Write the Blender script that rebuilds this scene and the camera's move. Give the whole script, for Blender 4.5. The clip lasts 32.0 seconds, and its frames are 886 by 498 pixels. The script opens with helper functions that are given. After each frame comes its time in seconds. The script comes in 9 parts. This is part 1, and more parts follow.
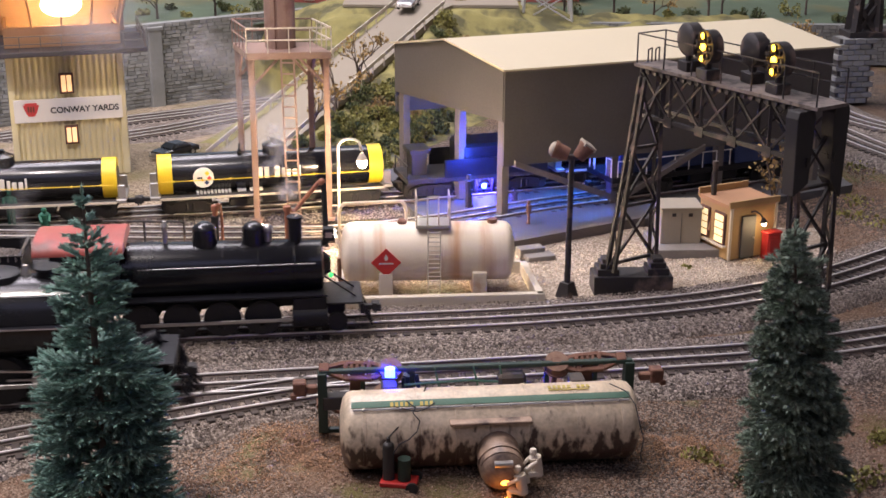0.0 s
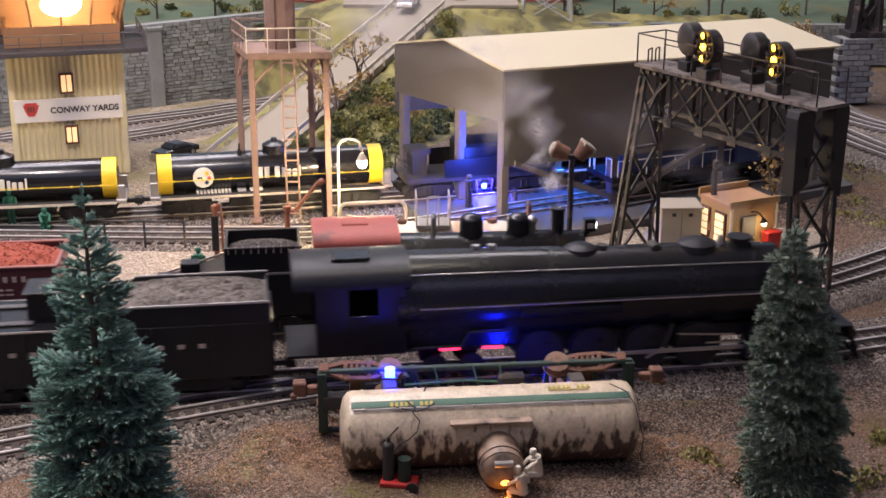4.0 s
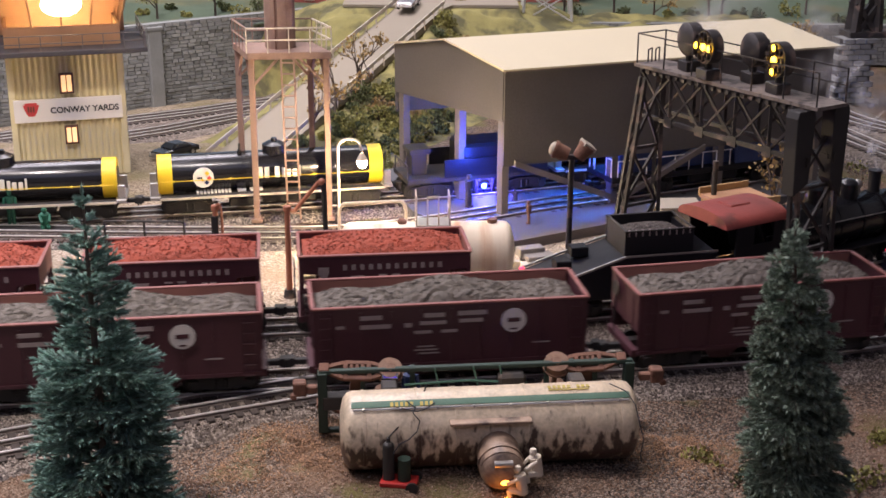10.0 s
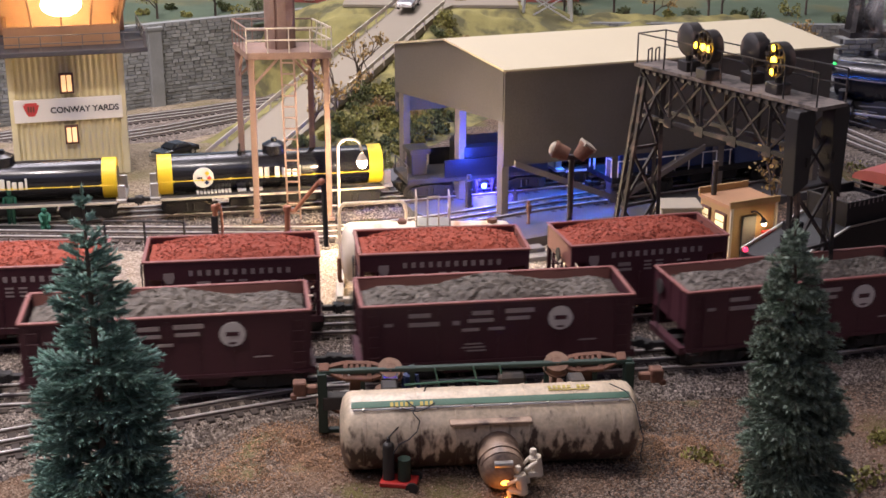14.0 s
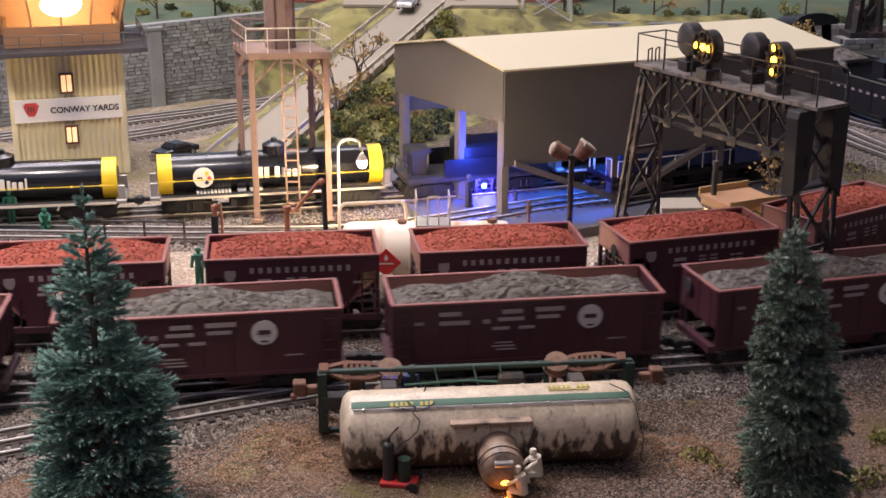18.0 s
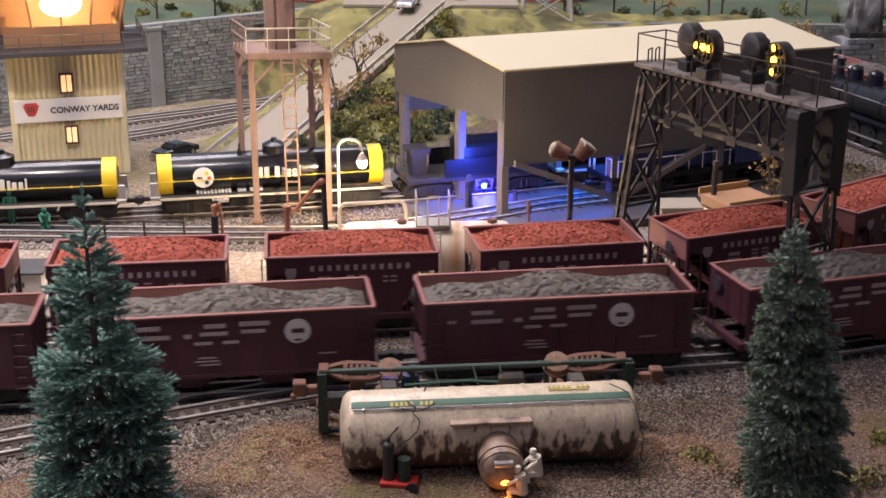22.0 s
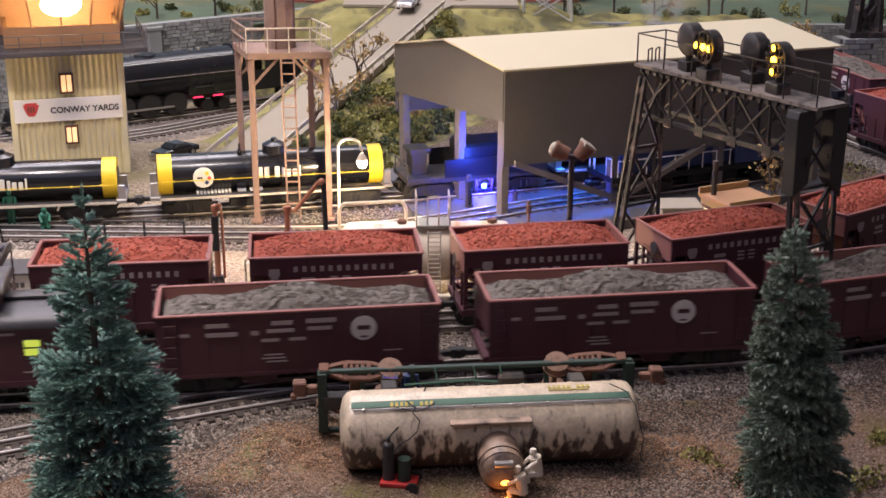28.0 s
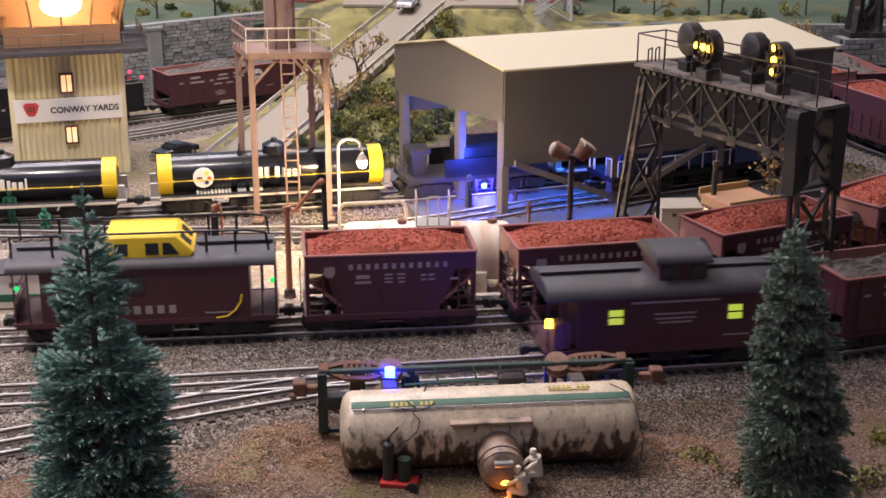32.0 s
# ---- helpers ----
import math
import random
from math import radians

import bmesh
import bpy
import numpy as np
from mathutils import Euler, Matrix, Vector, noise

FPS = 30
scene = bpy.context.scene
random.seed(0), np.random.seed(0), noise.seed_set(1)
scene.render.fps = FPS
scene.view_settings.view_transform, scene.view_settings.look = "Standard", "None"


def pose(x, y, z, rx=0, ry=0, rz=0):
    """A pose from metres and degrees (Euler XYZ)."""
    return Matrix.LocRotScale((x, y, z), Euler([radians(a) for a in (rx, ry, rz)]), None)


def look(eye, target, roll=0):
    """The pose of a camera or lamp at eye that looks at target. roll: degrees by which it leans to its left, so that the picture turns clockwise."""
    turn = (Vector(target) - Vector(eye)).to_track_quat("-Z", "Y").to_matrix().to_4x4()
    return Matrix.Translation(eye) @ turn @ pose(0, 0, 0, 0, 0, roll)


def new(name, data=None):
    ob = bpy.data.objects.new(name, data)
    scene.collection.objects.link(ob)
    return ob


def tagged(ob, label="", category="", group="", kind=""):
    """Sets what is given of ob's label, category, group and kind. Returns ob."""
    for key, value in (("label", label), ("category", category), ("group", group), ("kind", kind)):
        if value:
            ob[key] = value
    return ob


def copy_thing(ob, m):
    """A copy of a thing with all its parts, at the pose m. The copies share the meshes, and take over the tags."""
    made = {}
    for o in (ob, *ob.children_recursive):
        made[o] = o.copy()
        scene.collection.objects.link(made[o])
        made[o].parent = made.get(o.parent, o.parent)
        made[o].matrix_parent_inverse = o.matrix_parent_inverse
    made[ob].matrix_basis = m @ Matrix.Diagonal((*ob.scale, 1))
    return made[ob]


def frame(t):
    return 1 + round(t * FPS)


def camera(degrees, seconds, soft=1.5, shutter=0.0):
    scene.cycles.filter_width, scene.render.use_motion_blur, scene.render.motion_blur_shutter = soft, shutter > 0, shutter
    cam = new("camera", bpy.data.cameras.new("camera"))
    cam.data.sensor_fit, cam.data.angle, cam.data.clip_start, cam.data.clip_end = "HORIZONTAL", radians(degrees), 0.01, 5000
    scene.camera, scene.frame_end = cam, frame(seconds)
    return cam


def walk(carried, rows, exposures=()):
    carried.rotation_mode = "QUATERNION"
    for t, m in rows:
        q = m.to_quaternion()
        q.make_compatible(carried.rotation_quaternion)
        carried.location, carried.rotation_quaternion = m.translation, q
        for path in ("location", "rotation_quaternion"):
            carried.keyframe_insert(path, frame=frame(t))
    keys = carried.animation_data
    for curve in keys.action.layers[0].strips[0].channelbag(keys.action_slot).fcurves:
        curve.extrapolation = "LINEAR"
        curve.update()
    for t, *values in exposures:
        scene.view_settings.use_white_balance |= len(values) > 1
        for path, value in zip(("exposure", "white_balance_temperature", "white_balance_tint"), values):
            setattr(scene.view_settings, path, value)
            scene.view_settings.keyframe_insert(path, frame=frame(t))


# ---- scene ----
# A model railway in O gauge (rails 32 mm apart), built at its own size in metres.
cam = camera(36.18, 32.0, soft=1.6, shutter=0.7)
EYE = Vector((0, 0, 0.40))
CAM = Matrix.Translation(EYE) @ pose(0, 0, 0, 90 - 18.9, 0, 0) @ pose(0, 0, 0, 0, 0, 0.28)
walk(cam, [(0, CAM), (32, CAM)])

# ---- light ----
world = bpy.data.worlds.new("world")
scene.world = world
world.use_nodes = True
world.node_tree.nodes["Background"].inputs[0].default_value = (0.9, 0.8, 0.7, 1)
world.node_tree.nodes["Background"].inputs[1].default_value = 0.08
scene.view_settings.exposure = 0.03


def lamp(name, kind, place, watts, colour, size=0.01, target=None, size_y=None, spot=None):
    data = bpy.data.lights.new(name, kind)
    data.energy, data.color = watts, colour
    if kind == "AREA":
        data.size = size
        if size_y:
            data.shape, data.size_y = "RECTANGLE", size_y
    else:
        data.shadow_soft_size = size
    if spot:
        data.spot_size, data.spot_blend = radians(spot), 0.6
    ob = new(name, data)
    ob.matrix_world = look(place, target) if target else Matrix.Translation(place)
    return ob


# unseen overhead light, placed by the bright tops of tanks and boilers
lamp("ceiling_lamp", "AREA", (-0.60, 1.70, 1.60), 17.0, (0.97, 0.885, 1.0), 0.8, (-0.22, 1.12, 0), 0.4)
# unseen lamp, added to brighten the left of the yard
lamp("ceiling_lamp", "AREA", (-0.80, 0.95, 1.45), 18.0, (0.98, 0.89, 1.0), 0.4, (-0.50, 1.45, 0), 0.3)
# cool fill added behind the viewer to lift the blacks
lamp("ceiling_lamp", "AREA", (0.20, -0.60, 1.70), 6.0, (0.58, 0.60, 1.0), 1.6, (0.0, 0.9, 0), 1.0)
# added to brighten the left foreground
lamp("ceiling_lamp", "AREA", (-0.58, 0.55, 1.40), 5.0, (1.0, 0.86, 0.86), 0.4, (-0.36, 0.84, 0), 0.3)
# unseen key for the wreck, placed by the highlight along its tank
lamp("track_spot", "SPOT", (0.03, 1.10, 1.55), 16.0, (1.0, 0.86, 0.70), 0.05, (0.02, 0.78, 0.0), None, 15)
# added to brighten the fir and rails at the lower left
lamp("track_spot", "SPOT", (-0.52, 0.50, 1.45), 44.0, (1.0, 0.90, 0.84), 0.04, (-0.34, 0.77, 0.0), None, 22)
# no such fixture known: added to brighten the yard tower and stone wall
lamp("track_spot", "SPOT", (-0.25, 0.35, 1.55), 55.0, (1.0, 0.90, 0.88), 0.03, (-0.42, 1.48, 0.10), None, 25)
# added to brighten the front of the fuel tank
lamp("track_spot", "SPOT", (-0.05, 0.55, 1.50), 16.0, (1.0, 0.84, 0.64), 0.03, (-0.02, 1.06, 0.03), None, 11)
# unseen lamp, added over the hills to brighten the back
lamp("ceiling_lamp", "AREA", (-0.20, 2.30, 1.60), 18.0, (1.0, 0.93, 0.98), 1.2, (-0.20, 2.25, 0.1), 0.3)

# ---- materials ----
def material(name, colour, rough=0.7, metal=0.0, vary=0.25, scale=60.0, fine=600.0, bump=0.15, wear=None, wear_amount=0.5, stretch=None, soft=0.12, glow=None, glow_strength=0.0, spec=0.5, rand=0.0, island=0.0, y_bias=0.0):
    """A surface with variation at two scales; wear: a second colour that shows in patches."""
    m = bpy.data.materials.new(name)
    m.use_nodes = True
    nt = m.node_tree
    b = nt.nodes["Principled BSDF"]
    b.inputs["Roughness"].default_value, b.inputs["Metallic"].default_value = rough, metal
    b.inputs["Specular IOR Level"].default_value = spec
    tc = nt.nodes.new("ShaderNodeTexCoord")

    def noise_tex(s, detail, src=None):
        n = nt.nodes.new("ShaderNodeTexNoise")
        n.inputs["Scale"].default_value, n.inputs["Detail"].default_value = s, detail
        nt.links.new(src or tc.outputs["Object"], n.inputs["Vector"])
        return n

    def math_node(op, a, bb):
        n = nt.nodes.new("ShaderNodeMath")
        n.operation = op
        for i, v in enumerate((a, bb)):
            if isinstance(v, (int, float)):
                n.inputs[i].default_value = v
            else:
                nt.links.new(v, n.inputs[i])
        return n.outputs[0]

    n1, n2 = noise_tex(scale, 4), noise_tex(fine, 3)
    k = math_node("ADD", math_node("MULTIPLY", n1.outputs[0], vary * 1.4), math_node("MULTIPLY", n2.outputs[0], vary * 0.8))
    k = math_node("ADD", k, 1 - vary * 1.1)
    if rand:
        oi = nt.nodes.new("ShaderNodeObjectInfo")
        k = math_node("MULTIPLY", k, math_node("ADD", math_node("MULTIPLY", oi.outputs["Random"], rand), 1 - rand / 2))
    if island:
        ge = nt.nodes.new("ShaderNodeNewGeometry")
        k = math_node("MULTIPLY", k, math_node("ADD", math_node("MULTIPLY", ge.outputs["Random Per Island"], island), 1 - island / 2))
    base = nt.nodes.new("ShaderNodeMix")
    base.data_type, base.blend_type = "RGBA", "MIX"
    base.inputs[6].default_value = (*colour, 1)
    base.inputs[7].default_value = (*(wear or colour), 1)
    if wear:
        src = None
        if stretch:
            mp = nt.nodes.new("ShaderNodeMapping")
            mp.inputs["Scale"].default_value = stretch
            nt.links.new(tc.outputs["Object"], mp.inputs["Vector"])
            src = mp.outputs[0]
        n3 = noise_tex(scale * 0.7, 6, src)
        ramp = nt.nodes.new("ShaderNodeValToRGB")
        ramp.color_ramp.elements[0].position = 0.72 - 0.35 * wear_amount
        ramp.color_ramp.elements[1].position = 0.72 + soft - 0.35 * wear_amount
        amount = n3.outputs[0]
        if y_bias:
            # the second colour grows denser towards negative y
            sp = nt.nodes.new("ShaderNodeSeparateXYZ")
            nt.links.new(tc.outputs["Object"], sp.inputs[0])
            amount = math_node("ADD", amount, math_node("MULTIPLY", sp.outputs[1], -y_bias))
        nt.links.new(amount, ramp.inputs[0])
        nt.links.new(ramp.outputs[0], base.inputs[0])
    else:
        base.inputs[0].default_value = 0
    mul = nt.nodes.new("ShaderNodeVectorMath")
    mul.operation = "SCALE"
    nt.links.new(base.outputs[2], mul.inputs[0])
    nt.links.new(k, mul.inputs[3])
    nt.links.new(mul.outputs[0], b.inputs["Base Color"])
    rr = math_node("ADD", math_node("MULTIPLY", n1.outputs[0], 0.25), rough - 0.12)
    nt.links.new(rr, b.inputs["Roughness"])
    if bump:
        bp = nt.nodes.new("ShaderNodeBump")
        bp.inputs["Strength"].default_value, bp.inputs["Distance"].default_value = bump, 0.001
        nt.links.new(n2.outputs[0], bp.inputs["Height"])
        nt.links.new(bp.outputs[0], b.inputs["Normal"])
    if glow:
        b.inputs["Emission Color"].default_value = (*glow, 1)
        b.inputs["Emission Strength"].default_value = glow_strength
    return m


def gravel(name, dark, mid, light, cell, tint=None, tint_scale=9.0, tint_amount=0.5, moss=None, relief=0.7):
    """Loose stones: each cell has a tone of its own and stands proud; tint and moss lie over them in wide patches."""
    m = bpy.data.materials.new(name)
    m.use_nodes = True
    nt = m.node_tree
    b = nt.nodes["Principled BSDF"]
    b.inputs["Roughness"].default_value = 0.93
    b.inputs["Specular IOR Level"].default_value = 0.3
    tc = nt.nodes.new("ShaderNodeTexCoord")
    warp = nt.nodes.new("ShaderNodeTexNoise")
    warp.inputs["Scale"].default_value, warp.inputs["Detail"].default_value = 0.6 / cell, 2
    nt.links.new(tc.outputs["Object"], warp.inputs["Vector"])
    off = nt.nodes.new("ShaderNodeVectorMath")
    off.operation = "MULTIPLY_ADD"
    off.inputs[1].default_value = (cell, cell, cell)
    nt.links.new(warp.outputs["Color"], off.inputs[0])
    nt.links.new(tc.outputs["Object"], off.inputs[2])
    vo = nt.nodes.new("ShaderNodeTexVoronoi")
    vo.inputs["Scale"].default_value = 1 / cell
    nt.links.new(off.outputs[0], vo.inputs["Vector"])
    tone = nt.nodes.new("ShaderNodeValToRGB")
    cr = tone.color_ramp
    cr.elements[0].position, cr.elements[0].color = 0.08, (*dark, 1)
    cr.elements[1].position, cr.elements[1].color = 0.97, (*light, 1)
    e = cr.elements.new(0.55)
    e.color = (*mid, 1)
    sp = nt.nodes.new("ShaderNodeSeparateColor")
    nt.links.new(vo.outputs["Color"], sp.inputs[0])
    nt.links.new(sp.outputs[0], tone.inputs[0])
    col = tone.outputs[0]

    def patch(colour, scale, low, high, amount):
        n = nt.nodes.new("ShaderNodeTexNoise")
        n.inputs["Scale"].default_value, n.inputs["Detail"].default_value = scale, 6
        nt.links.new(tc.outputs["Object"], n.inputs["Vector"])
        mr = nt.nodes.new("ShaderNodeMapRange")
        mr.inputs[1].default_value, mr.inputs[2].default_value, mr.inputs[4].default_value = low, high, amount
        nt.links.new(n.outputs[0], mr.inputs[0])
        mixer = nt.nodes.new("ShaderNodeMix")
        mixer.data_type = "RGBA"
        mixer.inputs[7].default_value = (*colour, 1)
        nt.links.new(mr.outputs[0], mixer.inputs[0])
        nt.links.new(col, mixer.inputs[6])
        return mixer.outputs[2]

    if tint:
        col = patch(tint, tint_scale, 0.46, 0.66, tint_amount)
    if moss:
        col = patch(moss, 13.0, 0.58, 0.68, 0.75)
    nt.links.new(col, b.inputs["Base Color"])
    inv = nt.nodes.new("ShaderNodeMath")
    inv.operation = "SUBTRACT"
    inv.inputs[0].default_value = 1.0
    nt.links.new(vo.outputs["Distance"], inv.inputs[1])
    bp = nt.nodes.new("ShaderNodeBump")
    bp.inputs["Strength"].default_value, bp.inputs["Distance"].default_value = relief, cell * 0.8
    nt.links.new(inv.outputs[0], bp.inputs["Height"])
    nt.links.new(bp.outputs[0], b.inputs["Normal"])
    return m


def glass(name, colour=(1, 1, 1), rough=0.05):
    m = material(name, colour, rough, bump=0, vary=0)
    b = m.node_tree.nodes["Principled BSDF"]
    b.inputs["Transmission Weight"].default_value = 0.9
    return m


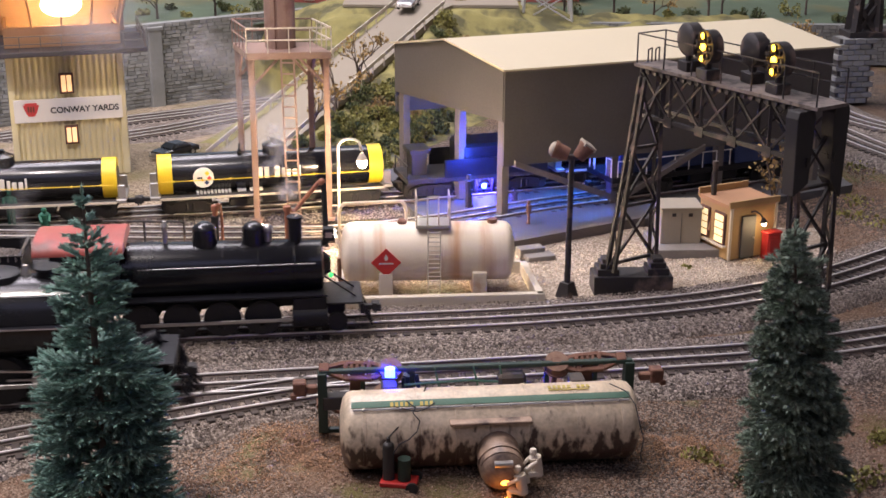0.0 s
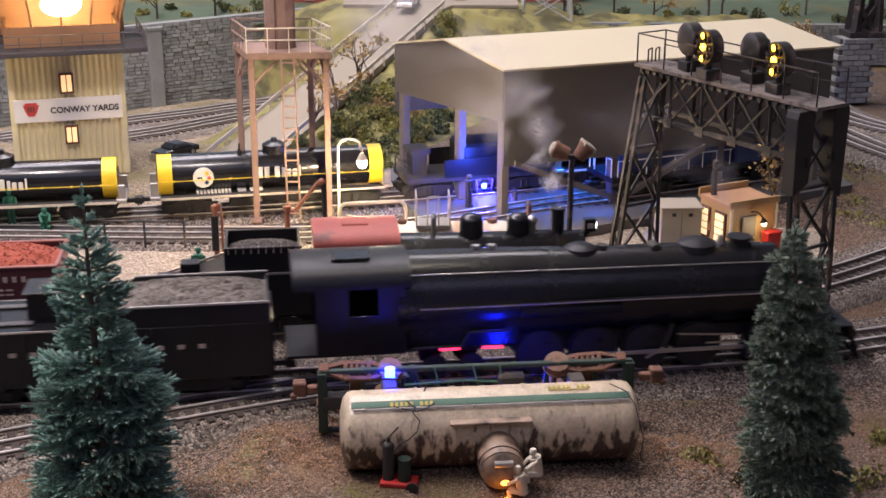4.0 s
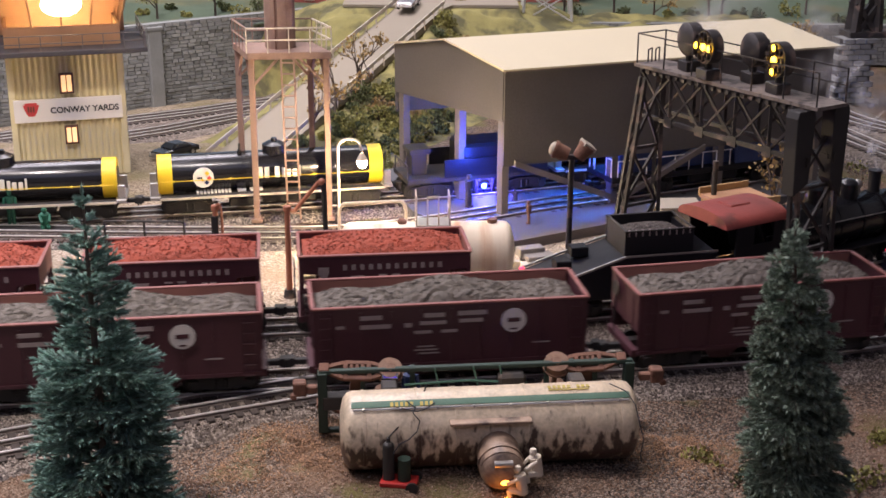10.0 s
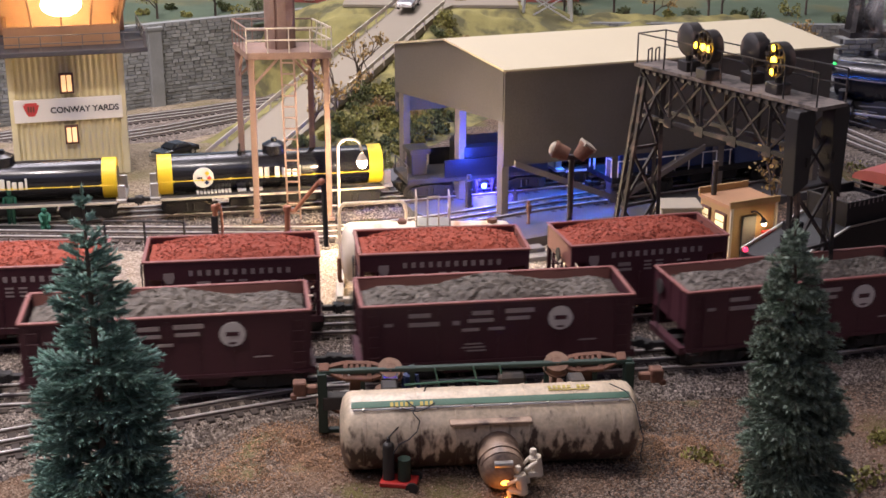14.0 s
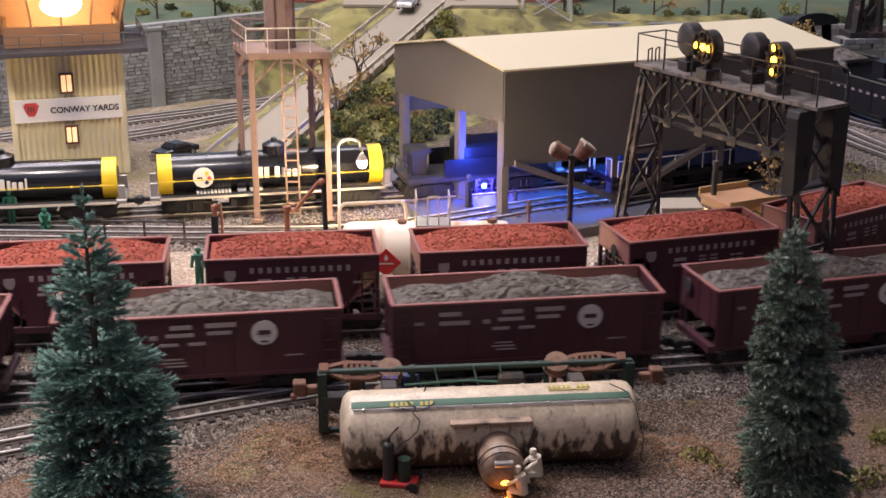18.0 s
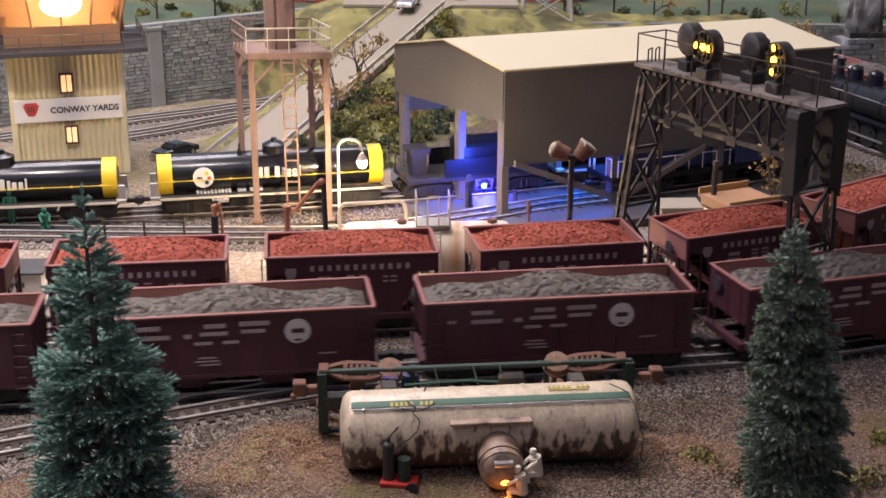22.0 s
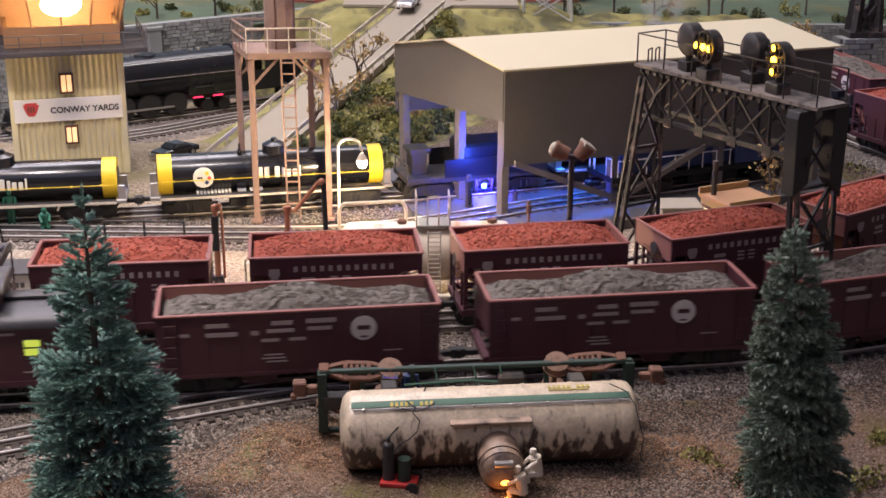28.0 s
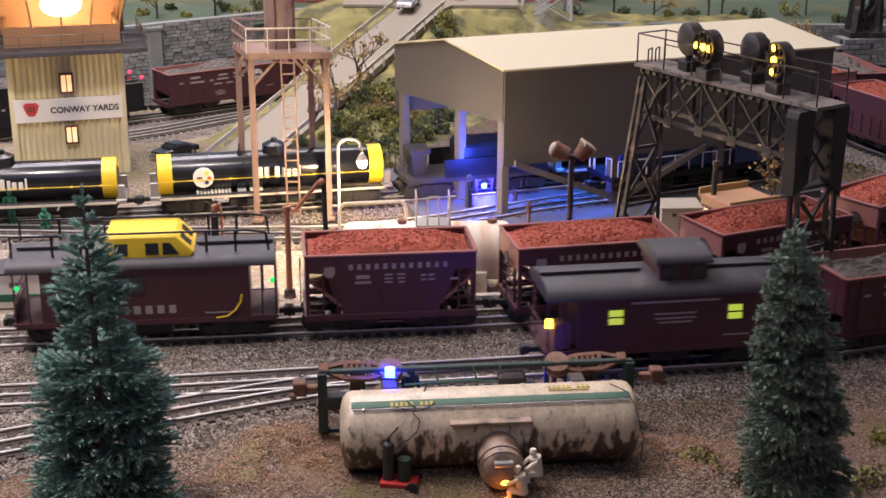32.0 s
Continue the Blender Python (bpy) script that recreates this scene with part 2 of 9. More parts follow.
M = dict(
    dirt=gravel("brown_earth", (0.030, 0.022, 0.017), (0.092, 0.066, 0.050), (0.30, 0.235, 0.18), 0.0012, (0.185, 0.108, 0.060), 9.0, 0.75, (0.14, 0.125, 0.035)),
    sand=gravel("pale_gravel", (0.20, 0.155, 0.115), (0.37, 0.30, 0.225), (0.62, 0.53, 0.42), 0.0013, (0.30, 0.225, 0.15), 14.0, 0.6),
    ballast=gravel("grey_ballast", (0.055, 0.046, 0.040), (0.165, 0.135, 0.115), (0.42, 0.36, 0.30), 0.0014, (0.14, 0.105, 0.08), 12.0, 0.5),
    stone=material("ballast_chips", (0.27, 0.225, 0.19), 0.9, vary=0.3, island=1.3, scale=20),
    dullstone=material("dull_chips", (0.36, 0.28, 0.22), 0.9, vary=0.3, island=0.6, scale=20),
    pebble=material("earth_chips", (0.30, 0.195, 0.135), 0.9, vary=0.3, island=0.7, scale=20),
    backsand=gravel("tan_back_ground", (0.17, 0.125, 0.085), (0.30, 0.235, 0.16), (0.48, 0.40, 0.29), 0.0016, (0.17, 0.145, 0.06), 16.0, 0.7),
    sandchip=material("pale_chips", (0.78, 0.68, 0.55), 0.9, vary=0.3, island=0.45, scale=20),
    tie=material("dark_tie", (0.050, 0.038, 0.031), 0.85, vary=0.5, rand=0.6, scale=90, fine=900),
    rail=material("worn_rail", (0.74, 0.70, 0.66), 0.34, 0.45, vary=0.35, scale=40, fine=500, bump=0.05),
    railside=material("rusty_rail_web", (0.17, 0.135, 0.115), 0.6, 0.3, vary=0.4),
    black=material("black_paint", (0.010, 0.010, 0.013), 0.42, vary=0.5, scale=30, fine=400, bump=0.1, spec=0.30),
    gloss=material("gloss_black", (0.012, 0.012, 0.014), 0.22, vary=0.3, scale=30, bump=0.03),
    boiler=material("boiler_black", (0.010, 0.010, 0.012), 0.24, vary=0.5, scale=25, fine=500, bump=0.1, spec=0.40),
    grime=material("grimy_black", (0.035, 0.031, 0.028), 0.7, vary=0.6, scale=50, wear=(0.09, 0.065, 0.045), wear_amount=0.4),
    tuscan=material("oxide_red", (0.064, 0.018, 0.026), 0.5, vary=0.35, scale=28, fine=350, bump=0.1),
    # the rims' highlight is put into a paler red; inner faces are paler too
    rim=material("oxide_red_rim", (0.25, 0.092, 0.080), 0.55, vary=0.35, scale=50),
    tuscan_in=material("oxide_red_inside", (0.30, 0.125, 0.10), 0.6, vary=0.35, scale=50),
    ore=material("red_ore", (0.30, 0.064, 0.036), 0.85, vary=0.55, scale=160, fine=1530, bump=0.5, island=0.9),
    coal=material("grey_coal", (0.120, 0.102, 0.084), 0.7, vary=0.8, scale=150, fine=1360, bump=0.5, island=1.4),
    coal2=material("brown_coal", (0.13, 0.11, 0.095), 0.75, vary=0.6, scale=150, fine=1360, bump=0.40, island=0.9),
    white=material("white_lettering", (0.62, 0.58, 0.55), 0.6, vary=0.2, scale=80),
    dimwhite=material("faded_lettering", (0.33, 0.27, 0.26), 0.6, vary=0.3, scale=80),
    red_roof=material("red_cab_roof", (0.33, 0.072, 0.058), 0.55, vary=0.45, scale=60, wear=(0.16, 0.05, 0.04), wear_amount=0.4),
    yellow=material("yellow_paint", (0.86, 0.60, 0.03), 0.45, vary=0.12, scale=40),
    oldyellow=material("faded_yellow", (0.45, 0.36, 0.08), 0.6, vary=0.5, scale=200),
    grey_roof=material("sooty_car_roof", (0.050, 0.046, 0.050), 0.5, vary=0.4, scale=40, wear=(0.10, 0.085, 0.08), wear_amount=0.35),
    dark_roof=material("dark_car_roof", (0.060, 0.055, 0.058), 0.6, vary=0.3, scale=40),
    steel=material("bare_steel", (0.45, 0.43, 0.41), 0.4, 0.9, vary=0.3, scale=60),
    truck=material("truck_black", (0.022, 0.020, 0.019), 0.65, vary=0.5, scale=80),
    rust=material("rusty_iron", (0.185, 0.090, 0.058), 0.8, vary=0.5, scale=120, wear=(0.12, 0.055, 0.035), wear_amount=0.6),
    orange=material("orange_coupler", (0.45, 0.17, 0.06), 0.7, vary=0.4, scale=100),
    shed=material("grey_shed_sheet", (0.088, 0.080, 0.076), 0.65, vary=0.4, scale=16, fine=500, bump=0.2),
    shed_roof=material("pale_shed_roof", (0.58, 0.51, 0.35), 0.75, vary=0.12, scale=8, fine=700, bump=0.1),
    shed_post=material("shed_post", (0.135, 0.118, 0.110), 0.7, vary=0.3, scale=40),
    concrete=material("concrete", (0.24, 0.22, 0.205), 0.9, vary=0.25, scale=25, fine=500, bump=0.3),
    floor_paint=material("shed_floor", (0.105, 0.102, 0.105), 0.6, vary=0.45, scale=15, fine=400),
    cream=material("cream_corrugated", (0.74, 0.65, 0.38), 0.6, vary=0.15, scale=30),
    sign=material("white_sign", (0.80, 0.77, 0.72), 0.5, vary=0.06, scale=20),
    signred=material("red_emblem", (0.62, 0.07, 0.07), 0.5, vary=0.08),
    ink=material("black_ink", (0.02, 0.02, 0.025), 0.6, vary=0.1),
    brown_frame=material("brown_frame", (0.13, 0.06, 0.04), 0.6, vary=0.3),
    tower_wood=material("weathered_tower", (0.27, 0.175, 0.135), 0.75, vary=0.35, scale=60, wear=(0.21, 0.12, 0.09), wear_amount=0.45),
    tank_white=material("stained_white_tank", (0.76, 0.66, 0.52), 0.42, vary=0.12, scale=40, wear=(0.55, 0.30, 0.15), wear_amount=0.55, bump=0.1, stretch=(2.4, 0.35, 0.22), soft=0.22),
    kerb=material("cream_kerb", (0.62, 0.55, 0.44), 0.85, vary=0.2, scale=50, wear=(0.42, 0.27, 0.16), wear_amount=0.3, bump=0.3),
    brown_pipe=material("brown_pipe", (0.33, 0.13, 0.075), 0.55, vary=0.3, scale=80),
    # lighter brown patches stand for rust and for highlights on the lit bars
    gantry=material("gantry_black", (0.026, 0.022, 0.021), 0.6, vary=0.5, scale=70, wear=(0.15, 0.105, 0.082), wear_amount=0.50),
    deck=material("gantry_deck", (0.17, 0.14, 0.12), 0.8, vary=0.7, scale=120, wear=(0.06, 0.05, 0.045), wear_amount=0.6),
    hut=material("tan_hut", (0.42, 0.265, 0.115), 0.7, vary=0.15, scale=50),
    hut_roof=material("hut_roof", (0.44, 0.24, 0.125), 0.75, vary=0.2, scale=50),
    grey_door=material("grey_door", (0.12, 0.12, 0.11), 0.6, vary=0.2),
    red_box=material("red_box", (0.55, 0.035, 0.03), 0.45, vary=0.15),
    box_grey=material("pale_grey_box", (0.36, 0.315, 0.245), 0.7, vary=0.15, scale=60),
    # dark patches over dirty white, denser towards the tank's lower side
    old_white=material("dirty_white_tank", (0.56, 0.46, 0.33), 0.33, vary=0.6, scale=105, fine=420, wear=(0.070, 0.042, 0.031), wear_amount=0.76, bump=0.25, stretch=(2.6, 1.2, 1.2), soft=0.13, y_bias=11.0),
    lightrust=material("pale_rust", (0.235, 0.140, 0.092), 0.75, vary=0.5, scale=120, wear=(0.16, 0.08, 0.05), wear_amount=0.55),
    earth_pile=material("loose_earth", (0.30, 0.180, 0.105), 0.95, vary=0.4, island=1.1, scale=20),
    burnt=material("burnt_dome", (0.34, 0.24, 0.17), 0.5, vary=0.5, scale=110, fine=500, wear=(0.07, 0.045, 0.035), wear_amount=0.75, bump=0.3, soft=0.2),
    green=material("dark_green", (0.060, 0.14, 0.095), 0.5, vary=0.4, scale=60),
    deepgreen=material("frame_green", (0.014, 0.034, 0.024), 0.55, vary=0.4, scale=60),
    needle=material("fir_needles", (0.190, 0.315, 0.265), 0.65, vary=0.4, island=1.2, scale=30),
    needle2=material("fir_needles_dull", (0.205, 0.265, 0.200), 0.65, vary=0.4, island=1.2, scale=30),
    bark=material("fir_bark", (0.10, 0.075, 0.06), 0.9, vary=0.4, scale=150),
    leaf=material("olive_foliage", (0.24, 0.225, 0.062), 0.85, vary=0.4, island=1.0, scale=20),
    leaf2=material("dark_foliage", (0.095, 0.110, 0.042), 0.85, vary=0.4, island=1.0, scale=20),
    leaf3=material("autumn_foliage", (0.33, 0.22, 0.08), 0.85, vary=0.4, island=0.8, scale=20),
    grass=material("yellow_green_turf", (0.255, 0.225, 0.080), 0.95, vary=0.6, scale=40, fine=850, bump=0.36, wear=(0.11, 0.10, 0.045), wear_amount=0.75),
    wallstone=material("grey_wall_stone", (0.215, 0.218, 0.205), 0.9, vary=0.35, rand=0.5, island=0.45, scale=40, fine=400, bump=0.4),
    mortar=material("dark_mortar", (0.10, 0.095, 0.09), 0.95, vary=0.3),
    far_turf=material("far_turf", (0.085, 0.115, 0.070), 0.95, vary=0.5, scale=14, fine=510, bump=0.24, wear=(0.13, 0.125, 0.06), wear_amount=0.6),
    road=material("grey_road", (0.285, 0.245, 0.185), 0.9, vary=0.18, scale=14, fine=500, bump=0.2),
    guard=material("guard_rail", (0.60, 0.53, 0.43), 0.6, 0.0, vary=0.3, scale=50),
    silver=material("silver_tower", (0.66, 0.66, 0.65), 0.4, 0.5, vary=0.15),
    carblack=material("black_car_paint", (0.014, 0.014, 0.016), 0.2, vary=0.2),
    carsilver=material("silver_car_paint", (0.45, 0.45, 0.46), 0.25, 0.5, vary=0.1),
    carred=material("red_car_paint", (0.60, 0.02, 0.03), 0.25, vary=0.1),
    glassdark=material("dark_glass", (0.03, 0.035, 0.04), 0.1, vary=0.1),
    rubber=material("rubber", (0.02, 0.02, 0.02), 0.8, vary=0.2),
    figure_green=material("green_overalls", (0.02, 0.12, 0.075), 0.6, vary=0.2),
    figure_pale=material("bone_figure", (0.66, 0.58, 0.46), 0.6, vary=0.15),
    figure_blue=material("blue_overalls", (0.03, 0.05, 0.14), 0.6, vary=0.3),
    figure_dark=material("dark_figure", (0.05, 0.04, 0.04), 0.7, vary=0.4),
    skin=material("tan_figure", (0.50, 0.28, 0.18), 0.6, vary=0.2),
    brick=material("red_brick_building", (0.36, 0.10, 0.075), 0.85, vary=0.3, scale=60),
    lamp_glow=material("lamp_glow", (1, 0.9, 0.7), 0.5, vary=0, bump=0, glow=(1.0, 0.75, 0.42), glow_strength=40),
    window_glow=material("window_glow", (1, 0.8, 0.5), 0.5, vary=0, bump=0, glow=(1.0, 0.55, 0.22), glow_strength=1.0),
    hut_glow=material("hut_window_glow", (1, 0.8, 0.5), 0.5, vary=0, bump=0, glow=(1.0, 0.80, 0.45), glow_strength=0.75),
    amber=material("amber_signal", (1, 0.7, 0.1), 0.5, vary=0, bump=0, glow=(1.0, 0.50, 0.03), glow_strength=14),
    lime=material("lime_window", (0.7, 0.8, 0.2), 0.5, vary=0.1, bump=0, glow=(0.60, 0.75, 0.05), glow_strength=0.6),
    redlight=material("red_marker", (1, 0.05, 0.05), 0.5, vary=0, bump=0, glow=(1.0, 0.03, 0.10), glow_strength=3),
    greenlight=material("green_marker", (0.1, 1, 0.2), 0.5, vary=0, bump=0, glow=(0.02, 0.9, 0.20), glow_strength=0.9),
    headlight=material("headlight", (1, 1, 0.9), 0.5, vary=0, bump=0, glow=(1.0, 0.95, 0.85), glow_strength=10),
    bluelight=material("blue_beacon", (0.3, 0.3, 1), 0.5, vary=0, bump=0, glow=(0.004, 0.010, 1.0), glow_strength=170),
    fire=material("ember_glow", (1, 0.4, 0.1), 0.5, vary=0, bump=0, glow=(1.0, 0.30, 0.04), glow_strength=9),
    # unseen room surfaces, kept pale to bounce fill light onto the layout
    wallpaint=material("room_wall", (0.60, 0.59, 0.60), 0.9, vary=0.1, scale=3),
    plaster=material("room_ceiling", (0.78, 0.77, 0.77), 0.9, vary=0.08, scale=3),
    carpet=material("room_floor", (0.26, 0.25, 0.26), 0.95, vary=0.3, scale=8),
)


# ---- mesh helpers ----
def box(bm, c, s, rot=None):
    r = bmesh.ops.create_cube(bm, size=1.0)
    m = Matrix.Translation(c) @ (rot or Matrix()) @ Matrix.Diagonal((*s, 1))
    bmesh.ops.transform(bm, matrix=m, verts=r["verts"])
    return r["verts"]


def rod(bm, a, b, r, n=8, r2=None, caps=True):
    a, b = Vector(a), Vector(b)
    d = b - a
    g = bmesh.ops.create_cone(bm, cap_ends=caps, segments=n, radius1=r, radius2=r if r2 is None else r2, depth=d.length)
    m = Matrix.Translation((a + b) / 2) @ d.to_track_quat("Z", "Y").to_matrix().to_4x4()
    bmesh.ops.transform(bm, matrix=m, verts=g["verts"])
    return g["verts"]


def bar(bm, a, b, w, h=None):
    """A straight square bar from a to b."""
    a, b = Vector(a), Vector(b)
    d = b - a
    return box(bm, (a + b) / 2, (w, h or w, d.length), d.to_track_quat("Z", "Y").to_matrix().to_4x4())


def pipe(bm, pts, r, n=8):
    for a, b in zip(pts, pts[1:]):
        rod(bm, a, b, r, n)


def ball(bm, c, r, squash=(1, 1, 1), seg=12):
    g = bmesh.ops.create_uvsphere(bm, u_segments=seg, v_segments=max(6, seg // 2 + 2), radius=1)
    bmesh.ops.transform(bm, matrix=Matrix.Translation(c) @ Matrix.Diagonal((r * squash[0], r * squash[1], r * squash[2], 1)), verts=g["verts"])
    return g["verts"]


def prism(bm, outline, y0, y1):
    """A closed outline in x, z drawn out along y."""
    a = [bm.verts.new((x, y0, z)) for x, z in outline]
    b = [bm.verts.new((x, y1, z)) for x, z in outline]
    bm.faces.new(a)
    bm.faces.new(b[::-1])
    n = len(a)
    for i in range(n):
        bm.faces.new((a[i], b[i], b[(i + 1) % n], a[(i + 1) % n]))
    return a + b


def prism_x(bm, outline, x0, x1):
    """A closed outline in y, z drawn out along x."""
    vs = prism(bm, outline, x0, x1)
    for v in vs:
        v.co = Vector((v.co.y, v.co.x, v.co.z))
    return vs


def arch(w, z_side, z_top, t=0.0015, n=10):
    """Outline (y, z) of an arched roof of width w."""
    up = [(w / 2 * math.cos(math.pi * i / n), z_side + (z_top - z_side) * math.sin(math.pi * i / n) ** 0.8) for i in range(n + 1)]
    return up + [(-w / 2, z_side - t), (w / 2, z_side - t)]


def lathe_x(bm, profile, n=28, c=(0, 0)):
    """Rings of (x, radius) round an axis along x at height c[1]."""
    rings = []
    for x, r in profile:
        rings.append([bm.verts.new((x, c[0] + r * math.cos(2 * math.pi * i / n), c[1] + r * math.sin(2 * math.pi * i / n))) for i in range(n)])
    for p, q in zip(rings, rings[1:]):
        for i in range(n):
            bm.faces.new((p[i], p[(i + 1) % n], q[(i + 1) % n], q[i]))
    bm.faces.new(rings[0][::-1])
    bm.faces.new(rings[-1])


def mesh_of(bm, name, mat, smooth=False, bevel=0.0):
    if bevel:
        bmesh.ops.remove_doubles(bm, verts=bm.verts, dist=1e-6)
        bmesh.ops.bevel(bm, geom=[e for e in bm.edges if len(e.link_faces) == 2 and e.calc_face_angle(0) > 0.6], offset=bevel, segments=1, affect="EDGES", clamp_overlap=True)
    bmesh.ops.recalc_face_normals(bm, faces=bm.faces)
    me = bpy.data.meshes.new(name)
    if smooth:
        for f in bm.faces:
            f.smooth = True
        for e in bm.edges:
            if len(e.link_faces) == 2 and e.calc_face_angle(0) > 0.7:
                e.smooth = False
    bm.to_mesh(me)
    bm.free()
    me.materials.append(M[mat])
    return me


def part(name, bm, mat, parent=None, label="", m=None, smooth=False, bevel=0.0):
    ob = new(name, mesh_of(bm, name, mat, smooth, bevel))
    if parent is not None:
        ob.parent = parent
    if m is not None:
        ob.matrix_basis = m
    if label:
        ob["label"] = label
    return ob


def clone(ob, parent, m):
    """Another part on the same mesh."""
    o = new(ob.name.split(".")[0], ob.data)
    o.parent = parent
    o.matrix_basis = m
    return o


def thing(name, m, label, category, group="", kind=""):
    ob = new(name)
    ob.empty_display_size = 0.01
    ob.matrix_basis = m
    return tagged(ob, label, category, group, kind)


def B():
    return bmesh.new()


def boxes(name, mat, parent, rows, bevel=0.0, label=""):
    """Boxes (centre, size): those that touch are one part, the others parts of their own. Returns the first."""
    left, first = list(rows), None
    while left:
        group = [left.pop(0)]
        grown = True
        while grown:
            grown = False
            for r in list(left):
                if any(all(abs(r[0][i] - g[0][i]) <= (r[1][i] + g[1][i]) / 2 + 1e-5 for i in range(3)) for g in group):
                    group.append(r)
                    left.remove(r)
                    grown = True
        bm = B()
        for c, s in group:
            box(bm, c, s)
        ob = part(name, bm, mat, parent, label, bevel=bevel)
        first = first or ob
    return first


def letters(name, text, size, mat, parent, m, depth=0.0002):
    cu = bpy.data.curves.new(name, "FONT")
    cu.offset = size * 0.022
    cu.body, cu.size, cu.extrude, cu.align_x, cu.align_y = text, size, depth, "CENTER", "CENTER"
    tmp = bpy.data.objects.new(name, cu)
    scene.collection.objects.link(tmp)
    me = bpy.data.meshes.new_from_object(tmp.evaluated_get(bpy.context.evaluated_depsgraph_get()))
    bpy.data.objects.remove(tmp)
    me.materials.clear()
    me.materials.append(M[mat])
    ob = new(name, me)
    ob.parent, ob.matrix_basis = parent, m
    return ob


# ---- tracks: smooth lines through points of the plan ----
class Line:
    def __init__(self, pts, origin_x=None, tunnel=None):
        self.tunnel = tunnel
        p = [Vector((*q, 0)) for q in pts]
        p = [2 * p[0] - p[1]] + p + [2 * p[-1] - p[-2]]
        out = []
        for i in range(1, len(p) - 2):
            for k in range(24):
                t = k / 24
                out.append(0.5 * (2 * p[i] + (p[i + 1] - p[i - 1]) * t + (2 * p[i - 1] - 5 * p[i] + 4 * p[i + 1] - p[i + 2]) * t * t + (3 * p[i] - p[i - 1] - 3 * p[i + 1] + p[i + 2]) * t ** 3))
        out.append(p[-2])
        self.xy = np.array([(v.x, v.y) for v in out])
        self.s = np.concatenate([[0], np.cumsum(np.linalg.norm(np.diff(self.xy, axis=0), axis=1))])
        if origin_x is not None:
            # the way is counted from where the front straight passes origin_x
            k = int(np.argmin(np.abs(self.xy[:, 0] - origin_x) + 10 * (self.xy[:, 1] > 1.1)))
            self.s -= np.interp(origin_x, self.xy[k - 1:k + 2, 0], self.s[k - 1:k + 2])

    def at(self, s):
        """The point at s along the line; straight on past its ends."""
        x, y = np.interp(s, self.s, self.xy[:, 0]), np.interp(s, self.s, self.xy[:, 1])
        for end, nxt, over in ((0, 1, min(0, s - self.s[0])), (-1, -2, max(0, s - self.s[-1]))):
            if over:
                d = (self.xy[nxt] - self.xy[end]) / np.linalg.norm(self.xy[nxt] - self.xy[end])
                x, y = self.xy[end] - d * abs(over)
        z = 0
        if self.tunnel:
            # the line dips under the hill and comes out on the low ground behind the yard
            a, b = self.tunnel
            f = max(0, min(1, (s - a) / (b - a)))
            z = -0.052 * f * f * (3 - 2 * f)
        return Vector((x, y, z))

    def pose_of(self, s, half):
        a, b = self.at(s - half), self.at(s + half)
        d = b - a
        return Matrix.Translation((a + b) / 2 + Vector((0, 0, RAIL_TOP))) @ Matrix.Rotation(math.atan2(d.y, d.x), 4, "Z") @ Matrix.Rotation(-math.atan2(d.z, d.xy.length), 4, "Y")


RAIL_TOP = 0.0075
NEAR_LINE = Line([(-0.95, 2.98), (-1.25, 2.95), (-1.40, 2.75), (-1.42, 2.30), (-1.42, 1.70), (-1.38, 1.20), (-1.22, 0.90), (-1.05, 0.795), (-0.9, 0.765), (-0.55, 0.808), (-0.3, 0.838), (-0.173, 0.857), (-0.089, 0.870), (-0.025, 0.879), (0.088, 0.896), (0.171, 0.908), (0.24, 0.921), (0.336, 0.951),
                  (0.54, 1.03), (0.71, 1.16), (0.785, 1.33), (0.735, 1.49), (0.62, 1.555), (0.545, 1.615), (0.505, 1.70), (0.48, 1.87), (0.42, 2.08), (0.27, 2.225), (0.06, 2.268), (-0.10, 2.232), (-0.19, 2.11), (-0.241, 1.996), (-0.290, 1.958), (-0.361, 1.905), (-0.443, 1.855), (-0.526, 1.800), (-0.70, 1.68), (-1.05, 1.45)], -0.0275, (1.62, 1.95))
FAR_LINE = Line([(-1.26, 2.40), (-1.30, 2.10), (-1.30, 1.70), (-1.24, 1.25), (-1.08, 0.955), (-0.9, 0.868), (-0.55, 0.911), (-0.332, 0.939), (-0.207, 0.954), (-0.114, 0.966), (-0.015, 0.978), (0.069, 0.990), (0.166, 1.011), (0.237, 1.034), (0.31, 1.071), (0.398, 1.135),
                 (0.515, 1.235), (0.572, 1.335), (0.538, 1.44), (0.500, 1.525), (0.445, 1.68), (0.34, 1.80), (0.18, 1.90), (0.0, 1.955), (-0.15, 1.960), (-0.24, 1.920), (-0.307, 1.869), (-0.374, 1.805), (-0.440, 1.755), (-0.60, 1.64), (-0.98, 1.42)], -0.036, (1.02, 1.32))
YARD_LINE = Line([(-0.9, 1.205), (-0.412, 1.196), (-0.306, 1.193), (-0.201, 1.193), (-0.096, 1.200), (0.0, 1.236), (0.10, 1.290), (0.22, 1.345), (0.42, 1.43)])
TANK_LINE = Line([(-1.0, 1.14), (-0.422, 1.230), (-0.293, 1.257), (-0.186, 1.277), (-0.048, 1.312), (0.10, 1.36), (0.35, 1.45)])
BRANCH_LINE = Line([(-0.60, 0.61), (-0.40, 0.712), (-0.279, 0.769), (-0.247, 0.784), (-0.168, 0.8225), (-0.095, 0.853), (-0.02, 0.877)])

# ---- room and ground ----
def slab(name, c, s, mat, label, category):
    bm = B()
    box(bm, c, s)
    ob = part(name, bm, mat)
    return tagged(ob, label, category, kind="structure")


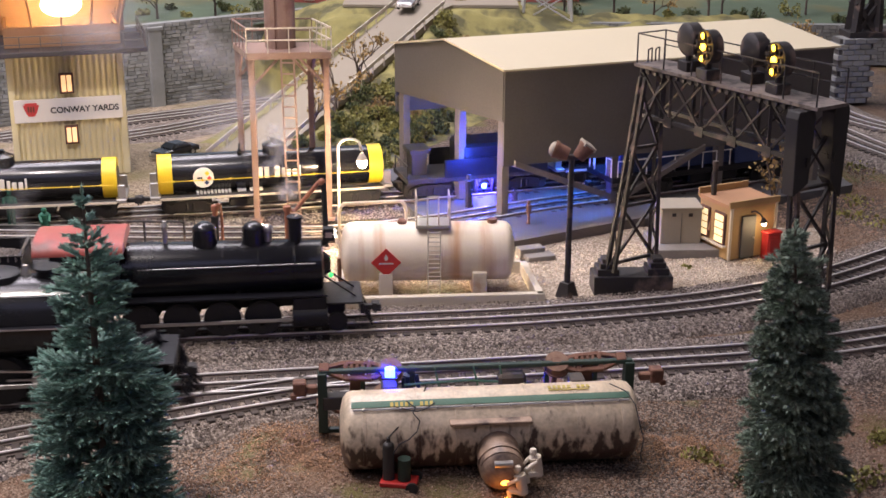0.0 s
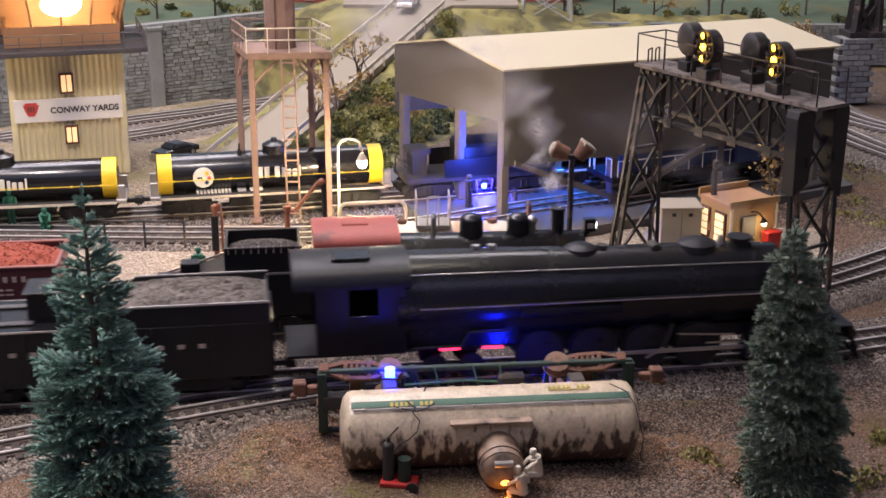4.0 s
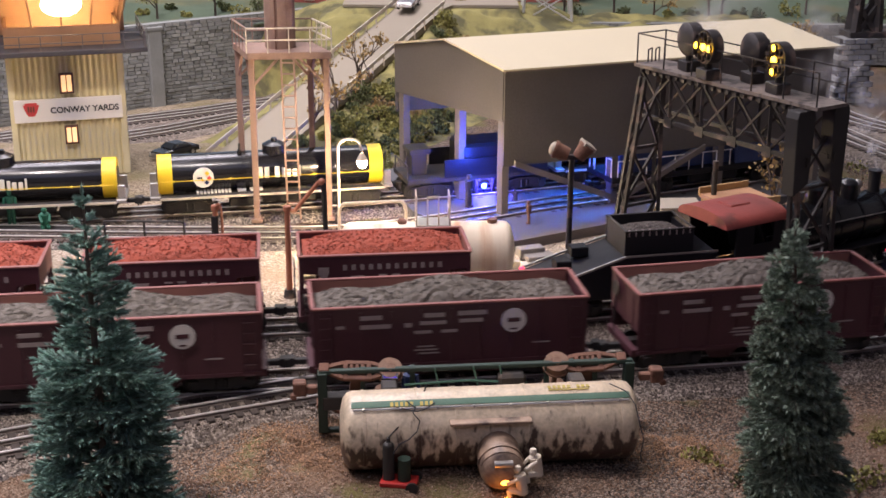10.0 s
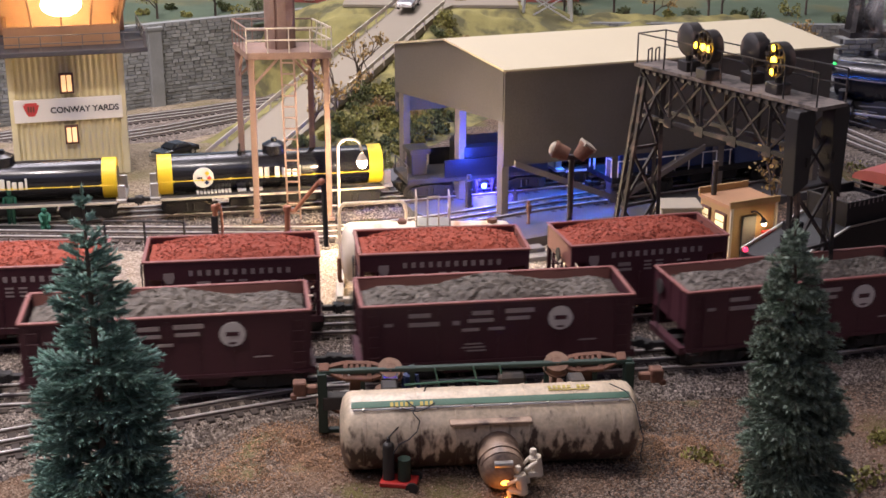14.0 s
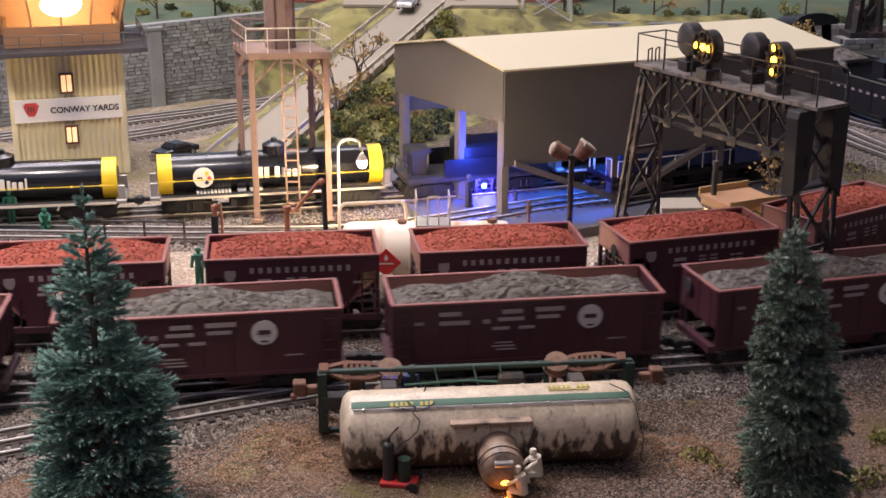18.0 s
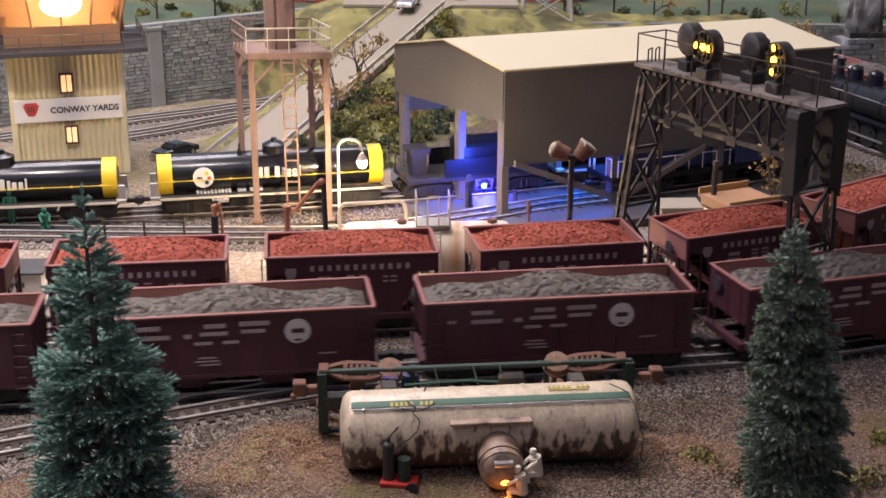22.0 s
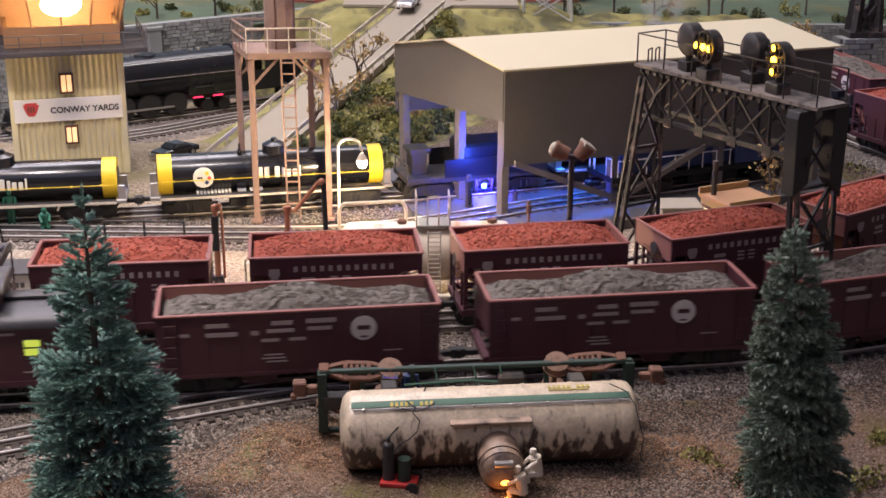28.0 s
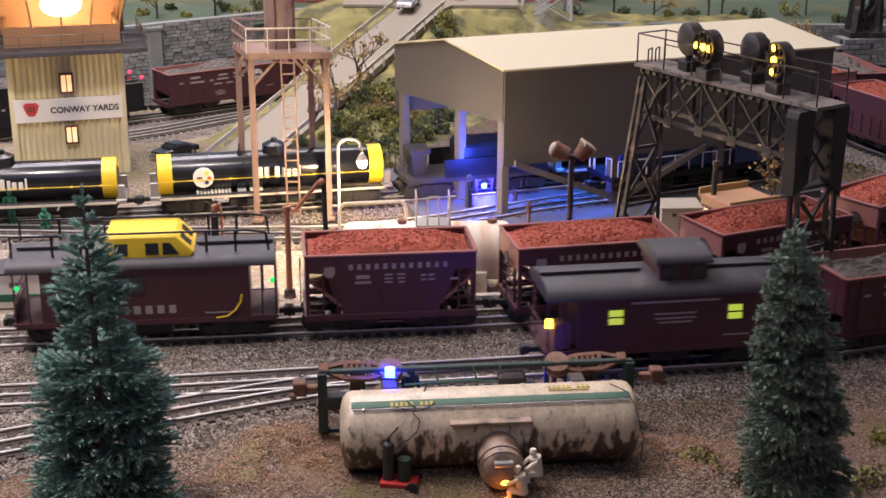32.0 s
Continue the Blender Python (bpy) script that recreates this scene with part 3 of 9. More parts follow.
slab("floor", (0, 1.2, -1.02), (6.0, 6.4, 0.04), "carpet", "grey carpet floor of the layout room", "floor")
slab("ceiling", (0, 1.2, 1.82), (6.0, 6.4, 0.04), "plaster", "off-white plaster ceiling of the layout room", "ceiling")
slab("wall_north", (0, 4.38, 0.4), (6.0, 0.06, 2.8), "wallpaint", "plain pale grey room wall behind the layout", "wall")
slab("wall_south", (0, -1.98, 0.4), (6.0, 0.06, 2.8), "wallpaint", "plain grey room wall", "wall")
slab("wall_west", (-2.97, 1.2, 0.4), (0.06, 6.3, 2.8), "wallpaint", "plain grey room wall", "wall")
slab("wall_east", (2.97, 1.2, 0.4), (0.06, 6.3, 2.8), "wallpaint", "plain grey room wall", "wall")


def dip(x, y):
    """The ground falls away behind the yard tower, left of the ramp road."""
    f = max(0.0, min(1.0, (y - 1.50) / 0.28))
    g = max(0.0, min(1.0, ((y - 1.47) * 0.3637 - (x + 0.233) * 0.9315 - 0.055) / 0.07))
    return -0.052 * f * f * (3 - 2 * f) * g * g * (3 - 2 * g) * max(0.0, min(1.0, (x + 1.17) / 0.10))


# loose earth thrown up round the wreck: x, y, radius, height
MOUNDS = ((-0.098, 0.785, 0.030, 0.007), (-0.075, 0.765, 0.022, 0.005), (0.152, 0.785, 0.026, 0.008), (0.165, 0.760, 0.028, 0.006), (-0.125, 0.745, 0.030, 0.004))


def land(x, y):
    """Height of the ground: gently uneven, flat where the tracks lie."""
    h = 0.004 * noise.noise(Vector((x * 9, y * 9, 1))) + 0.002 * noise.noise(Vector((x * 30, y * 30, 4)))
    near = min(1, max(0, (0.86 - y + x * 0.12) / 0.06))
    pile = max(q[3] * math.exp(-((x - q[0]) ** 2 + (y - q[1]) ** 2) / q[2] ** 2) for q in MOUNDS)
    return -0.0035 + h * near * 1.9 + 0.0012 * noise.noise(Vector((x * 60, y * 60, 7))) + dip(x, y) + pile * (1 + 0.3 * noise.noise(Vector((x * 90, y * 90, 3))))


def sheet(name, x0, x1, y0, y1, nx, ny, f, mat, label, category, kind="structure"):
    xs, ys = np.linspace(x0, x1, nx), np.linspace(y0, y1, ny)
    verts = [(x, y, f(x, y)) for y in ys for x in xs]
    faces = [(j * nx + i, j * nx + i + 1, (j + 1) * nx + i + 1, (j + 1) * nx + i) for j in range(ny - 1) for i in range(nx - 1)]
    me = bpy.data.meshes.new(name)
    me.from_pydata(verts, [], faces)
    for p in me.polygons:
        p.use_smooth = True
    me.materials.append(M[mat])
    return tagged(new(name, me), label, category, kind=kind)


ground = sheet("ground", -1.6, 1.6, 0.42, 3.1, 320, 268, land, "dirt", "brown earth and gravel ground of the layout", "ground")
table = slab("table_edge", (0, 0.41, -0.08), (3.2, 0.02, 0.15), "brown_frame", "dark wooden edge of the layout table", "table edge")


def bed(name, line, s0, s1, half, top, mat, label):
    """A raised bed of ballast along a line."""
    n = int((s1 - s0) / 0.012)
    cross = [(-half - 0.010, -0.006), (-half, top - 0.001), (-half * 0.5, top), (0, top), (half * 0.5, top), (half, top - 0.001), (half + 0.010, -0.006)]
    verts, faces = [], []
    for i in range(n + 1):
        s = s0 + (s1 - s0) * i / n
        p, d = line.at(s), (line.at(s + 0.004) - line.at(s - 0.004)).normalized()
        for o, z in cross:
            j = noise.noise(Vector((s * 40, o * 40, 3)))
            verts.append((p.x - d.y * o * (1 + 0.06 * j), p.y + d.x * o * (1 + 0.06 * j), p.z + z + 0.0006 * j))
    m = len(cross)
    for i in range(n):
        for k in range(m - 1):
            faces.append((i * m + k, (i + 1) * m + k, (i + 1) * m + k + 1, i * m + k + 1))
    me = bpy.data.meshes.new(name)
    me.from_pydata(verts, [], faces)
    for p in me.polygons:
        p.use_smooth = True
    me.materials.append(M[mat])
    return tagged(new(name, me), label, "ballast", kind="structure")


def rail_mesh(line, s0, s1, off, name):
    n = max(2, int((s1 - s0) / 0.010))
    cross = [(-0.0014, 0.0046), (-0.0004, 0.0052), (-0.0004, 0.0063), (-0.0009, 0.0066), (-0.0008, RAIL_TOP), (0.0008, RAIL_TOP), (0.0009, 0.0066), (0.0004, 0.0063), (0.0004, 0.0052), (0.0014, 0.0046)]
    verts, faces = [], []
    for i in range(n + 1):
        s = s0 + (s1 - s0) * i / n
        p, d = line.at(s), (line.at(s + 0.004) - line.at(s - 0.004)).normalized()
        for o, z in cross:
            verts.append((p.x - d.y * (o + off), p.y + d.x * (o + off), p.z + z))
    m = len(cross)
    for i in range(n):
        for k in range(m):
            faces.append((i * m + k, (i + 1) * m + k, (i + 1) * m + (k + 1) % m, i * m + (k + 1) % m))
    faces += [tuple(range(m))[::-1], tuple(range(n * m, n * m + m))]
    me = bpy.data.meshes.new(name)
    me.from_pydata(verts, [], faces)
    me.materials.append(M["rail"])
    me.materials.append(M["railside"])
    for i, p in enumerate(me.polygons):
        p.material_index = 0 if (i % m) in (3, 4, 5) and i < n * m else 1
    return me


bm = B()
box(bm, (0, 0, 0), (0.0052, 0.046, 0.0036))
TIE = mesh_of(bm, "tie", "tie", bevel=0.0004)


def track(name, line, s0, s1, single, label, spacing=0.0102, bed_half=0.027):
    """Three rails on ties; ties within the stretch `single` are pieces of their own, the rest one mesh."""
    root = tagged(new(name), label, "railway track", kind="structure")
    for off, nm in ((-0.0159, "outer_rail"), (0, "centre_rail"), (0.0159, "outer_rail")):
        ob = new(nm, rail_mesh(line, s0, s1, off, nm))
        ob.parent = root
    ties = []
    s = s0
    while s < s1:
        p, d = line.at(s), line.at(s + 0.004) - line.at(s - 0.004)
        jig = noise.noise(Vector((s * 70, 1, 2)))
        m = Matrix.Translation((p.x, p.y, p.z + 0.0028 + 0.0002 * jig)) @ Matrix.Rotation(math.atan2(d.y, d.x) + 0.03 * jig, 4, "Z")
        if single[0] < p.x < single[1] and single[2] < p.y < single[3]:
            o = new("tie", TIE)
            o.parent, o.matrix_basis = root, m
        else:
            ties.append(m)
        s += spacing
    if ties:
        corners = [Vector((x * 0.0026, y * 0.023, z * 0.0018)) for x in (-1, 1) for y in (-1, 1) for z in (-1, 1)]
        sides = ((0, 1, 3, 2), (4, 6, 7, 5), (0, 4, 5, 1), (2, 3, 7, 6), (0, 2, 6, 4), (1, 5, 7, 3))
        me = bpy.data.meshes.new("far_ties")
        me.from_pydata([tuple(m @ c) for m in ties for c in corners], [], [tuple(8 * k + i for i in q) for k in range(len(ties)) for q in sides])
        me.materials.append(M["tie"])
        o = new("far_ties", me)
        o.parent = root
        o["kind"] = "stuff"
    bed("ballast_bed", line, s0, s1, bed_half, 0.0034, "ballast", "grey-brown stone ballast under the track")
    return root


track("track_1", NEAR_LINE, NEAR_LINE.s[0], NEAR_LINE.s[-1], (-0.33, 0.36, 0.7, 0.97), "three-rail track with dark ties, the nearest main line", bed_half=0.042)
track("track_2", FAR_LINE, FAR_LINE.s[0], FAR_LINE.s[-1], (-0.36, 0.42, 0.8, 1.16), "three-rail track with dark ties, the second main line", bed_half=0.040)
track("track_3", YARD_LINE, YARD_LINE.s[0], YARD_LINE.s[-1], (-0.45, 0.02, 1.1, 1.25), "three-rail yard track with bright rails behind the storage tank")
track("track_4", TANK_LINE, TANK_LINE.s[0], TANK_LINE.s[-1], (9, 9, 9, 9), "three-rail siding under the tank cars leading into the shed")
track("track_5", BRANCH_LINE, BRANCH_LINE.s[0], BRANCH_LINE.s[-1] - 0.05, (-0.33, -0.02, 0.7, 0.97), "diverging three-rail track of the turnout")

# ---- rolling stock: built at the origin, x forward, z up from the rail top ----
def truck(parent, x, base=0.036, r=0.0083, mat="truck"):
    t = part("truck", *truck_frame(base), parent, m=Matrix.Translation((x, 0, 0)))
    for k in (-1, 1):
        bm = B()
        rod(bm, (0, -0.017, 0), (0, 0.017, 0), 0.0018, 8)
        for s in (-1, 1):
            rod(bm, (0, s * 0.0135, 0), (0, s * 0.0165, 0), r, 20)
            rod(bm, (0, s * 0.0128, 0), (0, s * 0.0140, 0), r * 1.1, 20)
        part("wheelset", bm, "truck", t, m=Matrix.Translation((k * base / 2, 0, r)))
    return t


def truck_frame(base):
    bm = B()
    for s in (-1, 1):
        y0, y1 = s * 0.0190, s * 0.0215
        h = base / 2
        prism(bm, [(-h - 0.005, 0.0065), (-h + 0.003, 0.0055), (-0.006, 0.0035), (0.006, 0.0035), (h - 0.003, 0.0055), (h + 0.005, 0.0065), (h + 0.004, 0.0115), (0.007, 0.0145), (-0.007, 0.0145), (-h - 0.004, 0.0115)], min(y0, y1), max(y0, y1))
        for k in (-1, 1):
            box(bm, (k * h, s * 0.0222, 0.0083), (0.0050, 0.0022, 0.0052))
        for k in (-0.003, 0.003):
            rod(bm, (k, s * 0.0220, 0.005), (k, s * 0.0220, 0.012), 0.0014, 6)
    box(bm, (0, 0, 0.0100), (0.008, 0.040, 0.005))
    return bm, "truck"


def coupler(parent, x, way, mat="truck"):
    bm = B()
    box(bm, (x + way * 0.005, 0, 0.0125), (0.011, 0.0045, 0.004))
    box(bm, (x + way * 0.012, 0.001, 0.0125), (0.006, 0.0075, 0.0065))
    box(bm, (x + way * 0.0145, -0.003, 0.0125), (0.003, 0.003, 0.0060))
    rod(bm, (x + way * 0.012, 0.002, 0.006), (x + way * 0.012, 0.002, 0.009), 0.0008, 6)
    return part("coupler", bm, mat, parent, bevel=0.0004)


def ladder(bm, x0, x1, y, z0, z1, n, r=0.0004):
    rod(bm, (x0, y, z0), (x0, y, z1), r, 6)
    rod(bm, (x1, y, z0), (x1, y, z1), r, 6)
    for i in range(n):
        z = z0 + (z1 - z0) * (i + 0.5) / n
        rod(bm, (x0, y, z), (x1, y, z), r * 0.9, 6)


def heap(name, lx, ly, z_edge, z_mid, mat, parent, humps, seed, nx=64, ny=24, rough=0.0011):
    """A load of lumps, highest in the middle."""
    rs = np.random.RandomState(seed)
    verts, faces = [], []
    for j in range(ny + 1):
        for i in range(nx + 1):
            u, v = i / nx * 2 - 1, j / ny * 2 - 1
            e = (1 - abs(u) ** 6) * (1 - abs(v) ** 3)
            w = 0.72 + 0.28 * math.cos(u * math.pi * humps) if humps else 1 - 0.4 * u * u
            z = z_edge + (z_mid - z_edge) * e * w + rs.uniform(-1, 1) * rough * (0.4 + e)
            verts.append((u * lx / 2 + rs.uniform(-1, 1) * 0.0006, v * ly / 2 + rs.uniform(-1, 1) * 0.0006, z))
    for j in range(ny):
        for i in range(nx):
            a = j * (nx + 1) + i
            faces.append((a, a + 1, a + nx + 2, a + nx + 1))
    # loose lumps on top
    for k in range(900):
        u, v = rs.uniform(-0.94, 0.94), rs.uniform(-0.9, 0.9)
        e = (1 - abs(u) ** 6) * (1 - abs(v) ** 3)
        w = 0.72 + 0.28 * math.cos(u * math.pi * humps) if humps else 1 - 0.4 * u * u
        c = Vector((u * lx / 2, v * ly / 2, z_edge + (z_mid - z_edge) * e * w + 0.0003))
        q = Euler(rs.uniform(0, 6, 3)).to_matrix()
        r = rs.uniform(0.0005, 0.0012)
        b = len(verts)
        for d in ((1, 0, 0), (-1, 0, 0), (0, 1, 0), (0, -1, 0), (0, 0, 1), (0, 0, -1)):
            verts.append(tuple(c + q @ Vector(d) * r * rs.uniform(0.7, 1.2)))
        faces += [(b, b + 2, b + 4), (b + 2, b + 1, b + 4), (b + 1, b + 3, b + 4), (b + 3, b, b + 4), (b + 2, b, b + 5), (b + 1, b + 2, b + 5), (b + 3, b + 1, b + 5), (b, b + 3, b + 5)]
    me = bpy.data.meshes.new(name)
    me.from_pydata(verts, [], faces)
    me.materials.append(M[mat])
    ob = new(name, me)
    ob.parent = parent
    ob["kind"] = "stuff"
    return ob


def marks(name, mat, parent, y, rows, depth=0.0003):
    """Bars of lettering on a side at y: (x, z, length, height)."""
    for x, z, l, h in rows:
        bm = B()
        box(bm, (x, y, z), (l, depth, h))
        part(name, bm, mat, parent)


def hopper_car():
    """Two-bay coal hopper with a heaped grey load."""
    t = thing("hopper_car", Matrix(), "dark oxide-red two-bay hopper car heaped with grey coal", "hopper car", "coal hopper cars of the near train")
    L, W, z0, z1 = 0.188, 0.056, 0.0165, 0.0605
    for s in (-1, 1):
        bm = B()
        box(bm, (0, s * W / 2, (z0 + z1) / 2), (L, 0.0012, z1 - z0))
        part("side_wall", bm, "tuscan", t)
        for k in range(9):
            x = -L / 2 + 0.012 + k * (L - 0.024) / 8
            boxes("side_rib", "tuscan", t, [((x, s * (W / 2 + 0.0007), (z0 + z1) / 2 - 0.001), (0.0018, 0.0014, z1 - z0 - 0.004))])
        boxes("side_sill", "tuscan", t, [((0, s * (W / 2 + 0.0009), z0 + 0.0012), (L, 0.0016, 0.0024))])
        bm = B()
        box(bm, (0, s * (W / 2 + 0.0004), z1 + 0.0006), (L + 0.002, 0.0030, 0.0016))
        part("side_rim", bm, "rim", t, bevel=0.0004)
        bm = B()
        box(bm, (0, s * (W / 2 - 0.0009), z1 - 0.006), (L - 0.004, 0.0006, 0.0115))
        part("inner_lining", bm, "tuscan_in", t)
    for s in (-1, 1):
        bm = B()
        box(bm, (s * L / 2, 0, (z1 + 0.033) / 2), (0.0012, W - 0.001, z1 - 0.033))
        for y in (-0.018, 0, 0.018):
            box(bm, (s * (L / 2 + 0.0006), y, (z1 + 0.030) / 2), (0.0012, 0.002, z1 - 0.032))
        part("end_wall", bm, "tuscan", t)
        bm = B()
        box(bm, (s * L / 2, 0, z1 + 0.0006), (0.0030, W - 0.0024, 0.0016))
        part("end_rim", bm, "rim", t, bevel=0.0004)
        bm = B()
        prism(bm, [(s * L / 2, 0.034), (s * (L / 2 - 0.001), 0.036), (s * 0.050, 0.016), (s * 0.052, 0.0145)], -W / 2 + 0.002, W / 2 - 0.002)
        part("slope_sheet", bm, "tuscan", t)
        bm = B()
        prism(bm, [(s * 0.047, 0.020), (s * 0.008, 0.020), (s * 0.020, 0.006), (s * 0.036, 0.006)], -0.020, 0.020)
        part("hopper_bay", bm, "tuscan", t)
        bm = B()
        ladder(bm, s * (L / 2 - 0.012), s * (L / 2 - 0.004), -W / 2 - 0.002, 0.013, z1 - 0.002, 6)
        part("side_ladder", bm, "tuscan", t)
        bm = B()
        box(bm, (s * (L / 2 + 0.001), 0, 0.0165), (0.005, W - 0.004, 0.005))
        part("end_sill", bm, "tuscan", t)
        truck(t, s * 0.066)
        coupler(t, s * (L / 2 + 0.003), s)
    boxes("centre_sill", "grime", t, [((0, 0, 0.0145), (L, 0.008, 0.005))])
    bm = B()
    rod(bm, (-L / 2 - 0.003, 0.012, 0.052), (-L / 2 - 0.004, 0.012, 0.052), 0.0055, 16)
    rod(bm, (-L / 2 - 0.0035, 0.012, 0.016), (-L / 2 - 0.0035, 0.012, 0.052), 0.0005, 6)
    part("brake_wheel", bm, "grime", t)
    for q in (-1, 1):
        y = q * (W / 2 + 0.0016)
        bm = B()
        rod(bm, (-q * 0.0425, y - q * 0.0006, 0.0470), (-q * 0.0425, y + q * 0.0004, 0.0470), 0.0086, 28)
        disc = part("round_emblem", bm, "white", t, "white round emblem with a dark bar")
        boxes("emblem_bar", "tuscan", disc, [((-q * 0.0425, y + q * 0.0006, 0.0475), (0.0085, 0.0004, 0.0030)), ((-q * 0.0425, y + q * 0.0006, 0.0410), (0.005, 0.0004, 0.0012))])
        marks("lettering", "dimwhite", t, y, [(-q * a, b, c, d) for a, b, c, d in (
            (-0.055, 0.0535, 0.015, 0.0030), (-0.052, 0.0470, 0.021, 0.0030), (-0.030, 0.0470, 0.005, 0.0030), (-0.076, 0.0475, 0.006, 0.0022), (-0.012, 0.0535, 0.014, 0.0030),
            (-0.013, 0.0480, 0.018, 0.0026), (0.014, 0.0540, 0.020, 0.0032), (0.013, 0.0485, 0.016, 0.0026), (-0.020, 0.0415, 0.012, 0.0022), (-0.002, 0.0415, 0.011, 0.0022),
            (-0.018, 0.0310, 0.012, 0.0010), (-0.018, 0.0285, 0.016, 0.0010), (-0.016, 0.0260, 0.014, 0.0010), (0.062, 0.030, 0.012, 0.0010))])
    heap("coal_load", L - 0.005, W - 0.004, z1 - 0.008, z1 + 0.0075, "coal", t, 1.9, 3)
    return t


def ore_car():
    """Short ore car with cut-away side corners and a heaped red load."""
    t = thing("ore_car", Matrix(), "oxide-red ore hopper car heaped with bright red ore", "ore car", "ore cars of the far train")
    L, W, z0, z1 = 0.127, 0.057, 0.014, 0.0640
    zm = 0.0385
    for s in (-1, 1):
        bm = B()
        y = s * W / 2
        a, b = min(y, y + s * 0.0014), max(y, y + s * 0.0014)
        prism(bm, [(-L / 2, z1), (-L / 2, z1 - 0.012), (-L / 2 + 0.016, z1 - 0.0135), (-L / 2 + 0.020, zm - 0.004), (-L / 2 + 0.027, zm - 0.012), (-L / 2 + 0.027, z0 + 0.004), (L / 2 - 0.027, z0 + 0.004), (L / 2 - 0.027, zm - 0.012), (L / 2 - 0.020, zm - 0.004), (L / 2 - 0.016, z1 - 0.0135), (L / 2, z1 - 0.012), (L / 2, z1)], a, b)
        part("side_wall", bm, "tuscan", t)
        for k in range(6):
            boxes("side_rib", "tuscan", t, [((-0.040 + k * 0.016, y + s * 0.0018, 0.030), (0.0012, 0.0012, 0.022))])
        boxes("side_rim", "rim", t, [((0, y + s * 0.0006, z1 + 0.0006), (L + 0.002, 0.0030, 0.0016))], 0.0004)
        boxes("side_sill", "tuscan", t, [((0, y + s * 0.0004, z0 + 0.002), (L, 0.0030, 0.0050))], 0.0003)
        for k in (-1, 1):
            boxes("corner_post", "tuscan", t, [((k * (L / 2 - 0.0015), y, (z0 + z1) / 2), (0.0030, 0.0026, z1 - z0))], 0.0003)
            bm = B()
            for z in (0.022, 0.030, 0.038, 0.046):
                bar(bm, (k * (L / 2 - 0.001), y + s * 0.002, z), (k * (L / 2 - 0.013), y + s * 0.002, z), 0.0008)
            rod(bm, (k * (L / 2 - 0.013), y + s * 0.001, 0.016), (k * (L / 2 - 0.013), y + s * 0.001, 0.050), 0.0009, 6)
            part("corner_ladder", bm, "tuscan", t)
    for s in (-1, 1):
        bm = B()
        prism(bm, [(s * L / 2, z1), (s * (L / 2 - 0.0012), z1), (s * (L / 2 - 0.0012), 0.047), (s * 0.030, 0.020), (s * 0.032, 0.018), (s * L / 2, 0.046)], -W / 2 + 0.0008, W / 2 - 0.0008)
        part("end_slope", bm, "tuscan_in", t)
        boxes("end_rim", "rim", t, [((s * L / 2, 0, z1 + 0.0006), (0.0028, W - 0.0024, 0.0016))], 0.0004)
        bm = B()
        for y in (-0.016, 0.016):
            bar(bm, (s * (L / 2 - 0.001), y, z0), (s * (L / 2 - 0.001), y, z1 - 0.002), 0.0018)
        for z in (0.024, 0.032, 0.040, 0.048):
            bar(bm, (s * (L / 2 - 0.0002), -0.016, z), (s * (L / 2 - 0.0002), 0.016, z), 0.0008)
        part("end_ladder", bm, "tuscan", t)
        boxes("end_sill", "tuscan", t, [((s * (L / 2 - 0.001), 0, z0 + 0.001), (0.005, W, 0.005))], 0.0003)
        bm = B()
        prism(bm, [(s * 0.031, 0.021), (s * 0.004, 0.021), (s * 0.010, 0.007), (s * 0.022, 0.007)], -0.022, 0.022)
        part("hopper_bay", bm, "tuscan", t)
        truck(t, s * 0.041, 0.034)
        coupler(t, s * (L / 2 + 0.001), s)
    boxes("centre_sill", "grime", t, [((0, 0, 0.0145), (L, 0.008, 0.005))])
    bm = B()
    rod(bm, (-L / 2 - 0.003, -0.008, 0.052), (-L / 2 - 0.004, -0.008, 0.052), 0.005, 16)
    rod(bm, (-L / 2 - 0.0035, -0.008, 0.016), (-L / 2 - 0.0035, -0.008, 0.052), 0.0005, 6)
    part("brake_wheel", bm, "grime", t)
    y = -W / 2 - 0.0016
    # a row of letter-sized bars, the small emblem and the data below
    marks("lettering", "dimwhite", t, y, [(-0.030 + k * 0.0064, 0.0555, 0.0031, 0.0042) for k in range(12)])
    marks("lettering", "dimwhite", t, y, [(-0.021, 0.0475, 0.010, 0.0028), (-0.021, 0.0432, 0.012, 0.0020), (-0.002, 0.0488, 0.006, 0.0013), (-0.002, 0.0458, 0.006, 0.0013), (-0.002, 0.0428, 0.006, 0.0013), (0.0075, 0.0488, 0.006, 0.0013), (0.0075, 0.0458, 0.006, 0.0013), (0.0075, 0.0428, 0.005, 0.0013), (0.024, 0.0475, 0.004, 0.0013), (0.030, 0.0475, 0.005, 0.0013), (0.024, 0.0440, 0.004, 0.0013), (0.030, 0.0440, 0.005, 0.0013), (0.047, 0.0440, 0.006, 0.0018)])
    bm = B()
    prism(bm, [(-0.0495, 0.0560), (-0.0420, 0.0560), (-0.0415, 0.0520), (-0.0435, 0.0480), (-0.0480, 0.0480), (-0.0500, 0.0520)], y - 0.0002, y + 0.0002)
    part("shield_emblem", bm, "dimwhite", t)
    heap("ore_load", L - 0.005, W - 0.004, z1 - 0.004, z1 + 0.0072, "ore", t, 0, 5, 48, 22, 0.0006)
    return t


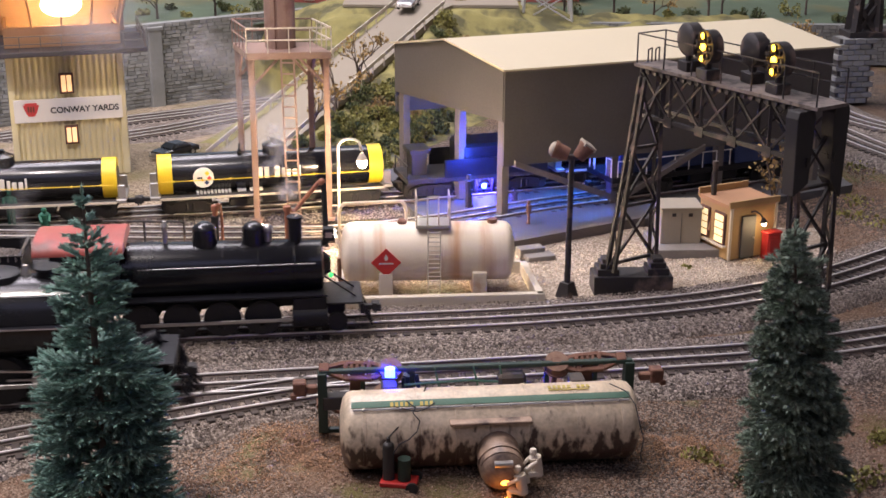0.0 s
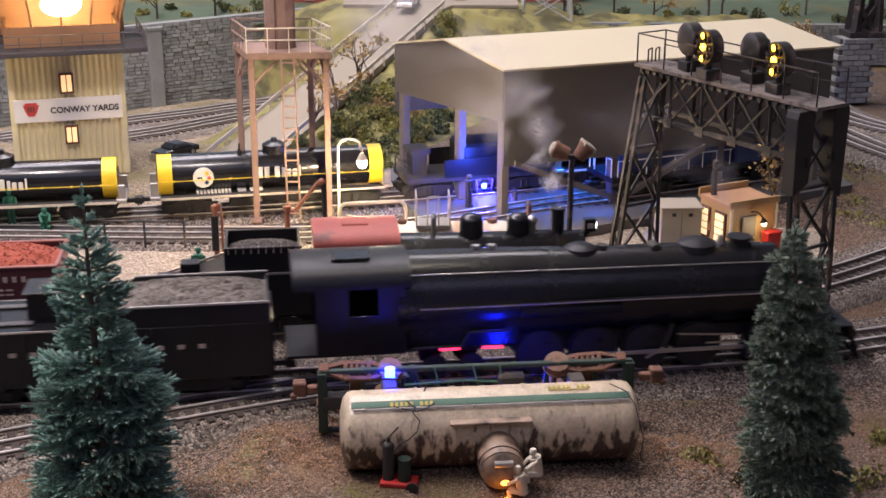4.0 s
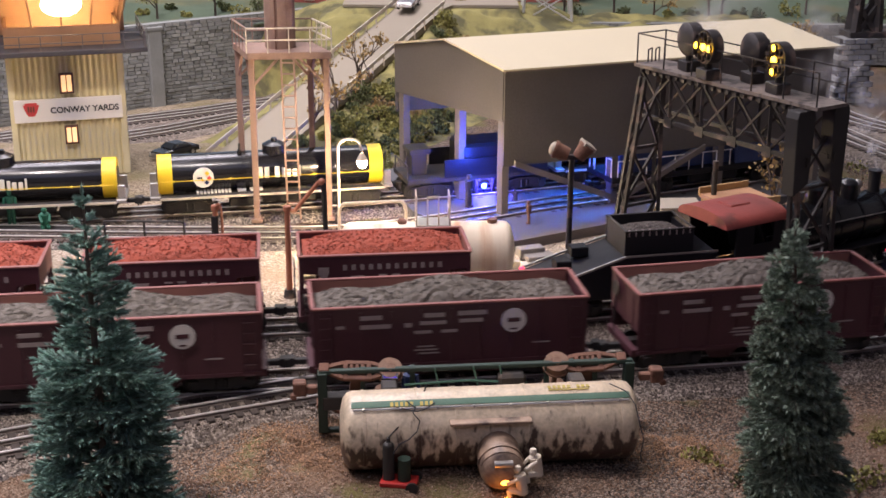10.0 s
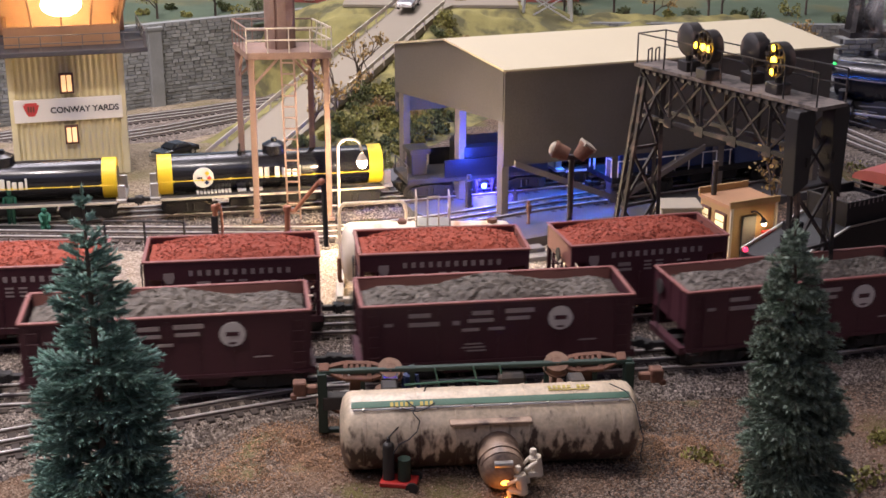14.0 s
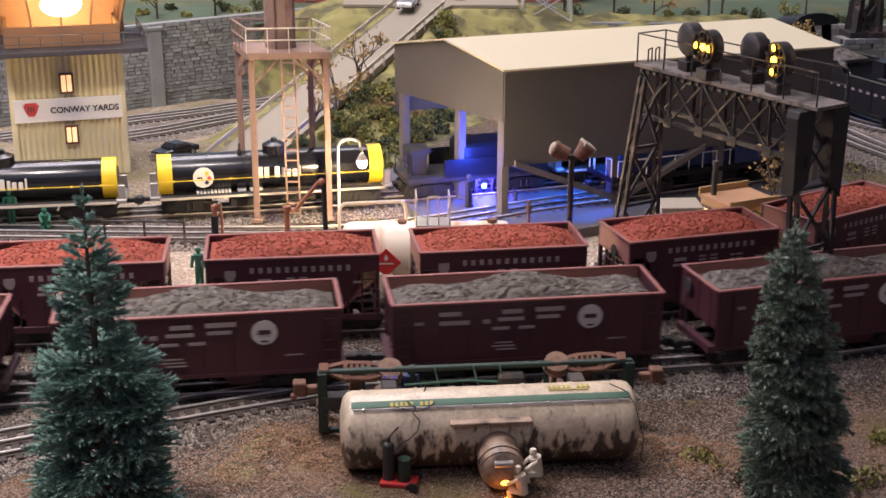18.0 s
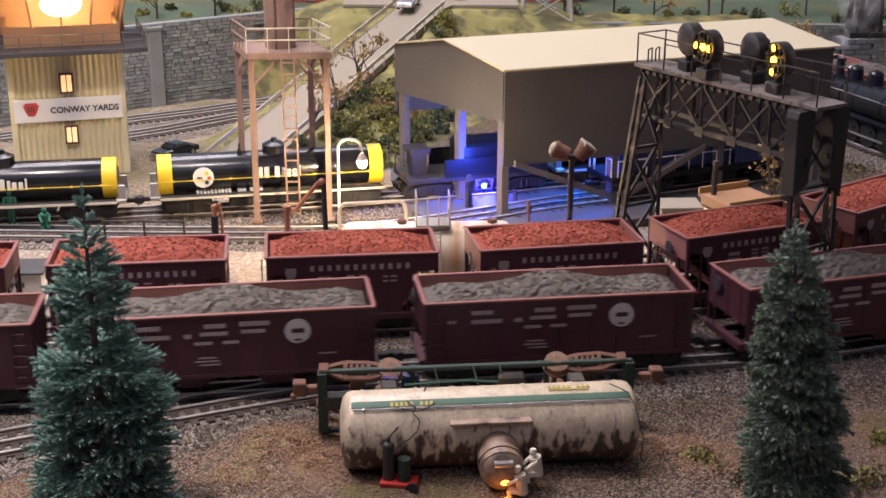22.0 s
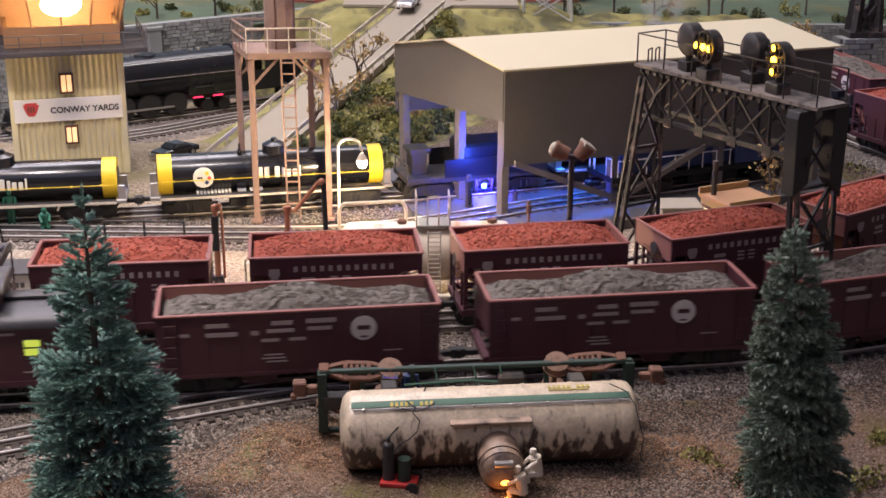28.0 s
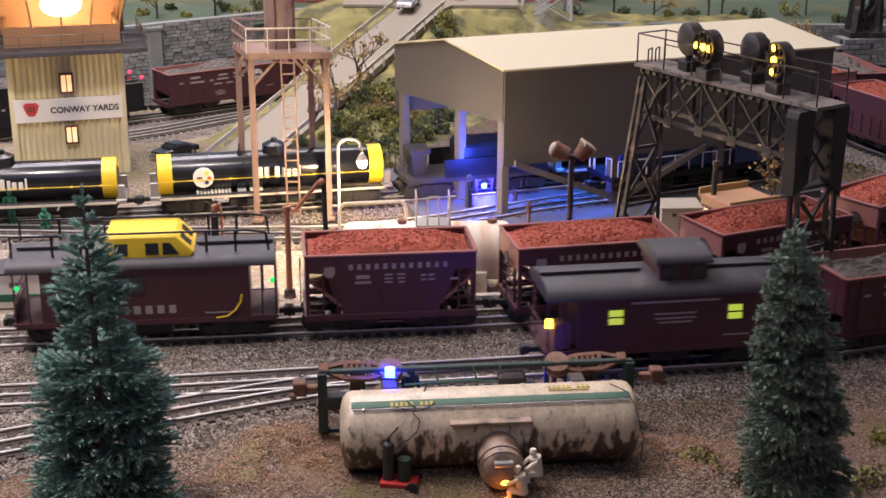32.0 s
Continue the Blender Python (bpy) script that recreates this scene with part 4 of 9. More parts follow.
def steam_engine_near():
    """Large black steam locomotive; its length runs from x = -0.21 to 0.21."""
    t = thing("steam_locomotive", Matrix(), "large black steam locomotive with green marker lights, steaming", "locomotive")
    zc, r = 0.0572, 0.0285
    bm = B()
    lathe_x(bm, [(0.140, 0.004), (0.1405, r * 0.80), (0.139, r * 0.93), (0.120, r * 0.94), (0.119, r), (0.02, r * 1.02), (-0.06, r * 1.10), (-0.135, r * 1.12), (-0.136, r * 0.9)], 36, (0, zc))
    part("boiler", bm, "boiler", t, smooth=True)
    for x in (0.119, 0.085, 0.045, 0.005, -0.035, -0.075, -0.115):
        bm = B()
        q = r * (1.012 + 0.04 * max(0, (0.02 - x) / 0.06 if x > -0.06 else 1.6))
        lathe_x(bm, [(x - 0.001, q * 0.99), (x - 0.0009, q * 1.012), (x + 0.0009, q * 1.012), (x + 0.001, q * 0.99)], 36, (0, zc))
        part("boiler_band", bm, "boiler", t, smooth=True)
    bm = B()
    rod(bm, (0.139, 0, zc), (0.146, 0, zc), 0.012, 24, 0.008)
    rod(bm, (0.146, 0, zc), (0.148, 0, zc), 0.004, 16)
    part("smokebox_door", bm, "boiler", t, smooth=True)
    bm = B()
    rod(bm, (0.112, 0, zc + r * 0.9), (0.112, 0, zc + r + 0.0035), 0.0078, 20, 0.0072)
    rod(bm, (0.112, 0, zc + r + 0.0035), (0.112, 0, zc + r + 0.0050), 0.0088, 20)
    part("chimney", bm, "black", t, smooth=True)
    for x, w in ((0.081, 0.0145), (-0.003, 0.012)):
        bm = B()
        rod(bm, (x, 0, zc + r * 0.9), (x, 0, zc + r + 0.0018), w, 24, w * 0.94)
        rod(bm, (x, 0, zc + r + 0.0018), (x, 0, zc + r + 0.0042), w * 0.94, 24, w * 0.55)
        part("dome", bm, "black", t, smooth=True)
    for x in (-0.066, -0.077):
        bm = B()
        rod(bm, (x, 0.004, zc + r), (x, 0.004, zc + r + 0.005), 0.003, 10)
        part("safety_valve", bm, "steel", t)
    bm = B()
    rod(bm, (0.012, 0, zc + r), (0.012, 0, zc + r + 0.003), 0.004, 12)
    part("turret", bm, "grime", t)
    for s in (-1, 1):
        bm = B()
        box(bm, (0.01, s * 0.0290, 0.0590), (0.26, 0.0075, 0.0012))
        part("running_board", bm, "black", t)
        boxes("board_edge", "dimwhite", t, [((0.01, s * 0.0330, 0.0590), (0.26, 0.0003, 0.0008))])
        bm = B()
        rod(bm, (0.135, s * 0.0215, zc + 0.0210), (-0.13, s * 0.0225, zc + 0.0230), 0.0005, 6)
        for k in range(9):
            x = 0.125 - k * 0.031
            rod(bm, (x, s * 0.0185, zc + 0.0200), (x, s * 0.0222, zc + 0.0218), 0.0006, 6)
        part("handrail", bm, "steel", t)
        bm = B()
        rod(bm, (0.02, s * 0.0275, 0.0520), (-0.05, s * 0.0275, 0.0520), 0.0045, 14)
        part("air_tank", bm, "black", t, smooth=True)
        bm = B()
        rod(bm, (0.142, s * 0.024, 0.0165), (0.112, s * 0.024, 0.0165), 0.009, 20)
        rod(bm, (0.142, s * 0.024, 0.0275), (0.114, s * 0.024, 0.0275), 0.0055, 16)
        rod(bm, (0.144, s * 0.024, 0.0165), (0.142, s * 0.024, 0.0165), 0.010, 20)
        part("cylinder", bm, "black", t, smooth=True)
        bm = B()
        ball(bm, (0.1435, s * 0.017, zc + 0.0148), 0.0024)
        part("marker_lamp", bm, "greenlight", t, "lit green marker lamp")
        for x in (0.080, 0.042, 0.004, -0.034):
            bm = B()
            rod(bm, (0, s * 0.0165, 0), (0, s * 0.0200, 0), 0.0165, 28)
            rod(bm, (0, s * 0.0155, 0), (0, s * 0.0168, 0), 0.0178, 28)
            rod(bm, (0.008, s * 0.020, 0), (0.008, s * 0.0235, 0), 0.0022, 10)
            box(bm, (-0.009, s * 0.0203, 0), (0.009, 0.001, 0.016))
            part("driving_wheel", bm, "truck", t, m=Matrix.Translation((x, 0, 0.0175)))
        boxes("coupling_rod", "steel", t, [((0.031, s * 0.0225, 0.0150), (0.122, 0.0016, 0.0030))], 0.0004)
        boxes("main_rod", "steel", t, [((0.078, s * 0.0246, 0.0160), (0.074, 0.0014, 0.0032))], 0.0004)
        for x in (0.158, 0.180, -0.082, -0.108):
            bm = B()
            rod(bm, (x, s * 0.0130, 0.009), (x, s * 0.0165, 0.009), 0.009, 20)
            part("small_wheel", bm, "truck", t)
        boxes("ash_pan_glow", "redlight", t, [((-0.098 + 0.03 * k, s * 0.0180, 0.0230), (0.014, 0.0006, 0.0018)) for k in (0, 1)])
        bm = B()
        bar(bm, (0.139, s * 0.012, zc - 0.012), (0.186, s * 0.012, 0.028), 0.0012)
        part("front_brace", bm, "black", t)
    for s in (-1, 1):
        bm = B()
        pipe(bm, [(0.128, s * 0.0170, zc - 0.020), (0.128, s * 0.0255, 0.042), (0.128, s * 0.0255, 0.031)], 0.0042, 12)
        part("steam_pipe", bm, "black", t, smooth=True)
        bm = B()
        bar(bm, (0.105, s * 0.0262, 0.0265), (0.062, s * 0.0262, 0.0290), 0.0013)
        part("radius_rod", bm, "steel", t)
        bm = B()
        bar(bm, (0.058, s * 0.0262, 0.0370), (0.052, s * 0.0262, 0.0200), 0.0030)
        part("expansion_link", bm, "grime", t, bevel=0.0004)
        bm = B()
        bar(bm, (0.053, s * 0.0268, 0.0200), (0.040, s * 0.0268, 0.0120), 0.0014)
        part("eccentric_rod", bm, "steel", t)
        boxes("crosshead_guide", "steel", t, [((0.098, s * 0.0245, 0.0205), (0.028, 0.0016, 0.0012))])
        bm = B()
        rod(bm, (0.150, s * 0.0255, 0.010), (0.150, s * 0.0255, 0.027), 0.0008, 6)
        box(bm, (0.150, s * 0.0262, 0.0115), (0.009, 0.004, 0.0010))
        box(bm, (0.150, s * 0.0262, 0.0190), (0.009, 0.004, 0.0010))
        part("front_step", bm, "black", t)
        bm = B()
        pipe(bm, [(-0.060, s * 0.0300, 0.0400), (-0.086, s * 0.0300, 0.0400), (-0.092, s * 0.0300, 0.0300), (-0.125, s * 0.0300, 0.0300)], 0.0010, 6)
        part("injector_pipe", bm, "grime", t)
        boxes("firebox_side", "boiler", t, [((-0.090, s * 0.0262, 0.0430), (0.078, 0.0030, 0.0300))], 0.001)
        bm = B()
        for k in range(9):
            ball(bm, (-0.122 + k * 0.008, s * 0.0280, 0.0540), 0.0009, (1, 0.6, 1), 6)
        tagged(part("stay_bolts", bm, "grime", t), kind="stuff")
    bm = B()
    rod(bm, (0.050, -0.006, zc + r - 0.001), (0.050, 0.006, zc + r - 0.001), 0.0040, 14)
    part("generator", bm, "grime", t, smooth=True)
    bm = B()
    rod(bm, (0.098, 0, zc + r), (0.098, 0, zc + r + 0.0062), 0.0034, 14, 0.0018)
    part("bell", bm, "steel", t, smooth=True)
    boxes("frame", "truck", t, [((0.02, 0, 0.024), (0.30, 0.020, 0.010))])
    boxes("pilot_deck", "black", t, [((0.168, 0, 0.0275), (0.050, 0.052, 0.0014)), ((0.191, 0, 0.0235), (0.003, 0.054, 0.008))], 0.0003)
    bm = B()
    bar(bm, (0.2, -0.023, 0.0035), (0.2, 0.023, 0.0035), 0.002)
    cow = part("cowcatcher", bm, "black", t)
    for k in range(9):
        y = -0.024 + k * 0.006
        bm = B()
        bar(bm, (0.193, y, 0.021), (0.208 - abs(y) * 0.35, y * 0.9, 0.0035), 0.0016)
        part("pilot_bar", bm, "black", cow)
    coupler(t, 0.190, 1)
    bm = B()
    rod(bm, (0.146, 0, zc + 0.008), (0.155, 0, zc + 0.008), 0.006, 16)
    h = part("headlight", bm, "black", t, smooth=True)
    bm = B()
    rod(bm, (0.1552, 0, zc + 0.008), (0.1556, 0, zc + 0.008), 0.0044, 16)
    part("lens", bm, "headlight", h, "lit headlight lens")
    bm = B()
    rod(bm, (0.168, -0.010, 0.028), (0.180, -0.010, 0.034), 0.0055, 14)
    rod(bm, (0.168, 0.010, 0.028), (0.180, 0.010, 0.034), 0.0055, 14)
    part("air_pump", bm, "black", t, smooth=True)
    # cab
    bm = B()
    for s in (-1, 1):
        prism(bm, [(-0.130, 0.028), (-0.130, 0.0775), (-0.148, 0.078), (-0.148, 0.055), (-0.168, 0.055), (-0.168, 0.078), (-0.190, 0.0775), (-0.190, 0.028)], min(s * 0.0285, s * 0.0300), max(s * 0.0285, s * 0.0300))
    box(bm, (-0.131, 0, 0.053), (0.0015, 0.057, 0.047))
    part("cab", bm, "black", t)
    bm = B()
    prism_x(bm, arch(0.064, 0.0765, 0.0905), -0.205, -0.126)
    roof = part("cab_roof", bm, "black", t, smooth=True)
    boxes("roof_hatch", "boiler", roof, [((-0.165, -0.006, 0.0902), (0.026, 0.018, 0.002))], 0.0005)
    boxes("cab_floor", "black", t, [((-0.170, 0, 0.027), (0.080, 0.056, 0.002))])
    return t


def tender_near():
    t = thing("tender", Matrix(), "long black tender with coal bunker and rear-deck doghouse", "tender")
    L, W = 0.242, 0.060
    boxes("tank_body", "black", t, [((0, 0, 0.0355), (L, W, 0.039))], 0.0008)
    boxes("rear_deck", "boiler", t, [((-0.060, 0, 0.0553), (0.120, W - 0.003, 0.0010))])
    boxes("deck_edge", "steel", t, [((-0.060, s * W / 2, 0.0556), (0.120, 0.0010, 0.0012)) for s in (-1, 1)])
    for s in (-1, 1):
        bm = B()
        a, b = sorted((s * W / 2, s * (W / 2 - 0.0014)))
        prism(bm, [(0.010, 0.055), (0.028, 0.069), (0.119, 0.069), (0.119, 0.055)], a, b)
        part("bunker_side", bm, "black", t)
    boxes("bunker_front", "black", t, [((0.118, 0, 0.0610), (0.0014, W - 0.003, 0.014))])
    for s in (-1, 1):
        bm = B()
        bar(bm, (0.028, s * W / 2, 0.0692), (0.119, s * W / 2, 0.0692), 0.0014)
        part("bunker_rim", bm, "steel", t)
    boxes("bunker_back", "boiler", t, [((0.010, 0, 0.0620), (0.0016, W - 0.003, 0.014))])
    c = heap("coal_load", 0.104, W - 0.004, 0.064, 0.0735, "coal2", t, 0, 8, 40, 22, 0.0009)
    c.matrix_basis = Matrix.Translation((0.066, 0, 0))
    for y in (-0.016, 0.016):
        boxes("deck_board", "grey_roof", t, [((-0.075, y, 0.0568), (0.080, 0.006, 0.0012))], 0.0003)
    for x in (-0.118, -0.080, -0.040, 0.0, 0.040, 0.080, 0.118):
        for s in (-1, 1):
            boxes("side_seam", "black", t, [((x, s * (W / 2 + 0.0003), 0.0355), (0.0022, 0.0008, 0.0375))])
    bm = B()
    prism(bm, [(0.002, 0.055), (0.016, 0.0705), (0.0185, 0.0705), (0.006, 0.055)], -W / 2 + 0.003, W / 2 - 0.003)
    part("sloped_bulkhead", bm, "boiler", t, bevel=0.0004)
    boxes("doghouse", "black", t, [((-0.028, 0, 0.0655), (0.022, 0.026, 0.020))], 0.0008)
    boxes("doghouse_roof", "boiler", t, [((-0.028, 0, 0.0762), (0.026, 0.030, 0.0014))], 0.0004)
    for x, y, s in ((-0.065, 0.0, 0.011), (-0.085, -0.014, 0.009), (-0.100, 0.010, 0.009)):
        boxes("water_hatch", "boiler", t, [((x, y, 0.0575), (s, s, 0.0036))], 0.0008)
    bm = B()
    for s in (-1, 1):
        rod(bm, (-0.118, s * 0.026, 0.055), (-0.118, s * 0.026, 0.066), 0.0006, 6)
    pipe(bm, [(-0.118, -0.026, 0.066), (-0.118, 0.026, 0.066)], 0.0006, 6)
    part("end_rail", bm, "steel", t)
    bm = B()
    ladder(bm, -0.1225, -0.1225, 0.010, 0.016, 0.056, 1)
    for k in range(6):
        rod(bm, (-0.1225, 0.010, 0.020 + k * 0.006), (-0.1225, 0.022, 0.020 + k * 0.006), 0.0004, 6)
    part("end_ladder", bm, "steel", t)
    for s in (-1, 1):
        boxes("lettering", "dimwhite", t, [((-0.075 + k * 0.0135, s * (W / 2 + 0.0002), 0.040), (0.0045, 0.0004, 0.0030)) for k in range(12)])
        bm = B()
        ball(bm, (-0.122, s * 0.022, 0.0605), 0.0022)
        part("marker_lamp", bm, "redlight", t, "lit red marker lamp")
        truck(t, s * 0.075, 0.040)
        coupler(t, s * (L / 2 - 0.001), s)
    boxes("under_frame", "truck", t, [((0, 0, 0.0145), (L, 0.030, 0.005))])
    return t


def steam_engine_far():
    """Smaller black steam locomotive with a red cab roof, x from -0.13 to 0.13."""
    t = thing("steam_locomotive", Matrix(), "black steam locomotive with a red cab roof, headlight on", "locomotive")
    zc, r = 0.0485, 0.0200
    bm = B()
    lathe_x(bm, [(0.098, 0.003), (0.0985, r * 0.8), (0.097, r * 0.95), (0.078, r * 0.96), (0.077, r), (0.0, r * 1.02), (-0.040, r * 1.08), (-0.062, r * 1.08), (-0.063, r)], 32, (0, zc))
    part("boiler", bm, "boiler", t, smooth=True)
    for x in (0.077, 0.050, 0.024, -0.002, -0.028, -0.050):
        bm = B()
        q = r * (1.02 if x > -0.02 else 1.08)
        lathe_x(bm, [(x - 0.0008, q * 0.99), (x - 0.0007, q * 1.012), (x + 0.0007, q * 1.012), (x + 0.0008, q * 0.99)], 32, (0, zc))
        part("boiler_band", bm, "boiler", t, smooth=True)
    bm = B()
    rod(bm, (0.0985, 0, zc), (0.104, 0, zc), 0.010, 24, 0.006)
    part("smokebox_door", bm, "boiler", t, smooth=True)
    bm = B()
    rod(bm, (0.078, 0, zc + r * 0.85), (0.078, 0, zc + r + 0.017), 0.0048, 18, 0.0052)
    rod(bm, (0.078, 0, zc + r + 0.017), (0.078, 0, zc + r + 0.0185), 0.0060, 18)
    part("chimney", bm, "black", t, smooth=True)
    for x, w, h in ((0.047, 0.0088, 0.016), (0.011, 0.0095, 0.017)):
        bm = B()
        rod(bm, (x, 0, zc + r * 0.85), (x, 0, zc + r + h * 0.65), w, 22, w * 0.94)
        ball(bm, (x, 0, zc + r + h * 0.65), w * 0.94, (1, 1, 0.6), 20)
        part("dome", bm, "gloss", t, smooth=True)
    bm = B()
    rod(bm, (-0.018, 0.0, zc + r), (-0.018, 0.0, zc + r + 0.014), 0.002, 10)
    rod(bm, (-0.018, 0.0, zc + r + 0.014), (-0.018, 0.0, zc + r + 0.018), 0.0032, 10, 0.001)
    part("whistle", bm, "steel", t)
    bm = B()
    rod(bm, (0.058, 0, zc + r), (0.058, 0, zc + r + 0.009), 0.0030, 10)
    ball(bm, (0.058, 0, zc + r + 0.009), 0.004)
    part("bell", bm, "steel", t, smooth=True)
    bm = B()
    box(bm, (0.103, 0, zc + r + 0.004), (0.009, 0.008, 0.010))
    rod(bm, (0.098, 0, zc + r - 0.004), (0.103, 0, zc + r), 0.003, 8)
    h = part("headlight", bm, "black", t, bevel=0.0006)
    bm = B()
    rod(bm, (0.1076, 0, zc + r + 0.004), (0.1080, 0, zc + r + 0.004), 0.0034, 14)
    part("lens", bm, "headlight", h, "lit headlight lens")
    boxes("number_plate", "dimwhite", h, [((0.103, -0.0042, zc + r + 0.004), (0.005, 0.0004, 0.004))])
    for s in (-1, 1):
        boxes("running_board", "black", t, [((0.02, s * 0.0225, 0.033), (0.16, 0.011, 0.0012))])
        bm = B()
        rod(bm, (0.092, s * 0.0185, zc + 0.007), (-0.06, s * 0.0200, zc + 0.007), 0.0005, 6)
        for k in range(6):
            rod(bm, (0.085 - k * 0.028, s * 0.015, zc + 0.007), (0.085 - k * 0.028, s * 0.0195, zc + 0.007), 0.0005, 6)
        part("handrail", bm, "steel", t)
        bm = B()
        rod(bm, (0.100, s * 0.022, 0.0155), (0.074, s * 0.022, 0.0155), 0.0080, 18)
        box(bm, (0.087, s * 0.021, 0.026), (0.024, 0.011, 0.010))
        part("cylinder", bm, "black", t, smooth=True)
        for x in (0.052, 0.022, -0.008, -0.038):
            bm = B()
            rod(bm, (0, s * 0.0150, 0), (0, s * 0.0185, 0), 0.0138, 26)
            rod(bm, (0.007, s * 0.018, 0), (0.007, s * 0.0215, 0), 0.002, 10)
            box(bm, (-0.008, s * 0.0187, 0), (0.007, 0.001, 0.013))
            part("driving_wheel", bm, "truck", t, m=Matrix.Translation((x, 0, 0.0140)))
        boxes("coupling_rod", "steel", t, [((0.012, s * 0.0208, 0.0120), (0.100, 0.0014, 0.0026))], 0.0003)
        boxes("main_rod", "steel", t, [((0.050, s * 0.0226, 0.0130), (0.060, 0.0012, 0.0026))], 0.0003)
        bm = B()
        rod(bm, (0.108, s * 0.0130, 0.0075), (0.108, s * 0.0165, 0.0075), 0.0075, 18)
        part("small_wheel", bm, "truck", t)
        bm = B()
        ball(bm, (0.1035, s * 0.0185, 0.0460), 0.0018)
        part("marker_lamp", bm, "greenlight", t, "lit green marker lamp")
        bm = B()
        bar(bm, (0.098, s * 0.009, zc - 0.006), (0.122, s * 0.010, 0.0255), 0.0012)
        part("front_brace", bm, "black", t)
    boxes("frame", "truck", t, [((0.0, 0, 0.024), (0.20, 0.018, 0.010))])
    boxes("pilot_deck", "black", t, [((0.113, 0, 0.0245), (0.028, 0.046, 0.0016)), ((0.126, 0, 0.0205), (0.003, 0.050, 0.008))], 0.0003)
    for k in range(7):
        y = -0.018 + k * 0.006
        bm = B()
        bar(bm, (0.127, y, 0.018), (0.134, y * 0.9, 0.0040), 0.0014)
        part("pilot_bar", bm, "black", t)
    coupler(t, 0.126, 1)
    bm = B()
    for s in (-1, 1):
        prism(bm, [(-0.050, 0.026), (-0.050, 0.0735), (-0.060, 0.0735), (-0.060, 0.054), (-0.080, 0.054), (-0.080, 0.0735), (-0.098, 0.0735), (-0.098, 0.026)], min(s * 0.0265, s * 0.0280), max(s * 0.0265, s * 0.0280))
    box(bm, (-0.051, 0, 0.051), (0.0015, 0.053, 0.047))
    part("cab", bm, "black", t)
    bm = B()
    prism_x(bm, arch(0.058, 0.0725, 0.0812), -0.110, -0.046)
    roof = part("cab_roof", bm, "red_roof", t, "red arched cab roof", smooth=True)
    boxes("roof_vent", "red_roof", roof, [((-0.078, 0, 0.0812), (0.020, 0.016, 0.002))], 0.0005)
    boxes("cab_floor", "black", t, [((-0.083, 0, 0.025), (0.066, 0.050, 0.002))])
    return t


def tender_far():
    """Slope-backed tender, x from -0.08 to 0.08."""
    t = thing("tender", Matrix(), "black slope-back tender with a square coal bunker and red tail lamp", "tender")
    W = 0.052
    bm = B()
    prism(bm, [(-0.064, 0.018), (-0.064, 0.028), (0.005, 0.050), (0.080, 0.050), (0.080, 0.018)], -W / 2, W / 2)
    part("tank_body", bm, "black", t, bevel=0.0006)
    bm = B()
    for s in (-1, 1):
        bar(bm, (-0.064, s * W / 2, 0.0295), (0.005, s * W / 2, 0.0515), 0.0016)
        bar(bm, (0.005, s * W / 2, 0.0515), (0.080, s * W / 2, 0.0515), 0.0012)
    part("tank_rim", bm, "steel", t)
    boxes("bunker", "black", t, [((0.033, s * 0.0215, 0.0600), (0.056, 0.0012, 0.020)) for s in (-1, 1)] + [((0.006, 0, 0.060), (0.0012, 0.043, 0.020)), ((0.060, 0, 0.058), (0.0012, 0.043, 0.016))])
    boxes("bunker_rim", "grime", t, [((0.033, s * 0.0215, 0.0703), (0.058, 0.0022, 0.0012)) for s in (-1, 1)] + [((0.006, 0, 0.0703), (0.0022, 0.043, 0.0012)), ((0.060, 0, 0.0703), (0.0022, 0.043, 0.0012))], 0.0003)
    bm = B()
    for k in range(10):
        rod(bm, (0.008 + k * 0.0055, -0.0218, 0.066), (0.008 + k * 0.0055, -0.0218, 0.0715), 0.0006, 6)
    part("bunker_rivets", bm, "dimwhite", t)
    c = heap("coal_load", 0.052, 0.040, 0.0600, 0.0670, "coal2", t, 0, 11, 26, 18, 0.0009)
    c.matrix_basis = Matrix.Translation((0.033, 0, 0))
    boxes("tool_box", "black", t, [((-0.022, 0.010, 0.0470), (0.014, 0.012, 0.008)), ((-0.040, -0.006, 0.0425), (0.012, 0.014, 0.008))], 0.0006)
    bm = B()
    rod(bm, (-0.058, -0.012, 0.028), (-0.058, -0.012, 0.042), 0.003, 12)
    part("tail_lamp_post", bm, "black", t)
    bm = B()
    ball(bm, (-0.0645, -0.016, 0.0310), 0.0026)
    ball(bm, (-0.0645, 0.020, 0.0310), 0.0022)
    part("tail_lamp", bm, "redlight", t, "lit red tail lamp")
    for s in (-1, 1):
        truck(t, s * 0.040 + 0.006, 0.034)
        coupler(t, 0.080 if s > 0 else -0.064, s)
    boxes("under_frame", "truck", t, [((0.008, 0, 0.0155), (0.142, 0.030, 0.005))])
    return t


